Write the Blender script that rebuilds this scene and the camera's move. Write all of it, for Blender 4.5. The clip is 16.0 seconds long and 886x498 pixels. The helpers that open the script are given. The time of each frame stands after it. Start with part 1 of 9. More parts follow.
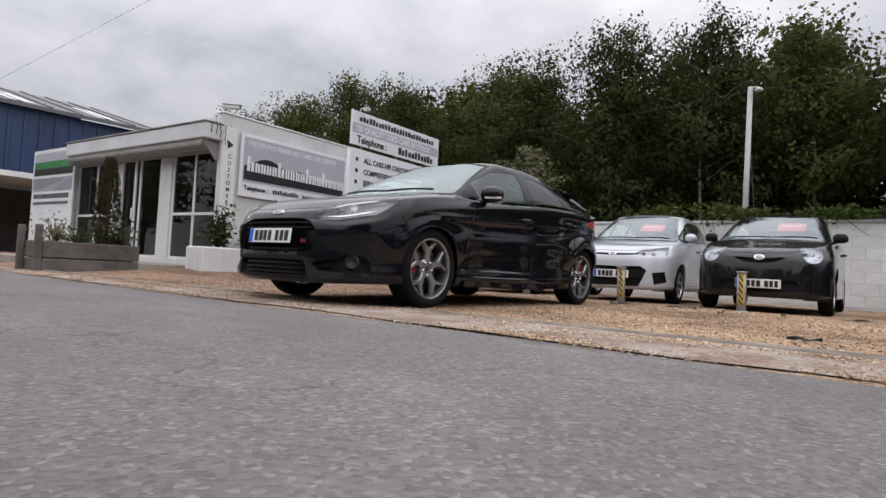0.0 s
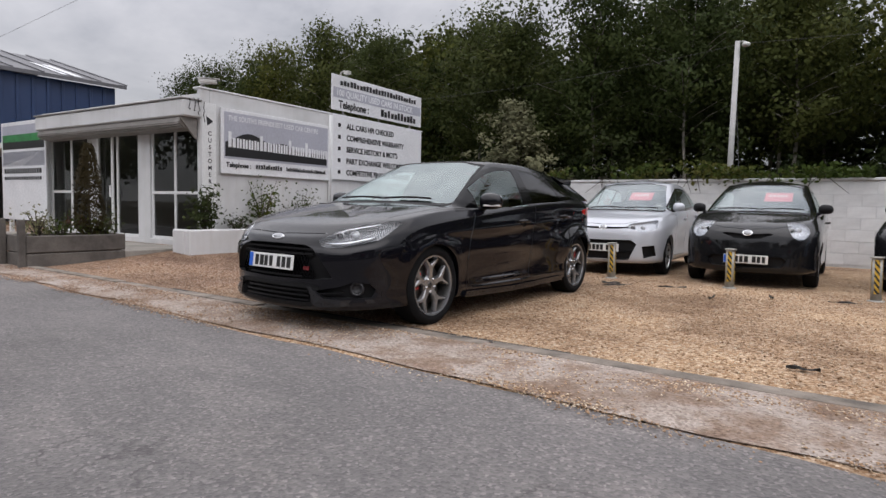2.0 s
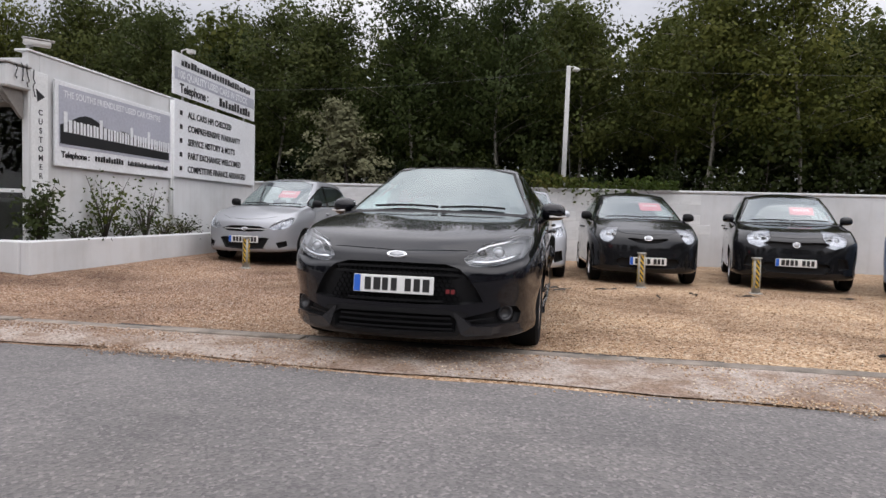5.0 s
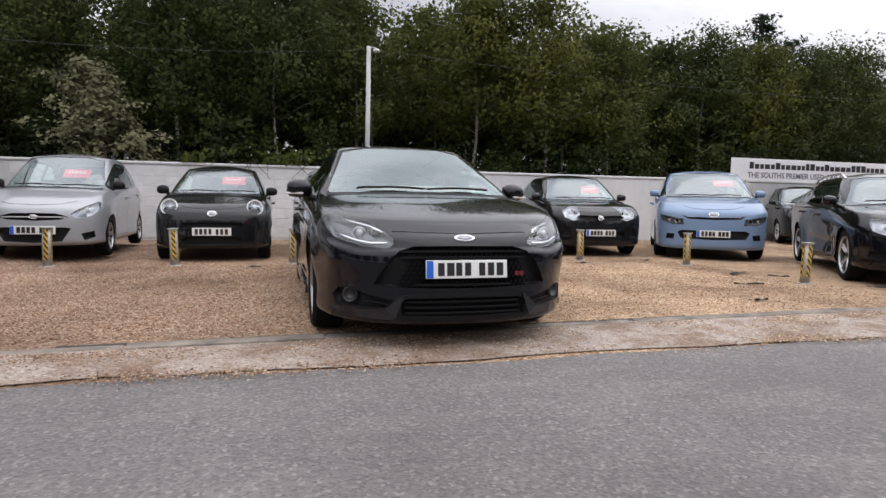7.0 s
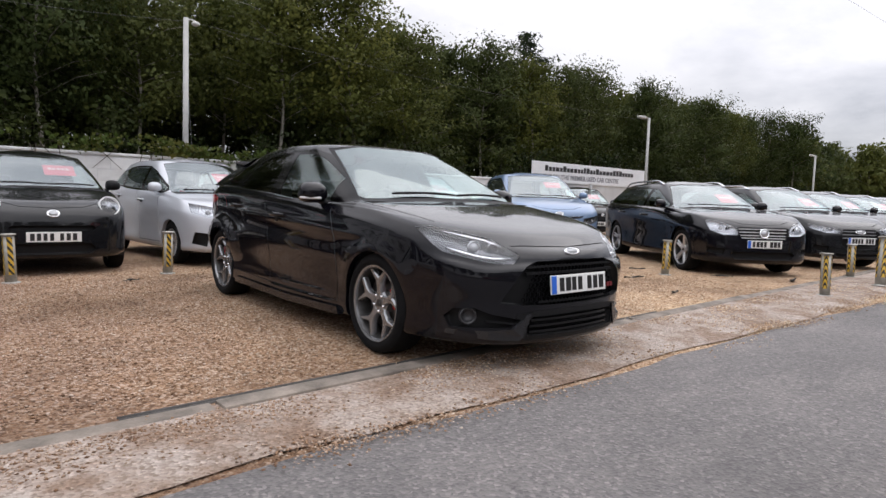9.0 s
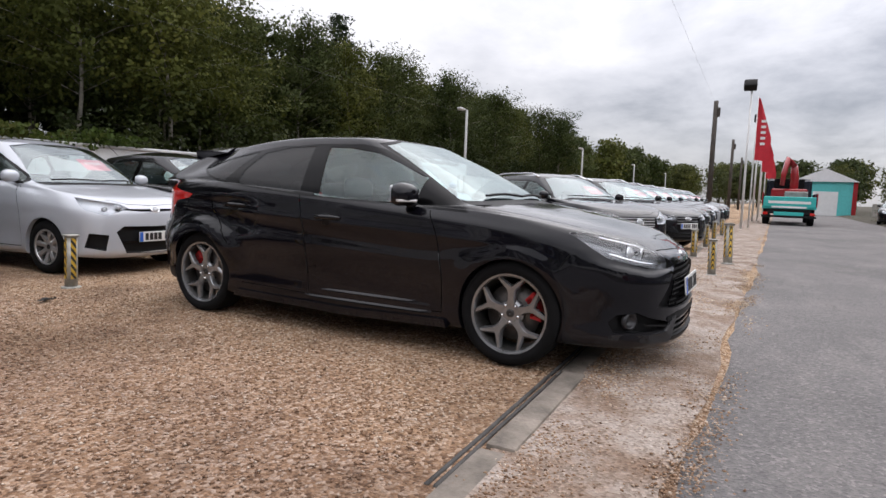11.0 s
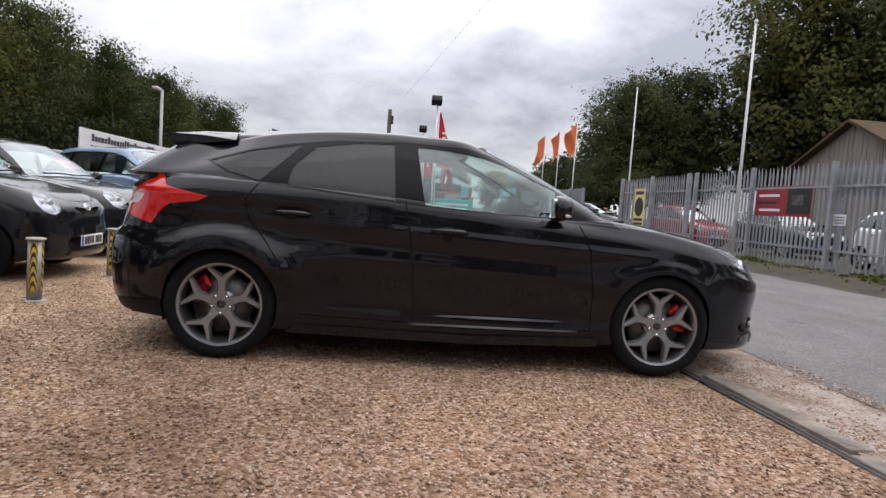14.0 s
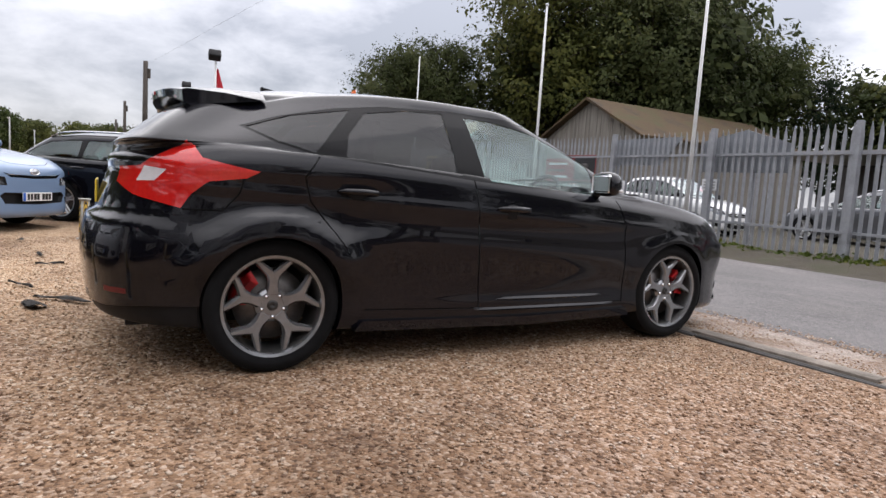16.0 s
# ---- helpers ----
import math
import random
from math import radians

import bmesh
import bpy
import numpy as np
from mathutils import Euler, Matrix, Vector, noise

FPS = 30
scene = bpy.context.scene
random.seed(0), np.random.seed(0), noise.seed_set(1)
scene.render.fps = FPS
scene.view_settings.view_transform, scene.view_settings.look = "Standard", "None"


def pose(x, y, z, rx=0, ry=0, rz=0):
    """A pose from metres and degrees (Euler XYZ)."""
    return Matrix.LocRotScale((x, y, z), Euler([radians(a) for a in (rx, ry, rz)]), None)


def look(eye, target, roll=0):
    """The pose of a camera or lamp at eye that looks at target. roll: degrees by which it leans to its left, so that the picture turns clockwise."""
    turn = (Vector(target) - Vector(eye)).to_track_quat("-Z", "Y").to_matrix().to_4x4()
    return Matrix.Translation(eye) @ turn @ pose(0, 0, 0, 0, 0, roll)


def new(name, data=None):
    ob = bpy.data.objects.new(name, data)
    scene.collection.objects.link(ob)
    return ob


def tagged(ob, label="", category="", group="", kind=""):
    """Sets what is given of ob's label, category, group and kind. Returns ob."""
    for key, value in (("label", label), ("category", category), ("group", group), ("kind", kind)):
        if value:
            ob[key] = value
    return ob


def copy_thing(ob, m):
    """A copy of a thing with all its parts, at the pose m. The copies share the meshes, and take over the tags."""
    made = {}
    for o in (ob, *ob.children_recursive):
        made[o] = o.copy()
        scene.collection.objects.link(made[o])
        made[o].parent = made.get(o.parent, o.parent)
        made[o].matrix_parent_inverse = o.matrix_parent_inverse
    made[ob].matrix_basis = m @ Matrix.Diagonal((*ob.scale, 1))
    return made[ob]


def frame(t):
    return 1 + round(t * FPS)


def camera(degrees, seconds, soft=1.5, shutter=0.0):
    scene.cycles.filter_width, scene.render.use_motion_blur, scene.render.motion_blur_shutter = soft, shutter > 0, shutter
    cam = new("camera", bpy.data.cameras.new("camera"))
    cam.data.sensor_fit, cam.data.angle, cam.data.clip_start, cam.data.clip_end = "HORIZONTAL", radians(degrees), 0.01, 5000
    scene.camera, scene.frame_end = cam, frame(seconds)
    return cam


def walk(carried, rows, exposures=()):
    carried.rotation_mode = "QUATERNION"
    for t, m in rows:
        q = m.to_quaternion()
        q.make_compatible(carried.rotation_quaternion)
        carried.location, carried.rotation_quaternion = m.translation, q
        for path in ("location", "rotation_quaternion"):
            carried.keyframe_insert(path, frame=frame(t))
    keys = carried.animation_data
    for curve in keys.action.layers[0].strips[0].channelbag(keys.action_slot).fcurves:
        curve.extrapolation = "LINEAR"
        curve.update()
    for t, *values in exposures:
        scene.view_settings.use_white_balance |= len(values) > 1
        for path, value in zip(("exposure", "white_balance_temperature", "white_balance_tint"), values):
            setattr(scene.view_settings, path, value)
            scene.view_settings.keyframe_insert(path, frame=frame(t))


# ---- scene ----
cam = camera(72.2, 16.0, 1.5)
PATH = [
    (0, (3.966, -3.694, 0.304), (2.711, -2.138, 0.377), 3.1),
    (0.5, (4.005, -3.705, 0.48), (2.773, -2.129, 0.472), 3.2),
    (1, (3.994, -3.705, 0.767), (2.822, -2.087, 0.663), 1.8),
    (1.5, (4.014, -3.726, 0.879), (2.796, -2.152, 0.682), 0.3),
    (2, (3.805, -3.811, 0.942), (2.611, -2.213, 0.805), 1.3),
    (2.5, (3.455, -3.929, 0.954), (2.348, -2.268, 0.82), 2.0),
    (3, (3.057, -4.048, 0.991), (2.016, -2.346, 0.852), 3.1),
    (3.2, (2.847, -4.101, 0.959), (1.858, -2.365, 0.874), 2.8),
    (5.3, (0.735, -4.646, 0.945), (0.515, -2.661, 0.835), 1.4),
    (5.5, (0.524, -4.689, 0.937), (0.431, -2.694, 0.831), 0.9),
    (6, (-0.043, -4.654, 0.944), (0.077, -2.661, 0.834), 0.6),
    (6.5, (-0.584, -4.578, 0.919), (-0.282, -2.604, 0.815), 1.2),
    (7, (-1.131, -4.421, 0.918), (-0.598, -2.499, 0.762), 1.0),
    (7.5, (-1.611, -4.218, 0.946), (-0.872, -2.365, 0.799), 1.0),
    (8, (-2.092, -3.928, 0.955), (-1.134, -2.179, 0.793), 1.2),
    (8.5, (-2.515, -3.597, 0.963), (-1.408, -1.94, 0.798), 1.8),
    (9, (-2.966, -3.173, 0.986), (-1.691, -1.641, 0.822), 1.8),
    (9.2, (-3.12, -3.007, 0.992), (-1.761, -1.555, 0.781), 2.1),
    (11.3, (-4.296, -1.055, 1.062), (-2.508, -0.179, 0.862), 2.8),
    (11.5, (-4.355, -0.857, 1.084), (-2.539, -0.049, 0.865), 3.6),
    (12, (-4.497, -0.347, 1.08), (-2.578, 0.162, 0.837), 4.6),
    (12.5, (-4.524, 0.166, 1.054), (-2.564, 0.513, 0.86), 4.2),
    (13, (-4.545, 0.727, 1.032), (-2.559, 0.838, 0.824), 4.1),
    (13.5, (-4.497, 1.208, 1.0), (-2.505, 1.183, 0.819), 3.2),
    (14, (-4.442, 1.739, 0.98), (-2.457, 1.539, 0.836), 4.0),
    (14.5, (-4.333, 2.191, 0.969), (-2.374, 1.836, 0.783), 2.6),
    (15, (-4.172, 2.622, 0.961), (-2.275, 2.016, 0.777), 4.1),
    (15.5, (-3.986, 2.998, 0.953), (-2.171, 2.175, 0.787), 3.8),
    (16, (-3.683, 3.332, 0.926), (-1.944, 2.365, 0.723), 3.7),
]
walk(cam, [(t, look(eye, target, roll)) for t, eye, target, roll in PATH],
     exposures=[(t, stops, 6450, 14) for t, stops in ((0, 0.26), (3, 0.22), (5.5, 0.46), (9, 0.39), (11.3, 0.38), (12.5, 0.34), (14, 0.44), (16, 0.63))])


# ---------------------------------------------------------------- light: an overcast day
world = bpy.data.worlds.new("overcast_sky")
scene.world = world
world.use_nodes = True
wt = world.node_tree
wt.nodes.clear()


def wn(kind, **sets):
    n = wt.nodes.new(kind)
    for k, v in sets.items():
        n.inputs[k.replace("_", " ")].default_value = v
    return n


w_out = wt.nodes.new("ShaderNodeOutputWorld")
w_geo = wt.nodes.new("ShaderNodeTexCoord")
w_sep = wt.nodes.new("ShaderNodeSeparateXYZ")
wt.links.new(w_geo.outputs["Generated"], w_sep.inputs[0])
# clouds lie on a flat layer: the direction divided by its height
w_up = wt.nodes.new("ShaderNodeMath"); w_up.operation = "MAXIMUM"; w_up.inputs[1].default_value = 0.0
wt.links.new(w_sep.outputs["Z"], w_up.inputs[0])
w_h = wt.nodes.new("ShaderNodeMath"); w_h.operation = "ADD"; w_h.inputs[1].default_value = 0.30
wt.links.new(w_up.outputs[0], w_h.inputs[0])
w_div = wt.nodes.new("ShaderNodeVectorMath"); w_div.operation = "DIVIDE"
w_cmb = wt.nodes.new("ShaderNodeCombineXYZ")
for k in range(3):
    wt.links.new(w_h.outputs[0], w_cmb.inputs[k])
wt.links.new(w_geo.outputs["Generated"], w_div.inputs[0])
wt.links.new(w_cmb.outputs[0], w_div.inputs[1])
w_n1 = wn("ShaderNodeTexNoise", Scale=0.85, Detail=6.0, Roughness=0.52, Distortion=0.3)
w_n2 = wn("ShaderNodeTexNoise", Scale=2.3, Detail=7.0, Roughness=0.6, Distortion=0.2)
w_mp = wt.nodes.new("ShaderNodeMapping"); w_mp.inputs["Location"].default_value = (3.1, 1.7, 0.4)
wt.links.new(w_div.outputs[0], w_mp.inputs[0])
wt.links.new(w_mp.outputs[0], w_n1.inputs["Vector"])
wt.links.new(w_mp.outputs[0], w_n2.inputs["Vector"])
w_mix = wt.nodes.new("ShaderNodeMix"); w_mix.data_type = "FLOAT"; w_mix.inputs[0].default_value = 0.38
wt.links.new(w_n1.outputs["Fac"], w_mix.inputs[2])
wt.links.new(w_n2.outputs["Fac"], w_mix.inputs[3])
w_ramp = wt.nodes.new("ShaderNodeValToRGB")
w_ramp.color_ramp.elements[0].position, w_ramp.color_ramp.elements[0].color = 0.34, (0.30, 0.315, 0.345, 1)
w_ramp.color_ramp.elements[1].position, w_ramp.color_ramp.elements[1].color = 0.61, (0.86, 0.86, 0.87, 1)
e = w_ramp.color_ramp.elements.new(0.462); e.color = (0.60, 0.61, 0.635, 1)
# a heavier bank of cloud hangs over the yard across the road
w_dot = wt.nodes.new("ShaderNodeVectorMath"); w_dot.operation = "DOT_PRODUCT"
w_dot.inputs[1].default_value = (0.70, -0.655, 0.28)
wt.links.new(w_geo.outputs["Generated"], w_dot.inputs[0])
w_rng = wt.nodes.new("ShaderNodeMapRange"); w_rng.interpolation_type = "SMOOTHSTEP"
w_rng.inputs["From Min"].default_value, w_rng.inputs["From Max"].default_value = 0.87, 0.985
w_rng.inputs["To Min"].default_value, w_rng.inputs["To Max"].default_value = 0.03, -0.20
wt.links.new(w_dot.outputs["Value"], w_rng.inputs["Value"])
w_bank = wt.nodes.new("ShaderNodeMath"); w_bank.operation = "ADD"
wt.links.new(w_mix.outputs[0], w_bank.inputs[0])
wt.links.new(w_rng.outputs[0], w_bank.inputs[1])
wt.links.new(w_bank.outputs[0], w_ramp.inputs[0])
# an overcast sky is brighter overhead than at the horizon
w_gain = wt.nodes.new("ShaderNodeMath"); w_gain.operation = "MULTIPLY_ADD"
w_gain.inputs[1].default_value, w_gain.inputs[2].default_value = 1.95, 0.445
wt.links.new(w_up.outputs[0], w_gain.inputs[0])
# and towards the sun behind the clouds
w_side = wt.nodes.new("ShaderNodeMath"); w_side.operation = "MULTIPLY_ADD"
w_side.inputs[1].default_value = 0.31
w_way = wt.nodes.new("ShaderNodeVectorMath"); w_way.operation = "DOT_PRODUCT"
w_way.inputs[1].default_value = (0.45, -0.90, 0.0)
wt.links.new(w_geo.outputs["Generated"], w_way.inputs[0])
wt.links.new(w_way.outputs["Value"], w_side.inputs[0])
wt.links.new(w_gain.outputs[0], w_side.inputs[2])
w_bg = wt.nodes.new("ShaderNodeBackground")
wt.links.new(w_ramp.outputs[0], w_bg.inputs["Color"])
wt.links.new(w_side.outputs[0], w_bg.inputs["Strength"])
w_sky = wt.nodes.new("ShaderNodeTexSky")
w_sky.sky_type, w_sky.sun_disc = "NISHITA", False
w_sky.sun_elevation, w_sky.sun_rotation = radians(67), radians(112)
w_bg2 = wt.nodes.new("ShaderNodeBackground"); w_bg2.inputs["Strength"].default_value = 0.012
wt.links.new(w_sky.outputs[0], w_bg2.inputs["Color"])
w_add = wt.nodes.new("ShaderNodeAddShader")
wt.links.new(w_bg.outputs[0], w_add.inputs[0])
wt.links.new(w_bg2.outputs[0], w_add.inputs[1])
wt.links.new(w_add.outputs[0], w_out.inputs[0])

sun_data = bpy.data.lights.new("sun", "SUN")
sun_data.energy, sun_data.angle, sun_data.color = 0.75, radians(80), (1.0, 0.96, 0.9)
sun = new("sun", sun_data)
sun.matrix_world = look((10, -4, 25), (0, 0, 0))

# ---------------------------------------------------------------- materials
class Mat:
    """A small helper round one node material."""

    def __init__(self, name):
        self.m = bpy.data.materials.new(name)
        self.m.use_nodes = True
        self.t = self.m.node_tree
        self.b = self.t.nodes["Principled BSDF"]
        self.co = None

    def node(self, kind, **sets):
        n = self.t.nodes.new(kind)
        for k, v in sets.items():
            n.inputs[k.replace("_", " ")].default_value = v
        return n

    def link(self, a, b):
        self.t.links.new(a, b)
        return self

    def coords(self, kind="Object"):
        if self.co is None:
            self.co = self.t.nodes.new("ShaderNodeTexCoord")
        return self.co.outputs[kind]

    def noise(self, scale, detail=4.0, rough=0.55, kind="Object", stretch=None, distortion=0.0):
        n = self.node("ShaderNodeTexNoise", Scale=scale, Detail=detail, Roughness=rough, Distortion=distortion)
        src = self.coords(kind)
        if stretch:
            mp = self.node("ShaderNodeMapping", Scale=stretch)
            self.link(src, mp.inputs[0])
            src = mp.outputs[0]
        self.link(src, n.inputs["Vector"])
        return n.outputs["Fac"]

    def ramp(self, fac, *stops):
        r = self.t.nodes.new("ShaderNodeValToRGB")
        els = r.color_ramp.elements
        while len(els) < len(stops):
            els.new(0.5)
        for el, (p, c) in zip(els, stops):
            el.position = p
            el.color = (*c, 1) if len(c) == 3 else c
        self.link(fac, r.inputs[0])
        return r.outputs[0]

    def mix(self, fac, a, b, blend="MIX"):
        n = self.t.nodes.new("ShaderNodeMix")
        n.data_type, n.blend_type = "RGBA", blend
        for sock, v in ((n.inputs[0], fac), (n.inputs[6], a), (n.inputs[7], b)):
            if isinstance(v, (int, float)):
                sock.default_value = v
            elif isinstance(v, tuple):
                sock.default_value = (*v, 1)
            else:
                self.link(v, sock)
        return n.outputs[2]

    def math(self, op, a, b=0.0, clamp=False):
        n = self.t.nodes.new("ShaderNodeMath")
        n.operation, n.use_clamp = op, clamp
        for sock, v in zip(n.inputs, (a, b)):
            if isinstance(v, (int, float)):
                sock.default_value = v
            else:
                self.link(v, sock)
        return n.outputs[0]

    def bump(self, height, strength=0.3, dist=0.01):
        n = self.node("ShaderNodeBump", Strength=strength, Distance=dist)
        self.link(height, n.inputs["Height"])
        self.link(n.outputs[0], self.b.inputs["Normal"])
        return self

    def base(self, col):
        if isinstance(col, tuple):
            self.b.inputs["Base Color"].default_value = (*col, 1)
        else:
            self.link(col, self.b.inputs["Base Color"])
        return self

    def set(self, **kw):
        for k, v in kw.items():
            sock = self.b.inputs[k.replace("_", " ")]
            if isinstance(v, (int, float)):
                sock.default_value = v
            elif isinstance(v, tuple):
                sock.default_value = (*v, 1)
            else:
                self.link(v, sock)
        return self


def mottled(name, col, amount=0.15, scale=8.0, rough=0.6, metal=0.0, bump=0.0, bump_scale=60.0, **kw):
    """Plain stuff with blotches and fine grain in it."""
    m = Mat(name)
    dark = tuple(c * (1 - amount) for c in col)
    lite = tuple(min(1, c * (1 + amount)) for c in col)
    c = m.ramp(m.noise(scale, 5), (0.3, dark), (0.7, lite))
    g = m.ramp(m.noise(scale * 14, 3), (0.3, (0.88, 0.88, 0.88)), (0.7, (1.06, 1.06, 1.06)))
    m.base(m.mix(1.0, c, g, "MULTIPLY")).set(Roughness=rough, Metallic=metal, **kw)
    if bump:
        m.bump(m.noise(bump_scale, 4), bump, 0.01)
    return m.m


def paint(name, col, flake=0.0, rough=0.12, dust=0.012, coat=1.5):
    """Car paint: a clear coat over the colour, with a trace of road dust."""
    m = Mat(name)
    d = m.ramp(m.noise(3.0, 6), (0.42, (0, 0, 0)), (0.75, (1, 1, 1)))
    m.base(m.mix(m.math("MULTIPLY", d, dust), col, (0.30, 0.27, 0.23)))
    m.set(Roughness=rough + 0.12, Metallic=flake, Coat_Weight=1.0, Coat_Roughness=0.03, Coat_IOR=coat)
    m.b.inputs["Specular IOR Level"].default_value = 0.06
    m.bump(m.noise(90, 2), 0.012, 0.002)
    return m.m


def glass(name, tint, gloss_rough=0.0, ior=1.52, coating=(1.0, 1.0, 1.0)):
    """Flat glazing: what lies behind, tinted, under a clean reflection."""
    m = Mat(name)
    m.t.nodes.remove(m.b)
    out = m.t.nodes["Material Output"]
    tr = m.t.nodes.new("ShaderNodeBsdfTransparent"); tr.inputs[0].default_value = (*tint, 1)
    gl = m.t.nodes.new("ShaderNodeBsdfGlossy"); gl.inputs["Roughness"].default_value = gloss_rough
    gl.inputs["Color"].default_value = (*coating, 1)
    # a thin sheet gives back as much from either face
    base = ((ior - 1) / (ior + 1)) ** 2
    lw = m.t.nodes.new("ShaderNodeLayerWeight"); lw.inputs["Blend"].default_value = 0.5
    pw = m.t.nodes.new("ShaderNodeMath"); pw.operation = "POWER"; pw.inputs[1].default_value = 5.0
    fr = m.t.nodes.new("ShaderNodeMath"); fr.operation = "MULTIPLY_ADD"
    fr.inputs[1].default_value, fr.inputs[2].default_value = 1 - base, base
    m.link(lw.outputs["Facing"], pw.inputs[0]).link(pw.outputs[0], fr.inputs[0])
    mx = m.t.nodes.new("ShaderNodeMixShader")
    m.link(fr.outputs[0], mx.inputs[0]).link(tr.outputs[0], mx.inputs[1]).link(gl.outputs[0], mx.inputs[2])
    m.link(mx.outputs[0], out.inputs[0])
    return m.m


M = {}
M["black_paint"] = paint("black_paint", (0.0034, 0.0034, 0.0056), dust=0.003, coat=1.40)
M["dark_paint"] = paint("dark_paint", (0.006, 0.0065, 0.008), coat=1.42)
M["navy_paint"] = paint("navy_paint", (0.012, 0.016, 0.026))
M["silver_paint"] = paint("silver_paint", (0.33, 0.34, 0.36), flake=0.35, rough=0.25)
M["bright_silver"] = paint("bright_silver", (0.50, 0.52, 0.56), flake=0.25, rough=0.2)
M["blue_paint"] = paint("blue_paint", (0.17, 0.245, 0.37), flake=0.15, rough=0.2)
M["white_paint"] = paint("white_paint", (0.75, 0.76, 0.76))
M["red_paint"] = paint("red_paint", (0.30, 0.02, 0.025))
M["grey_paint"] = paint("grey_paint", (0.10, 0.105, 0.115), flake=0.3)
M["turquoise_paint"] = paint("turquoise_paint", (0.04, 0.42, 0.40), rough=0.3)
M["glass_clear"] = glass("glass_clear", (0.70, 0.84, 0.82), ior=1.85, coating=(0.9, 1.0, 0.98))
M["glass_screen"] = glass("glass_screen", (0.70, 0.82, 0.80), ior=3.0, coating=(0.88, 0.98, 0.98))
M["badge_red"] = mottled("badge_red", (0.16, 0.012, 0.015), 0.1, 30, 0.5)
M["glass_dark"] = glass("glass_dark", (0.08, 0.085, 0.09), ior=1.5)
M["glass_lens"] = glass("glass_lens", (0.95, 0.96, 0.97))
M["trim_black"] = mottled("trim_black", (0.008, 0.008, 0.0088), 0.2, 20, 0.5, Specular_IOR_Level=0.2)
M["trim_gloss"] = mottled("trim_gloss", (0.004, 0.004, 0.005), 0.1, 20, 0.15, Specular_IOR_Level=0.3)
M["rubber"] = mottled("rubber", (0.005, 0.005, 0.0055), 0.25, 14, 0.9, Specular_IOR_Level=0.2, bump=0.1, bump_scale=120)
M["interior"] = mottled("interior", (0.020, 0.020, 0.022), 0.2, 25, 0.85)
M["interior_grey"] = mottled("interior_grey", (0.075, 0.078, 0.085), 0.2, 25, 0.9)
M["rim"] = mottled("rim", (0.28, 0.285, 0.295), 0.10, 30, 0.2, metal=0.7)
M["rim_bright"] = mottled("rim_bright", (0.62, 0.62, 0.63), 0.06, 30, 0.28, metal=0.8)
M["rim_dark"] = mottled("rim_dark", (0.045, 0.044, 0.043), 0.15, 30, 0.45, metal=0.5)
M["disc"] = mottled("disc", (0.13, 0.12, 0.115), 0.2, 40, 0.45, metal=0.8)
M["caliper_red"] = mottled("caliper_red", (0.45, 0.012, 0.015), 0.12, 30, 0.35)
M["chrome"] = mottled("chrome", (0.80, 0.81, 0.83), 0.04, 40, 0.10, metal=1.0)
M["lamp_silver"] = mottled("lamp_silver", (0.40, 0.41, 0.43), 0.25, 18, 0.28, metal=0.5)
M["lamp_black"] = mottled("lamp_black", (0.03, 0.03, 0.033), 0.2, 30, 0.3)
M["amber"] = mottled("amber", (0.60, 0.22, 0.03), 0.1, 40, 0.25)
M["plate_white"] = mottled("plate_white", (0.74, 0.74, 0.72), 0.04, 30, 0.35)
M["plate_yellow"] = mottled("plate_yellow", (0.72, 0.52, 0.05), 0.04, 30, 0.35)
M["plate_blue"] = mottled("plate_blue", (0.02, 0.12, 0.55), 0.05, 30, 0.35)
M["plate_ink"] = mottled("plate_ink", (0.012, 0.012, 0.012), 0.1, 30, 0.4)
M["sticker"] = mottled("sticker", (0.62, 0.08, 0.11), 0.06, 20, 0.6)
M["sticker_ink"] = mottled("sticker_ink", (0.70, 0.55, 0.54), 0.06, 20, 0.6)
tail = Mat("tail_red")
tail.base(tail.mix(tail.noise(60, 2), (0.42, 0.008, 0.008), (0.62, 0.02, 0.015))).set(Roughness=0.08, Coat_Weight=1.0, Coat_Roughness=0.02)
M["tail_red"] = tail.m
M["tail_white"] = mottled("tail_white", (0.62, 0.60, 0.60), 0.06, 60, 0.1)

M["reflector_red"] = mottled("reflector_red", (0.10, 0.006, 0.008), 0.1, 30, 0.25)
M["blade_grey"] = mottled("blade_grey", (0.016, 0.016, 0.018), 0.15, 30, 0.22)
M["lamp_dusk"] = mottled("lamp_dusk", (0.15, 0.155, 0.165), 0.3, 30, 0.25, metal=0.55)
M["lamp_bright"] = mottled("lamp_bright", (0.36, 0.375, 0.40), 0.2, 30, 0.25, metal=0.6)
M["bright_trim"] = mottled("bright_trim", (0.72, 0.73, 0.74), 0.06, 40, 0.3, metal=0.35)
M["glass_front"] = glass("glass_front", (0.80, 0.86, 0.85), ior=2.8, coating=(0.90, 0.98, 1.0))
M["pillar_black"] = paint("pillar_black", (0.002, 0.002, 0.0024), dust=0.002, coat=1.18)

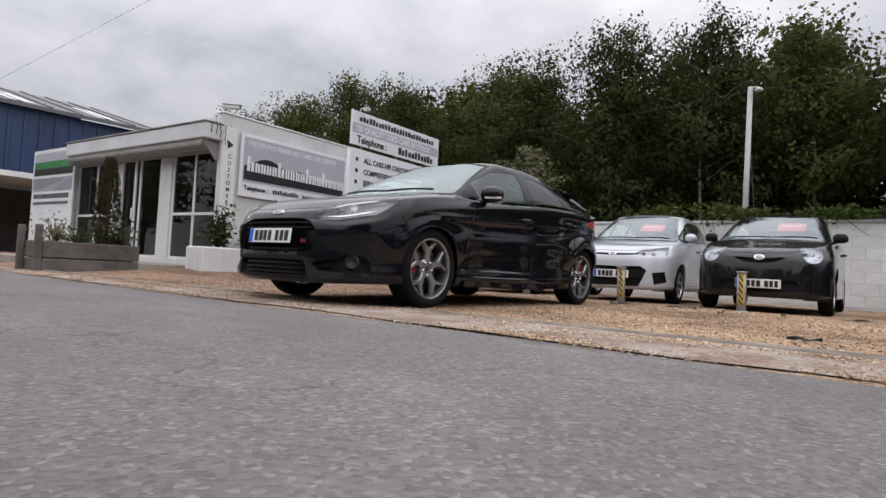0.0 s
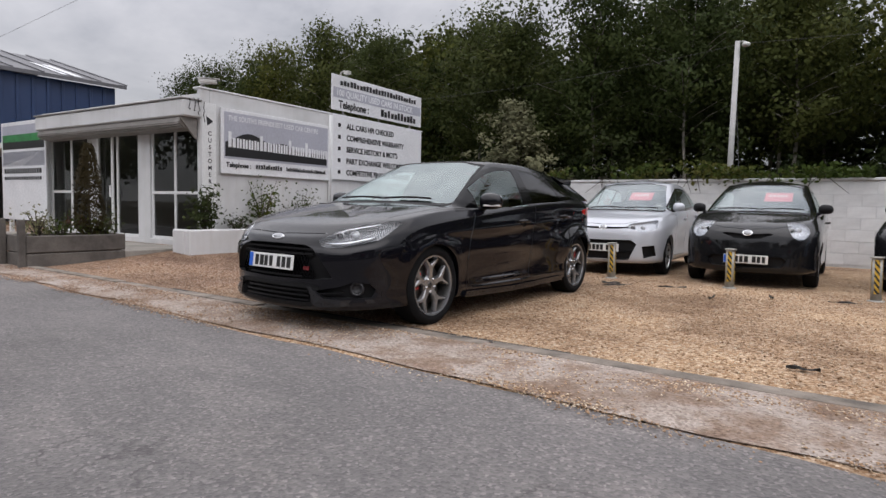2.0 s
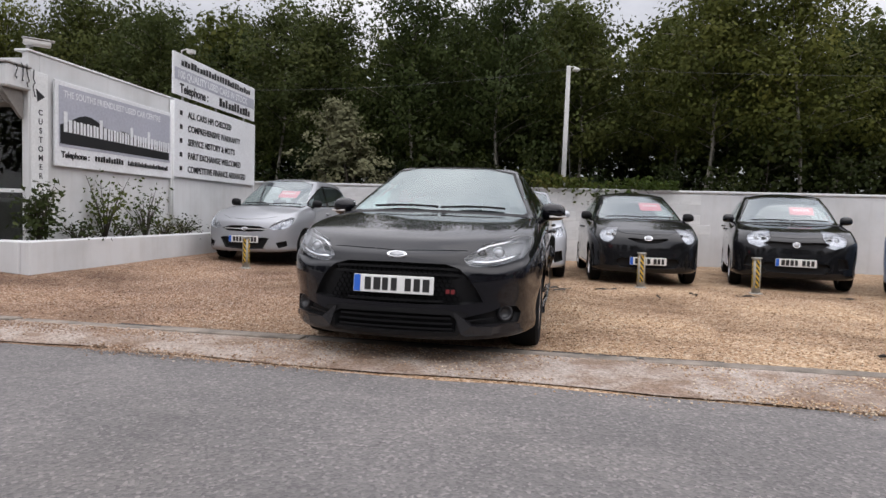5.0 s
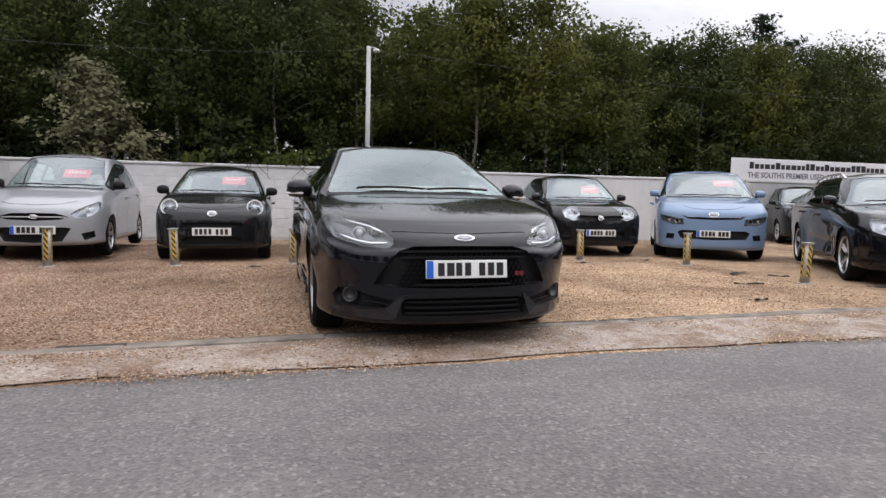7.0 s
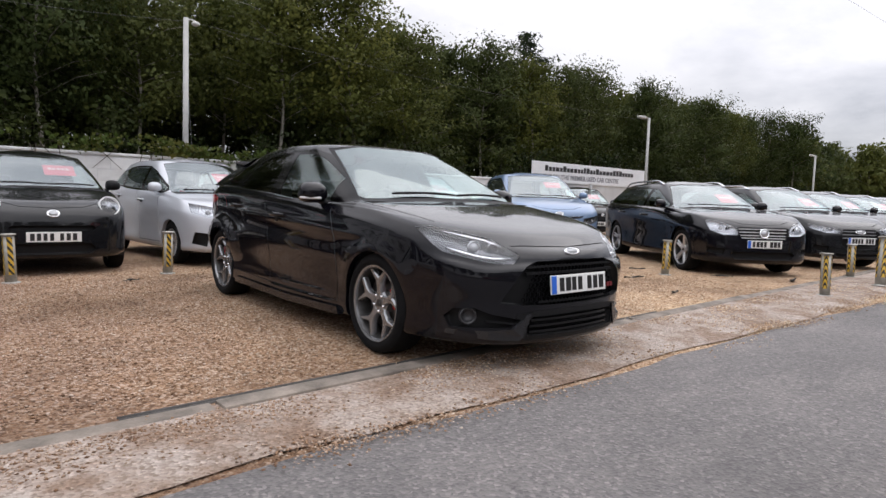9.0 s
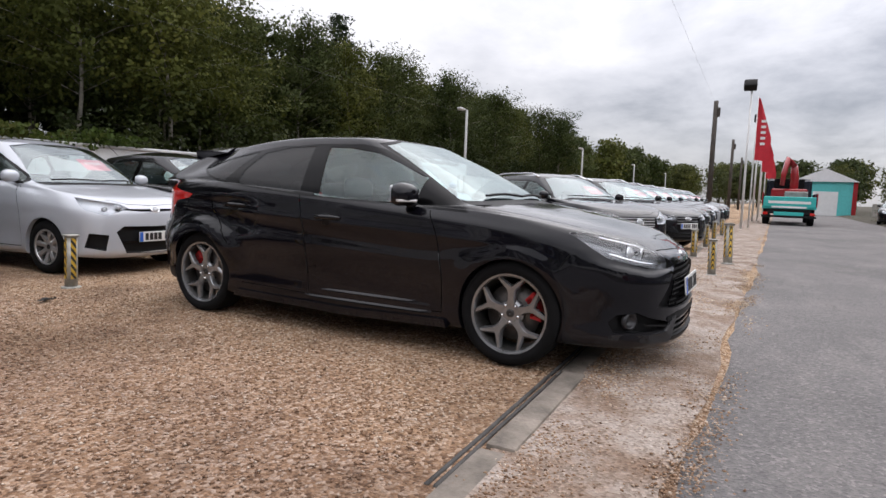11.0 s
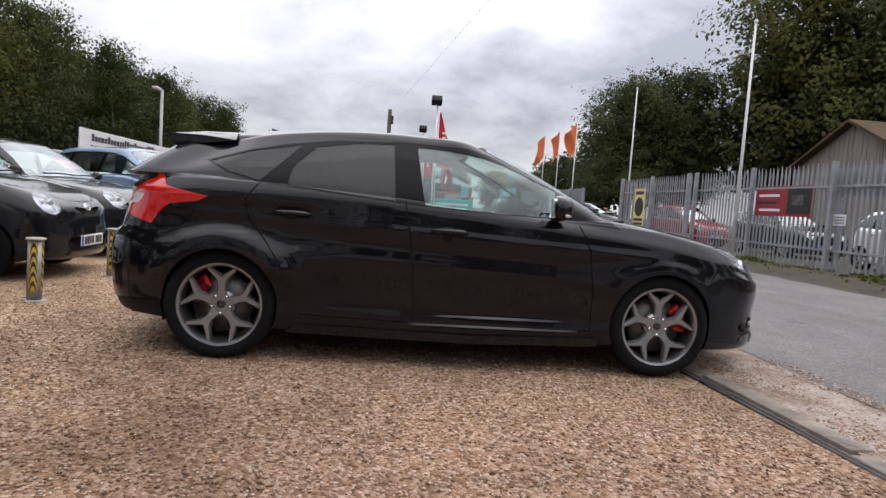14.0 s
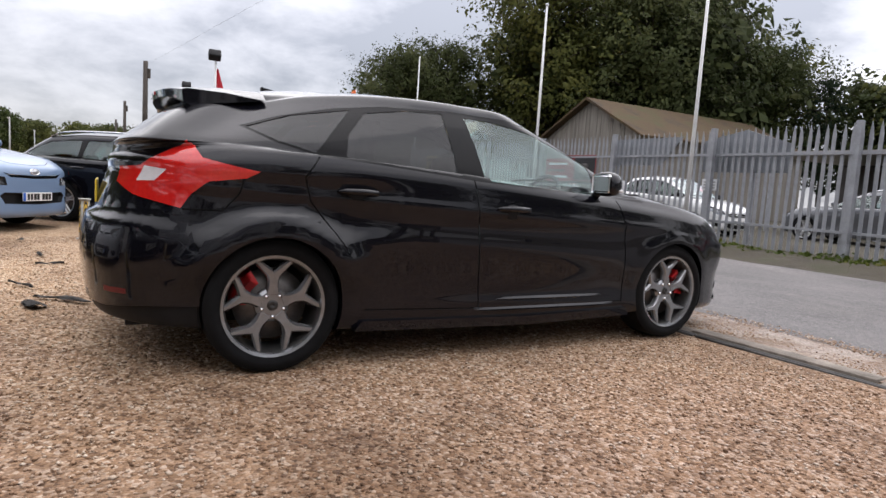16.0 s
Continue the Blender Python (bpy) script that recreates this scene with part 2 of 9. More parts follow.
# ---------------------------------------------------------------- building tools
def part(name, bm, material, parent=None, label="", smooth=None, keep=False):
    """Links a bmesh as one mesh object, under a thing or a part where given. smooth: the angle up to which edges are shaded round."""
    me = bpy.data.meshes.new(name)
    if smooth is not None:
        for f in bm.faces:
            f.smooth = True
        for ed in bm.edges:
            if len(ed.link_faces) == 2 and ed.calc_face_angle(0.0) > radians(smooth):
                ed.smooth = False
    bm.to_mesh(me)
    if not keep:
        bm.free()
    for mt in material if isinstance(material, (list, tuple)) else [material]:
        me.materials.append(mt)
    ob = new(name, me)
    if parent is not None:
        ob.parent = parent
    if label:
        ob["label"] = label
    return ob


def thing(name, label, category, group="", kind="", at=(0, 0, 0), turn=0.0):
    """An empty at the base of a thing, to which its parts belong."""
    ob = new(name)
    ob.empty_display_size = 0.2
    ob.matrix_basis = pose(*at, 0, 0, turn)
    return tagged(ob, label, category, group, kind)


def box(bm, x0, x1, y0, y1, z0, z1, m=None):
    vs = [bm.verts.new((x, y, z)) for x in (x0, x1) for y in (y0, y1) for z in (z0, z1)]
    if m is not None:
        for v in vs:
            v.co = m @ v.co
    for q in ((0, 1, 3, 2), (4, 6, 7, 5), (0, 4, 5, 1), (2, 3, 7, 6), (0, 2, 6, 4), (1, 5, 7, 3)):
        bm.faces.new([vs[i] for i in q])
    return vs


def bevelled(x0, x1, y0, y1, z0, z1, r=0.01, seg=2):
    bm = bmesh.new()
    box(bm, x0, x1, y0, y1, z0, z1)
    bmesh.ops.bevel(bm, geom=bm.edges[:], offset=r, segments=seg, profile=0.5, affect="EDGES")
    return bm


def tube(bm, p, q, r0, r1=None, n=10, caps=True):
    """A straight tapered tube from p to q."""
    p, q = Vector(p), Vector(q)
    r1 = r0 if r1 is None else r1
    d = (q - p).normalized()
    a = d.orthogonal().normalized()
    b = d.cross(a)
    rings = []
    for c, r in ((p, r0), (q, r1)):
        rings.append([bm.verts.new(c + r * (math.cos(k * math.tau / n) * a + math.sin(k * math.tau / n) * b)) for k in range(n)])
    for k in range(n):
        bm.faces.new((rings[0][k], rings[0][(k + 1) % n], rings[1][(k + 1) % n], rings[1][k]))
    if caps:
        bm.faces.new(rings[0][::-1])
        bm.faces.new(rings[1])
    return rings


def bent(bm, pts, rs, n=8):
    """A tube through several points."""
    pts = [Vector(p) for p in pts]
    prev, a = None, None
    for i, p in enumerate(pts):
        d = (pts[min(i + 1, len(pts) - 1)] - pts[max(i - 1, 0)]).normalized()
        a = d.orthogonal().normalized() if a is None else (a - a.dot(d) * d).normalized()
        b = d.cross(a)
        r = rs[i] if isinstance(rs, (list, tuple)) else rs
        ring = [bm.verts.new(p + r * (math.cos(k * math.tau / n) * a + math.sin(k * math.tau / n) * b)) for k in range(n)]
        if prev:
            for k in range(n):
                bm.faces.new((prev[k], prev[(k + 1) % n], ring[(k + 1) % n], ring[k]))
        else:
            bm.faces.new(ring[::-1])
        prev = ring
    bm.faces.new(prev)


def lathe(bm, profile, n=32, axis="x", closed=False):
    """Turns a profile of (along, radius) about an axis."""
    rings = []
    for u, r in profile:
        ring = []
        for k in range(n):
            c, s = r * math.cos(k * math.tau / n), r * math.sin(k * math.tau / n)
            ring.append(bm.verts.new((u, c, s) if axis == "x" else (c, u, s) if axis == "y" else (c, s, u)))
        rings.append(ring)
    pairs = list(zip(rings, rings[1:])) + ([(rings[-1], rings[0])] if closed else [])
    for a, b in pairs:
        for k in range(n):
            bm.faces.new((a[k], a[(k + 1) % n], b[(k + 1) % n], b[k]))
    return rings


def prism(bm, outline, d0, d1, axis="y"):
    """A flat outline of (u, v) pairs, given a depth along an axis."""
    def at(u, v, d):
        return (u, d, v) if axis == "y" else (d, u, v) if axis == "x" else (u, v, d)
    a = [bm.verts.new(at(u, v, d0)) for u, v in outline]
    b = [bm.verts.new(at(u, v, d1)) for u, v in outline]
    n = len(outline)
    bm.faces.new(a)
    bm.faces.new(b[::-1])
    for k in range(n):
        bm.faces.new((a[k], b[k], b[(k + 1) % n], a[(k + 1) % n]))
    bmesh.ops.recalc_face_normals(bm, faces=bm.faces[:])


def curve_at(pts, x):
    """A smooth curve through (x, y) pairs, read at x (an array or a number)."""
    px, py = np.array([p[0] for p in pts], float), np.array([p[1] for p in pts], float)
    x = np.clip(np.asarray(x, float), px[0], px[-1])
    if len(px) == 2:
        return py[0] + (py[1] - py[0]) * (x - px[0]) / (px[1] - px[0])
    d = np.diff(py) / np.diff(px)
    h = np.diff(px)
    m = np.empty_like(py)
    m[0], m[-1] = d[0], d[-1]
    w = h[1:] / (h[1:] + h[:-1])
    m[1:-1] = w * d[:-1] + (1 - w) * d[1:]
    flat = np.sign(d[1:]) != np.sign(d[:-1])
    m[1:-1][flat] *= 0.4
    i = np.clip(np.searchsorted(px, x, "right") - 1, 0, len(px) - 2)
    t = (x - px[i]) / h[i]
    return ((2 * t**3 - 3 * t**2 + 1) * py[i] + (t**3 - 2 * t**2 + t) * h[i] * m[i]
            + (3 * t**2 - 2 * t**3) * py[i + 1] + (t**3 - t**2) * h[i] * m[i + 1])


def lettering(name, text, size, material, parent, m, label="", align="LEFT", depth=0.002, squeeze=1.0, bold=0.0):
    """Words as a mesh, in the built-in font, standing in the plane of m (x along, y up)."""
    cu = bpy.data.curves.new(name, "FONT")
    cu.body, cu.size, cu.align_x, cu.extrude, cu.resolution_u, cu.offset = text, size, align, depth, 3, bold
    ob = bpy.data.objects.new(name, cu)
    me = bpy.data.meshes.new_from_object(ob)
    bpy.data.objects.remove(ob)
    bpy.data.curves.remove(cu)
    me.transform(Matrix.Diagonal((squeeze, 1, 1, 1)))
    me.materials.clear()
    me.materials.append(material)
    ob = new(name, me)
    ob.parent = parent
    ob.matrix_basis = m
    if label:
        ob["label"] = label
    return ob

# ---------------------------------------------------------------- ground, road, kerb
def rise(x, y):
    """The lot climbs a little towards the office."""
    a = min(1.0, max(0.0, (-x - 3.4) / 3.0))
    b = min(1.0, max(0.0, (y + 0.3) / 1.8))
    return 0.17 * a * a * (3 - 2 * a) * b


def kerb_y(x):
    return -0.36 + 0.04 * x if x < 12 else 0.12


m = Mat("gravel")
sep = m.node("ShaderNodeSeparateXYZ")
m.link(m.coords(), sep.inputs[0])
vor = m.node("ShaderNodeTexVoronoi", Scale=58.0, Randomness=1.0)
m.link(m.coords(), vor.inputs["Vector"])
vor2 = m.node("ShaderNodeTexVoronoi", Scale=140.0, Randomness=1.0)
m.link(m.coords(), vor2.inputs["Vector"])
sc = m.node("ShaderNodeSeparateColor")
m.link(vor.outputs["Color"], sc.inputs[0])
stone = m.ramp(sc.outputs[0], (0.0, (0.15, 0.092, 0.055)), (0.25, (0.31, 0.212, 0.138)), (0.5, (0.40, 0.29, 0.205)), (0.78, (0.48, 0.395, 0.325)), (1.0, (0.62, 0.56, 0.51)))
sc2 = m.node("ShaderNodeSeparateColor")
m.link(vor2.outputs["Color"], sc2.inputs[0])
grit = m.ramp(sc2.outputs[0], (0.0, (0.55, 0.5, 0.45)), (1.0, (1.25, 1.2, 1.12)))
stone = m.mix(0.6, stone, grit, "MULTIPLY")
# damp and dirty patches, paler worn lanes
patch = m.ramp(m.noise(0.55, 6, 0.6), (0.36, (0.52, 0.44, 0.37)), (0.5, (0.92, 0.86, 0.80)), (0.66, (1.18, 1.12, 1.02)))
stone = m.mix(1.0, stone, patch, "MULTIPLY")
spots = m.ramp(m.noise(3.2, 5, 0.65), (0.30, (0.45, 0.38, 0.32)), (0.44, (1, 1, 1)))
stone = m.mix(0.8, stone, spots, "MULTIPLY")
# browner, damper stone towards the office side of the lot
west = m.math("ADD", m.math("MULTIPLY", sep.outputs["X"], -0.16), m.math("MULTIPLY", m.noise(0.5, 5), 1.1))
stone = m.mix(m.ramp(west, (0.40, (0, 0, 0)), (1.0, (1, 1, 1))), m.mix(1.0, stone, (1.04, 1.0, 0.90), "MULTIPLY"), m.mix(1.0, stone, (0.74, 0.67, 0.64), "MULTIPLY"))
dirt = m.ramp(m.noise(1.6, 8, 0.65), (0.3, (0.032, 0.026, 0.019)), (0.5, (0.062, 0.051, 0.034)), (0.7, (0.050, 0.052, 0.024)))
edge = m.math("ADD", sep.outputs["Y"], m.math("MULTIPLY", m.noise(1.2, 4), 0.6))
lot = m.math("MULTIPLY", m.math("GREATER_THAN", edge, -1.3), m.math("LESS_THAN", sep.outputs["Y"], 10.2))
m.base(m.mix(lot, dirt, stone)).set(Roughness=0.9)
hgt = m.math("ADD", m.math("MULTIPLY", vor.outputs["Distance"], -1.0), m.math("MULTIPLY", m.noise(7.0, 4), 1.2))
m.bump(hgt, 0.75, 0.02)
M["gravel"] = m.m

m = Mat("asphalt")
big = m.ramp(m.noise(0.45, 6, 0.6), (0.30, (0.112, 0.107, 0.106)), (0.52, (0.150, 0.143, 0.142)), (0.72, (0.186, 0.175, 0.172)))
v = m.node("ShaderNodeTexVoronoi", Scale=72.0)
m.link(m.coords(), v.inputs["Vector"])
sc = m.node("ShaderNodeSeparateColor")
m.link(v.outputs["Color"], sc.inputs[0])
chip = m.ramp(sc.outputs[1], (0.0, (0.66, 0.65, 0.65)), (0.5, (0.98, 0.96, 0.945)), (0.85, (1.12, 1.09, 1.07)), (1.0, (1.7, 1.64, 1.60)))
c = m.mix(0.85, big, chip, "MULTIPLY")
pale = m.ramp(m.noise(2.1, 5, 0.7, stretch=(0.35, 1.0, 1.0)), (0.48, (0.88, 0.88, 0.88)), (0.68, (1.22, 1.2, 1.17)))
c = m.mix(0.7, c, pale, "MULTIPLY")
crack = m.node("ShaderNodeTexVoronoi", Scale=0.7)
crack.feature = "DISTANCE_TO_EDGE"
wob = m.node("ShaderNodeVectorMath"); wob.operation = "ADD"
nz = m.node("ShaderNodeTexNoise", Scale=2.2, Detail=5.0)
m.link(m.coords(), nz.inputs["Vector"])
m.link(m.coords(), wob.inputs[0])
m.link(nz.outputs["Color"], wob.inputs[1])
m.link(wob.outputs[0], crack.inputs["Vector"])
line = m.ramp(crack.outputs["Distance"], (0.0, (0.45, 0.45, 0.45)), (0.012, (1, 1, 1)))
keep = m.ramp(m.noise(0.9, 3), (0.56, (0, 0, 0)), (0.62, (1, 1, 1)))
c = m.mix(m.math("MULTIPLY", keep, 0.8), c, m.mix(1.0, c, line, "MULTIPLY"))
m.base(c).set(Roughness=0.88)
m.bump(m.math("ADD", v.outputs["Distance"], m.math("MULTIPLY", m.noise(14, 4), 0.8)), 0.55, 0.012)
M["asphalt"] = m.m

m = Mat("worn_concrete")
c = m.ramp(m.noise(1.3, 7, 0.65), (0.30, (0.22, 0.17, 0.135)), (0.50, (0.30, 0.255, 0.225)), (0.70, (0.37, 0.33, 0.305)))
v = m.node("ShaderNodeTexVoronoi", Scale=75.0)
m.link(m.coords(), v.inputs["Vector"])
sc = m.node("ShaderNodeSeparateColor")
m.link(v.outputs["Color"], sc.inputs[0])
grain = m.ramp(sc.outputs[0], (0.0, (0.50, 0.42, 0.34)), (0.4, (0.95, 0.92, 0.88)), (0.9, (1.2, 1.17, 1.12)), (1.0, (1.5, 1.45, 1.4)))
c = m.mix(0.8, c, grain, "MULTIPLY")
stain = m.ramp(m.noise(2.6, 7, 0.7), (0.40, (0.62, 0.47, 0.36)), (0.56, (1, 1, 1)))
m.base(m.mix(0.75, c, stain, "MULTIPLY")).set(Roughness=0.9)
m.bump(m.math("ADD", v.outputs["Distance"], m.noise(22, 4)), 0.5, 0.01)
M["worn_concrete"] = m.m


def sheet(name, xs, ys, zf, material, label, category="ground", edge0=None, edge1=None):
    bm = bmesh.new()
    grid = []
    for i, x in enumerate(xs):
        col = []
        for j, y in enumerate(ys):
            yy = edge0(x) if j == 0 and edge0 else edge1(x) if j == len(ys) - 1 and edge1 else y
            col.append(bm.verts.new((x, yy, zf(x, yy))))
        grid.append(col)
    for a, b in zip(grid, grid[1:]):
        for k in range(len(ys) - 1):
            bm.faces.new((a[k], b[k], b[k + 1], a[k + 1]))
    ob = part(name, bm, material, smooth=60)
    return tagged(ob, label, category, kind="structure")


def wob(x, s, amp):
    return amp * (noise.noise(Vector((x * s, 3.3, 0.7))) + 0.6 * noise.noise(Vector((x * s * 3.1, 8.3, 0.2))))


far = [60, 110, 200, 380, 700]
gx = [-v for v in far[::-1]] + [-40, -30, -24, -20] + list(np.arange(-17, 26.01, 0.5)) + [28, 31, 35, 40, 48] + far
gy = [-v for v in far[::-1]] + [-45, -35, -28, -22, -17, -14] + list(np.arange(-12, 12.01, 0.5)) + [13, 15, 18, 22, 28, 36, 46] + far


def ground_z(x, y):
    z = rise(x, y) + 0.012 * noise.noise(Vector((x * 0.6, y * 0.6, 0)))
    if y < -1.3:
        # below the road, then up to the verge by the fence
        z = -0.03
        if y < -6.2:
            t = min(1.0, (-6.2 - y) / 0.9)
            z = -0.03 + 0.16 * t + 0.05 * noise.noise(Vector((x * 1.3, y * 1.3, 4)))
    if y > 11:
        z += 0.25 * min(1.0, (y - 11) / 6)
    return z


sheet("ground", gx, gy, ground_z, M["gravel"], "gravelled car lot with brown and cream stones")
rx = [-120, -80, -50, -35, -25, -18] + list(np.arange(-14, 20.01, 0.4)) + [22, 25, 29, 34, 40, 50, 65, 85, 120]
sheet("road", rx, [-6.3, -5, -3.6, -2.4, -1.15], lambda x, y: 0.004 - 0.004 * abs(y + 3.7), M["asphalt"], "grey worn asphalt road with fine cracks", "road",
      edge0=lambda x: -6.3 + wob(x, 0.5, 0.12), edge1=lambda x: -1.14 + wob(x, 0.9, 0.06))
sheet("pavement", rx, [-1.2, -0.9, -0.6, -0.3], lambda x, y: 0.010 - 0.012 * max(0.0, -0.95 - y) / 0.25, M["worn_concrete"], "worn strip of concrete strewn with gravel along the road", "pavement",
      edge0=lambda x: -1.10 + wob(x + 40, 1.3, 0.07), edge1=lambda x: kerb_y(x) + 0.02)

M["sleeper"] = mottled("sleeper", (0.185, 0.158, 0.132), 0.5, 5, 0.9, bump=0.6, bump_scale=40)
M["old_rubber"] = mottled("old_rubber", (0.06, 0.056, 0.053), 0.4, 9, 0.8, bump=0.4, bump_scale=50)
kerb = tagged(new("kerb"), "line of weathered concrete edging along the lot", "kerb", kind="structure")
strip = tagged(new("kerb"), "black rubber strip laid along the edging", "kerb", kind="structure")
rng = random.Random(5)
x = -14.0
while x < 20:
    ln = rng.choice((1.8, 2.4, 2.4, 1.2))
    x1 = x + ln - rng.uniform(0.01, 0.05)
    bm = bevelled(0, x1 - x, -0.065, 0.065, -0.08, 0.022, 0.012, 2)
    for v in bm.verts:
        v.co.z += 0.004 * noise.noise(Vector((v.co.x * 4 + x, v.co.y * 9, 0)))
    ob = part("edging", bm, M["sleeper"], kerb, smooth=40)
    ob.matrix_basis = pose(x, kerb_y(x) + rng.uniform(-0.012, 0.012), rng.uniform(-0.012, 0.004), 0, 0, math.degrees(math.atan2(kerb_y(x1) - kerb_y(x), x1 - x)))
    x += ln
x = -2.4
while x < 1.2:
    bm = bmesh.new()
    for k in range(2):
        y = -0.02 + 0.034 * k
        bent(bm, [(0.3 * i, y + 0.006 * noise.noise(Vector((x + i * 0.5, k, 0))), 0.004 + 0.004 * noise.noise(Vector((x + i, k, 5)))) for i in range(6)], 0.011, 6)
    ob = part("rubber_strip", bm, M["old_rubber"], strip, smooth=60)
    ob.matrix_basis = pose(x, kerb_y(x) + 0.10, -0.004, 0, 0, 2.3)
    x += 1.52

# ---------------------------------------------------------------- cars
# A car is built with its nose towards -y, its front axle over y = 0. The shell is a stack of closed outlines, from the sill
# up to the roof's middle; doors, glass and lamps are cut out of it.
from mathutils.bvhtree import BVHTree

NF, NM, NB = 28, 46, 28


def outline(c, yf, yr, w, z, lf, lr, nf=2.4, nr=2.6):
    nfr, nmid, nback = (NF, NM, NB) if c.get("hero") else (20, 22, 18)
    a = np.linspace(0, math.pi / 2, nfr)
    b = np.linspace(math.pi / 2, 0, nback)
    fy, fx = yf + lf * (1 - np.cos(a) ** (2 / nf)), np.sin(a) ** (2 / nf)
    by, bx = yr - lr * (1 - np.cos(b) ** (2 / nr)), np.sin(b) ** (2 / nr)
    my = np.linspace(yf + lf, yr - lr, nmid + 2)[1:-1]
    y = np.r_[fy, my, by]
    x = np.r_[fx, np.ones(nmid), bx] * w * curve_at(c["plan"], y)
    return np.stack([x, y, curve_at(z, y)], 1)


def shell_rows(c):
    Y0, Y1, W, wb = -c["fo"], c["wb"] + c["ro"], c["W"], c["wb"]
    zn, (yc, zc), (yh, zh) = c["hood"][0][1], c["hood"][-1], c["head"]
    (ye, ze), (yg, zg), zt, sill, low = c["roof_end"], c["glass_end"], c["zt"], c["sill"], c["low"]
    lf, lr, nf, nr = c["lf"], c["lr"], c["nf"], c["nr"]
    belt = lambda y: float(curve_at(c["belt"], y))
    hood = lambda y: float(curve_at(c["hood"], y))
    rail = lambda y: float(curve_at(c["rail"], y))
    roof = lambda y: float(curve_at(c["roof"], y))
    yn = c["hood"][0][0]
    R = []
    R.append(outline(c, Y0 + 0.16, Y1 - 0.14, W - 0.12, [(Y0, low + 0.03), (wb, sill + 0.01), (Y1, low + 0.10)], lf, lr, nf, nr))
    R.append(outline(c, Y0 + 0.03, Y1 - 0.06, W - 0.035, [(Y0, low), (-0.4, low + 0.02), (0.5, sill), (wb - 0.4, sill), (Y1, low + 0.07)], lf, lr, nf, nr))
    R.append(outline(c, Y0 + 0.003, Y1 - 0.03, W - 0.02, [(Y0, low + 0.05), (0.5, sill + 0.05), (wb - 0.4, sill + 0.05), (Y1, low + 0.13)], lf, lr, nf, nr))
    R.append(outline(c, Y0, Y1 - 0.008, W - 0.022, [(Y0, 0.33), (1, 0.36), (Y1, 0.42)], lf, lr, nf, nr))
    R.append(outline(c, Y0 + 0.006, Y1, W - 0.008, [(Y0, 0.47), (1, 0.52), (Y1, 0.56)], lf, lr, nf, nr))
    tuck = c.get("tuck", 0.0)
    R.append(outline(c, Y0 + 0.028, Y1 - 0.012 - 0.7 * tuck, W, [(Y0, zn - 0.09), (0, belt(0) - 0.21), (1.2, belt(1.2) - 0.20), (wb, belt(wb) - 0.22), (Y1, zt - 0.19)], lf, lr, nf, nr))
    R.append(outline(c, yn - 0.025, Y1 - 0.045 - 1.1 * tuck, W - 0.006, [(Y0, zn - 0.022), (-0.35, belt(0) - 0.14), (0, belt(0) - 0.085), (0.6, belt(0.6) - 0.06), (wb, belt(wb) - 0.07), (Y1, zt - 0.03)], lf, lr, nf, nr))
    R.append(outline(c, yn + 0.02, Y1 - 0.075 - 1.1 * tuck, W - 0.035, [(yn, zn + 0.012), (-0.35, belt(0) - 0.07), (0, belt(0) - 0.03), (0.6, belt(0.6) - 0.014), (wb, belt(wb) - 0.01), (Y1, zt + 0.01)], lf, lr, nf, nr))
    for k, g in enumerate((0.14, 0.42, 0.74)):
        yf = yn + (yc - yn) * g
        yr = Y1 - 0.09 - tuck + (yg - Y1 + 0.09 + tuck) * g
        zr = zt + 0.015 + (zg - zt - 0.015) * g
        ll = lf + (0.50 - lf) * g
        up = 0.004 * (k + 1)
        side = [(yf, hood(yf)), (yf + 0.5 * ll, c.get("hood_flat", 0.42) * hood(yf + 0.5 * ll) + (1 - c.get("hood_flat", 0.42)) * belt(yf + 0.5 * ll) - 0.010), (yf + ll, belt(yf + ll) + up)]
        side += [(y, belt(y) + up) for y in (0.55 * wb, 0.8 * wb, wb + 0.15) if y > yf + ll + 0.1] + [(yr, zr)]
        R.append(outline(c, yf, yr, W - 0.05 - 0.011 * (k + 1), side, ll, lr * (1 - 0.35 * g), nf + (c.get("ng", 3.1) - nf) * g, nr))
    wb0 = W - 0.088
    for f in (0.0, 0.13, 0.36, 0.62, 0.86, 1.0):
        yf, zf = yc + (yh - yc) * f, zc + (zh - zc) * f + 0.022 * math.sin(math.pi * f)
        yr, zr = yg + (ye - yg) * f, zg + (ze - zg) * f + 0.02 * math.sin(math.pi * f)
        w = wb0 + (c["wroof"] - wb0) * (f ** 1.3)
        ll, lb = c.get("bow", 0.50) - (0.12 if c.get("bow", 0.5) > 0.4 else 0.0) * f, c["lr"] * (0.40 if c.get("hero") else 0.6) - 0.06 * f
        y0, y1 = yf + ll, yr - lb
        side = [(yf, zf)]
        side += [(y, belt(y) + 0.016 + (rail(y) - belt(y) - 0.016) * f) for y in np.linspace(y0, y1, 6)]
        side.append((yr, zr))
        R.append(outline(c, yf, yr, w, side, ll, lb, c.get("ng", 3.1), 3.8 if c.get("hero") else 3.0))
    for g in (0.10, 0.35, 0.65, 0.88, 1.0):
        mid = c["roof"][len(c["roof"]) // 2][0]
        yf, yr = yh + (mid - 0.2 - yh) * g, ye + (mid + 0.2 - ye) * g
        ll, lb = 0.38 * (1 - g) + 0.06, 0.3 * (1 - g) + 0.06
        s = 1 - (1 - g) ** 2
        side = [(yf, roof(yf))]
        side += [(y, rail(y) + (roof(y) - rail(y)) * s) for y in np.linspace(yf + ll, yr - lb, 5)]
        side.append((yr, roof(yr)))
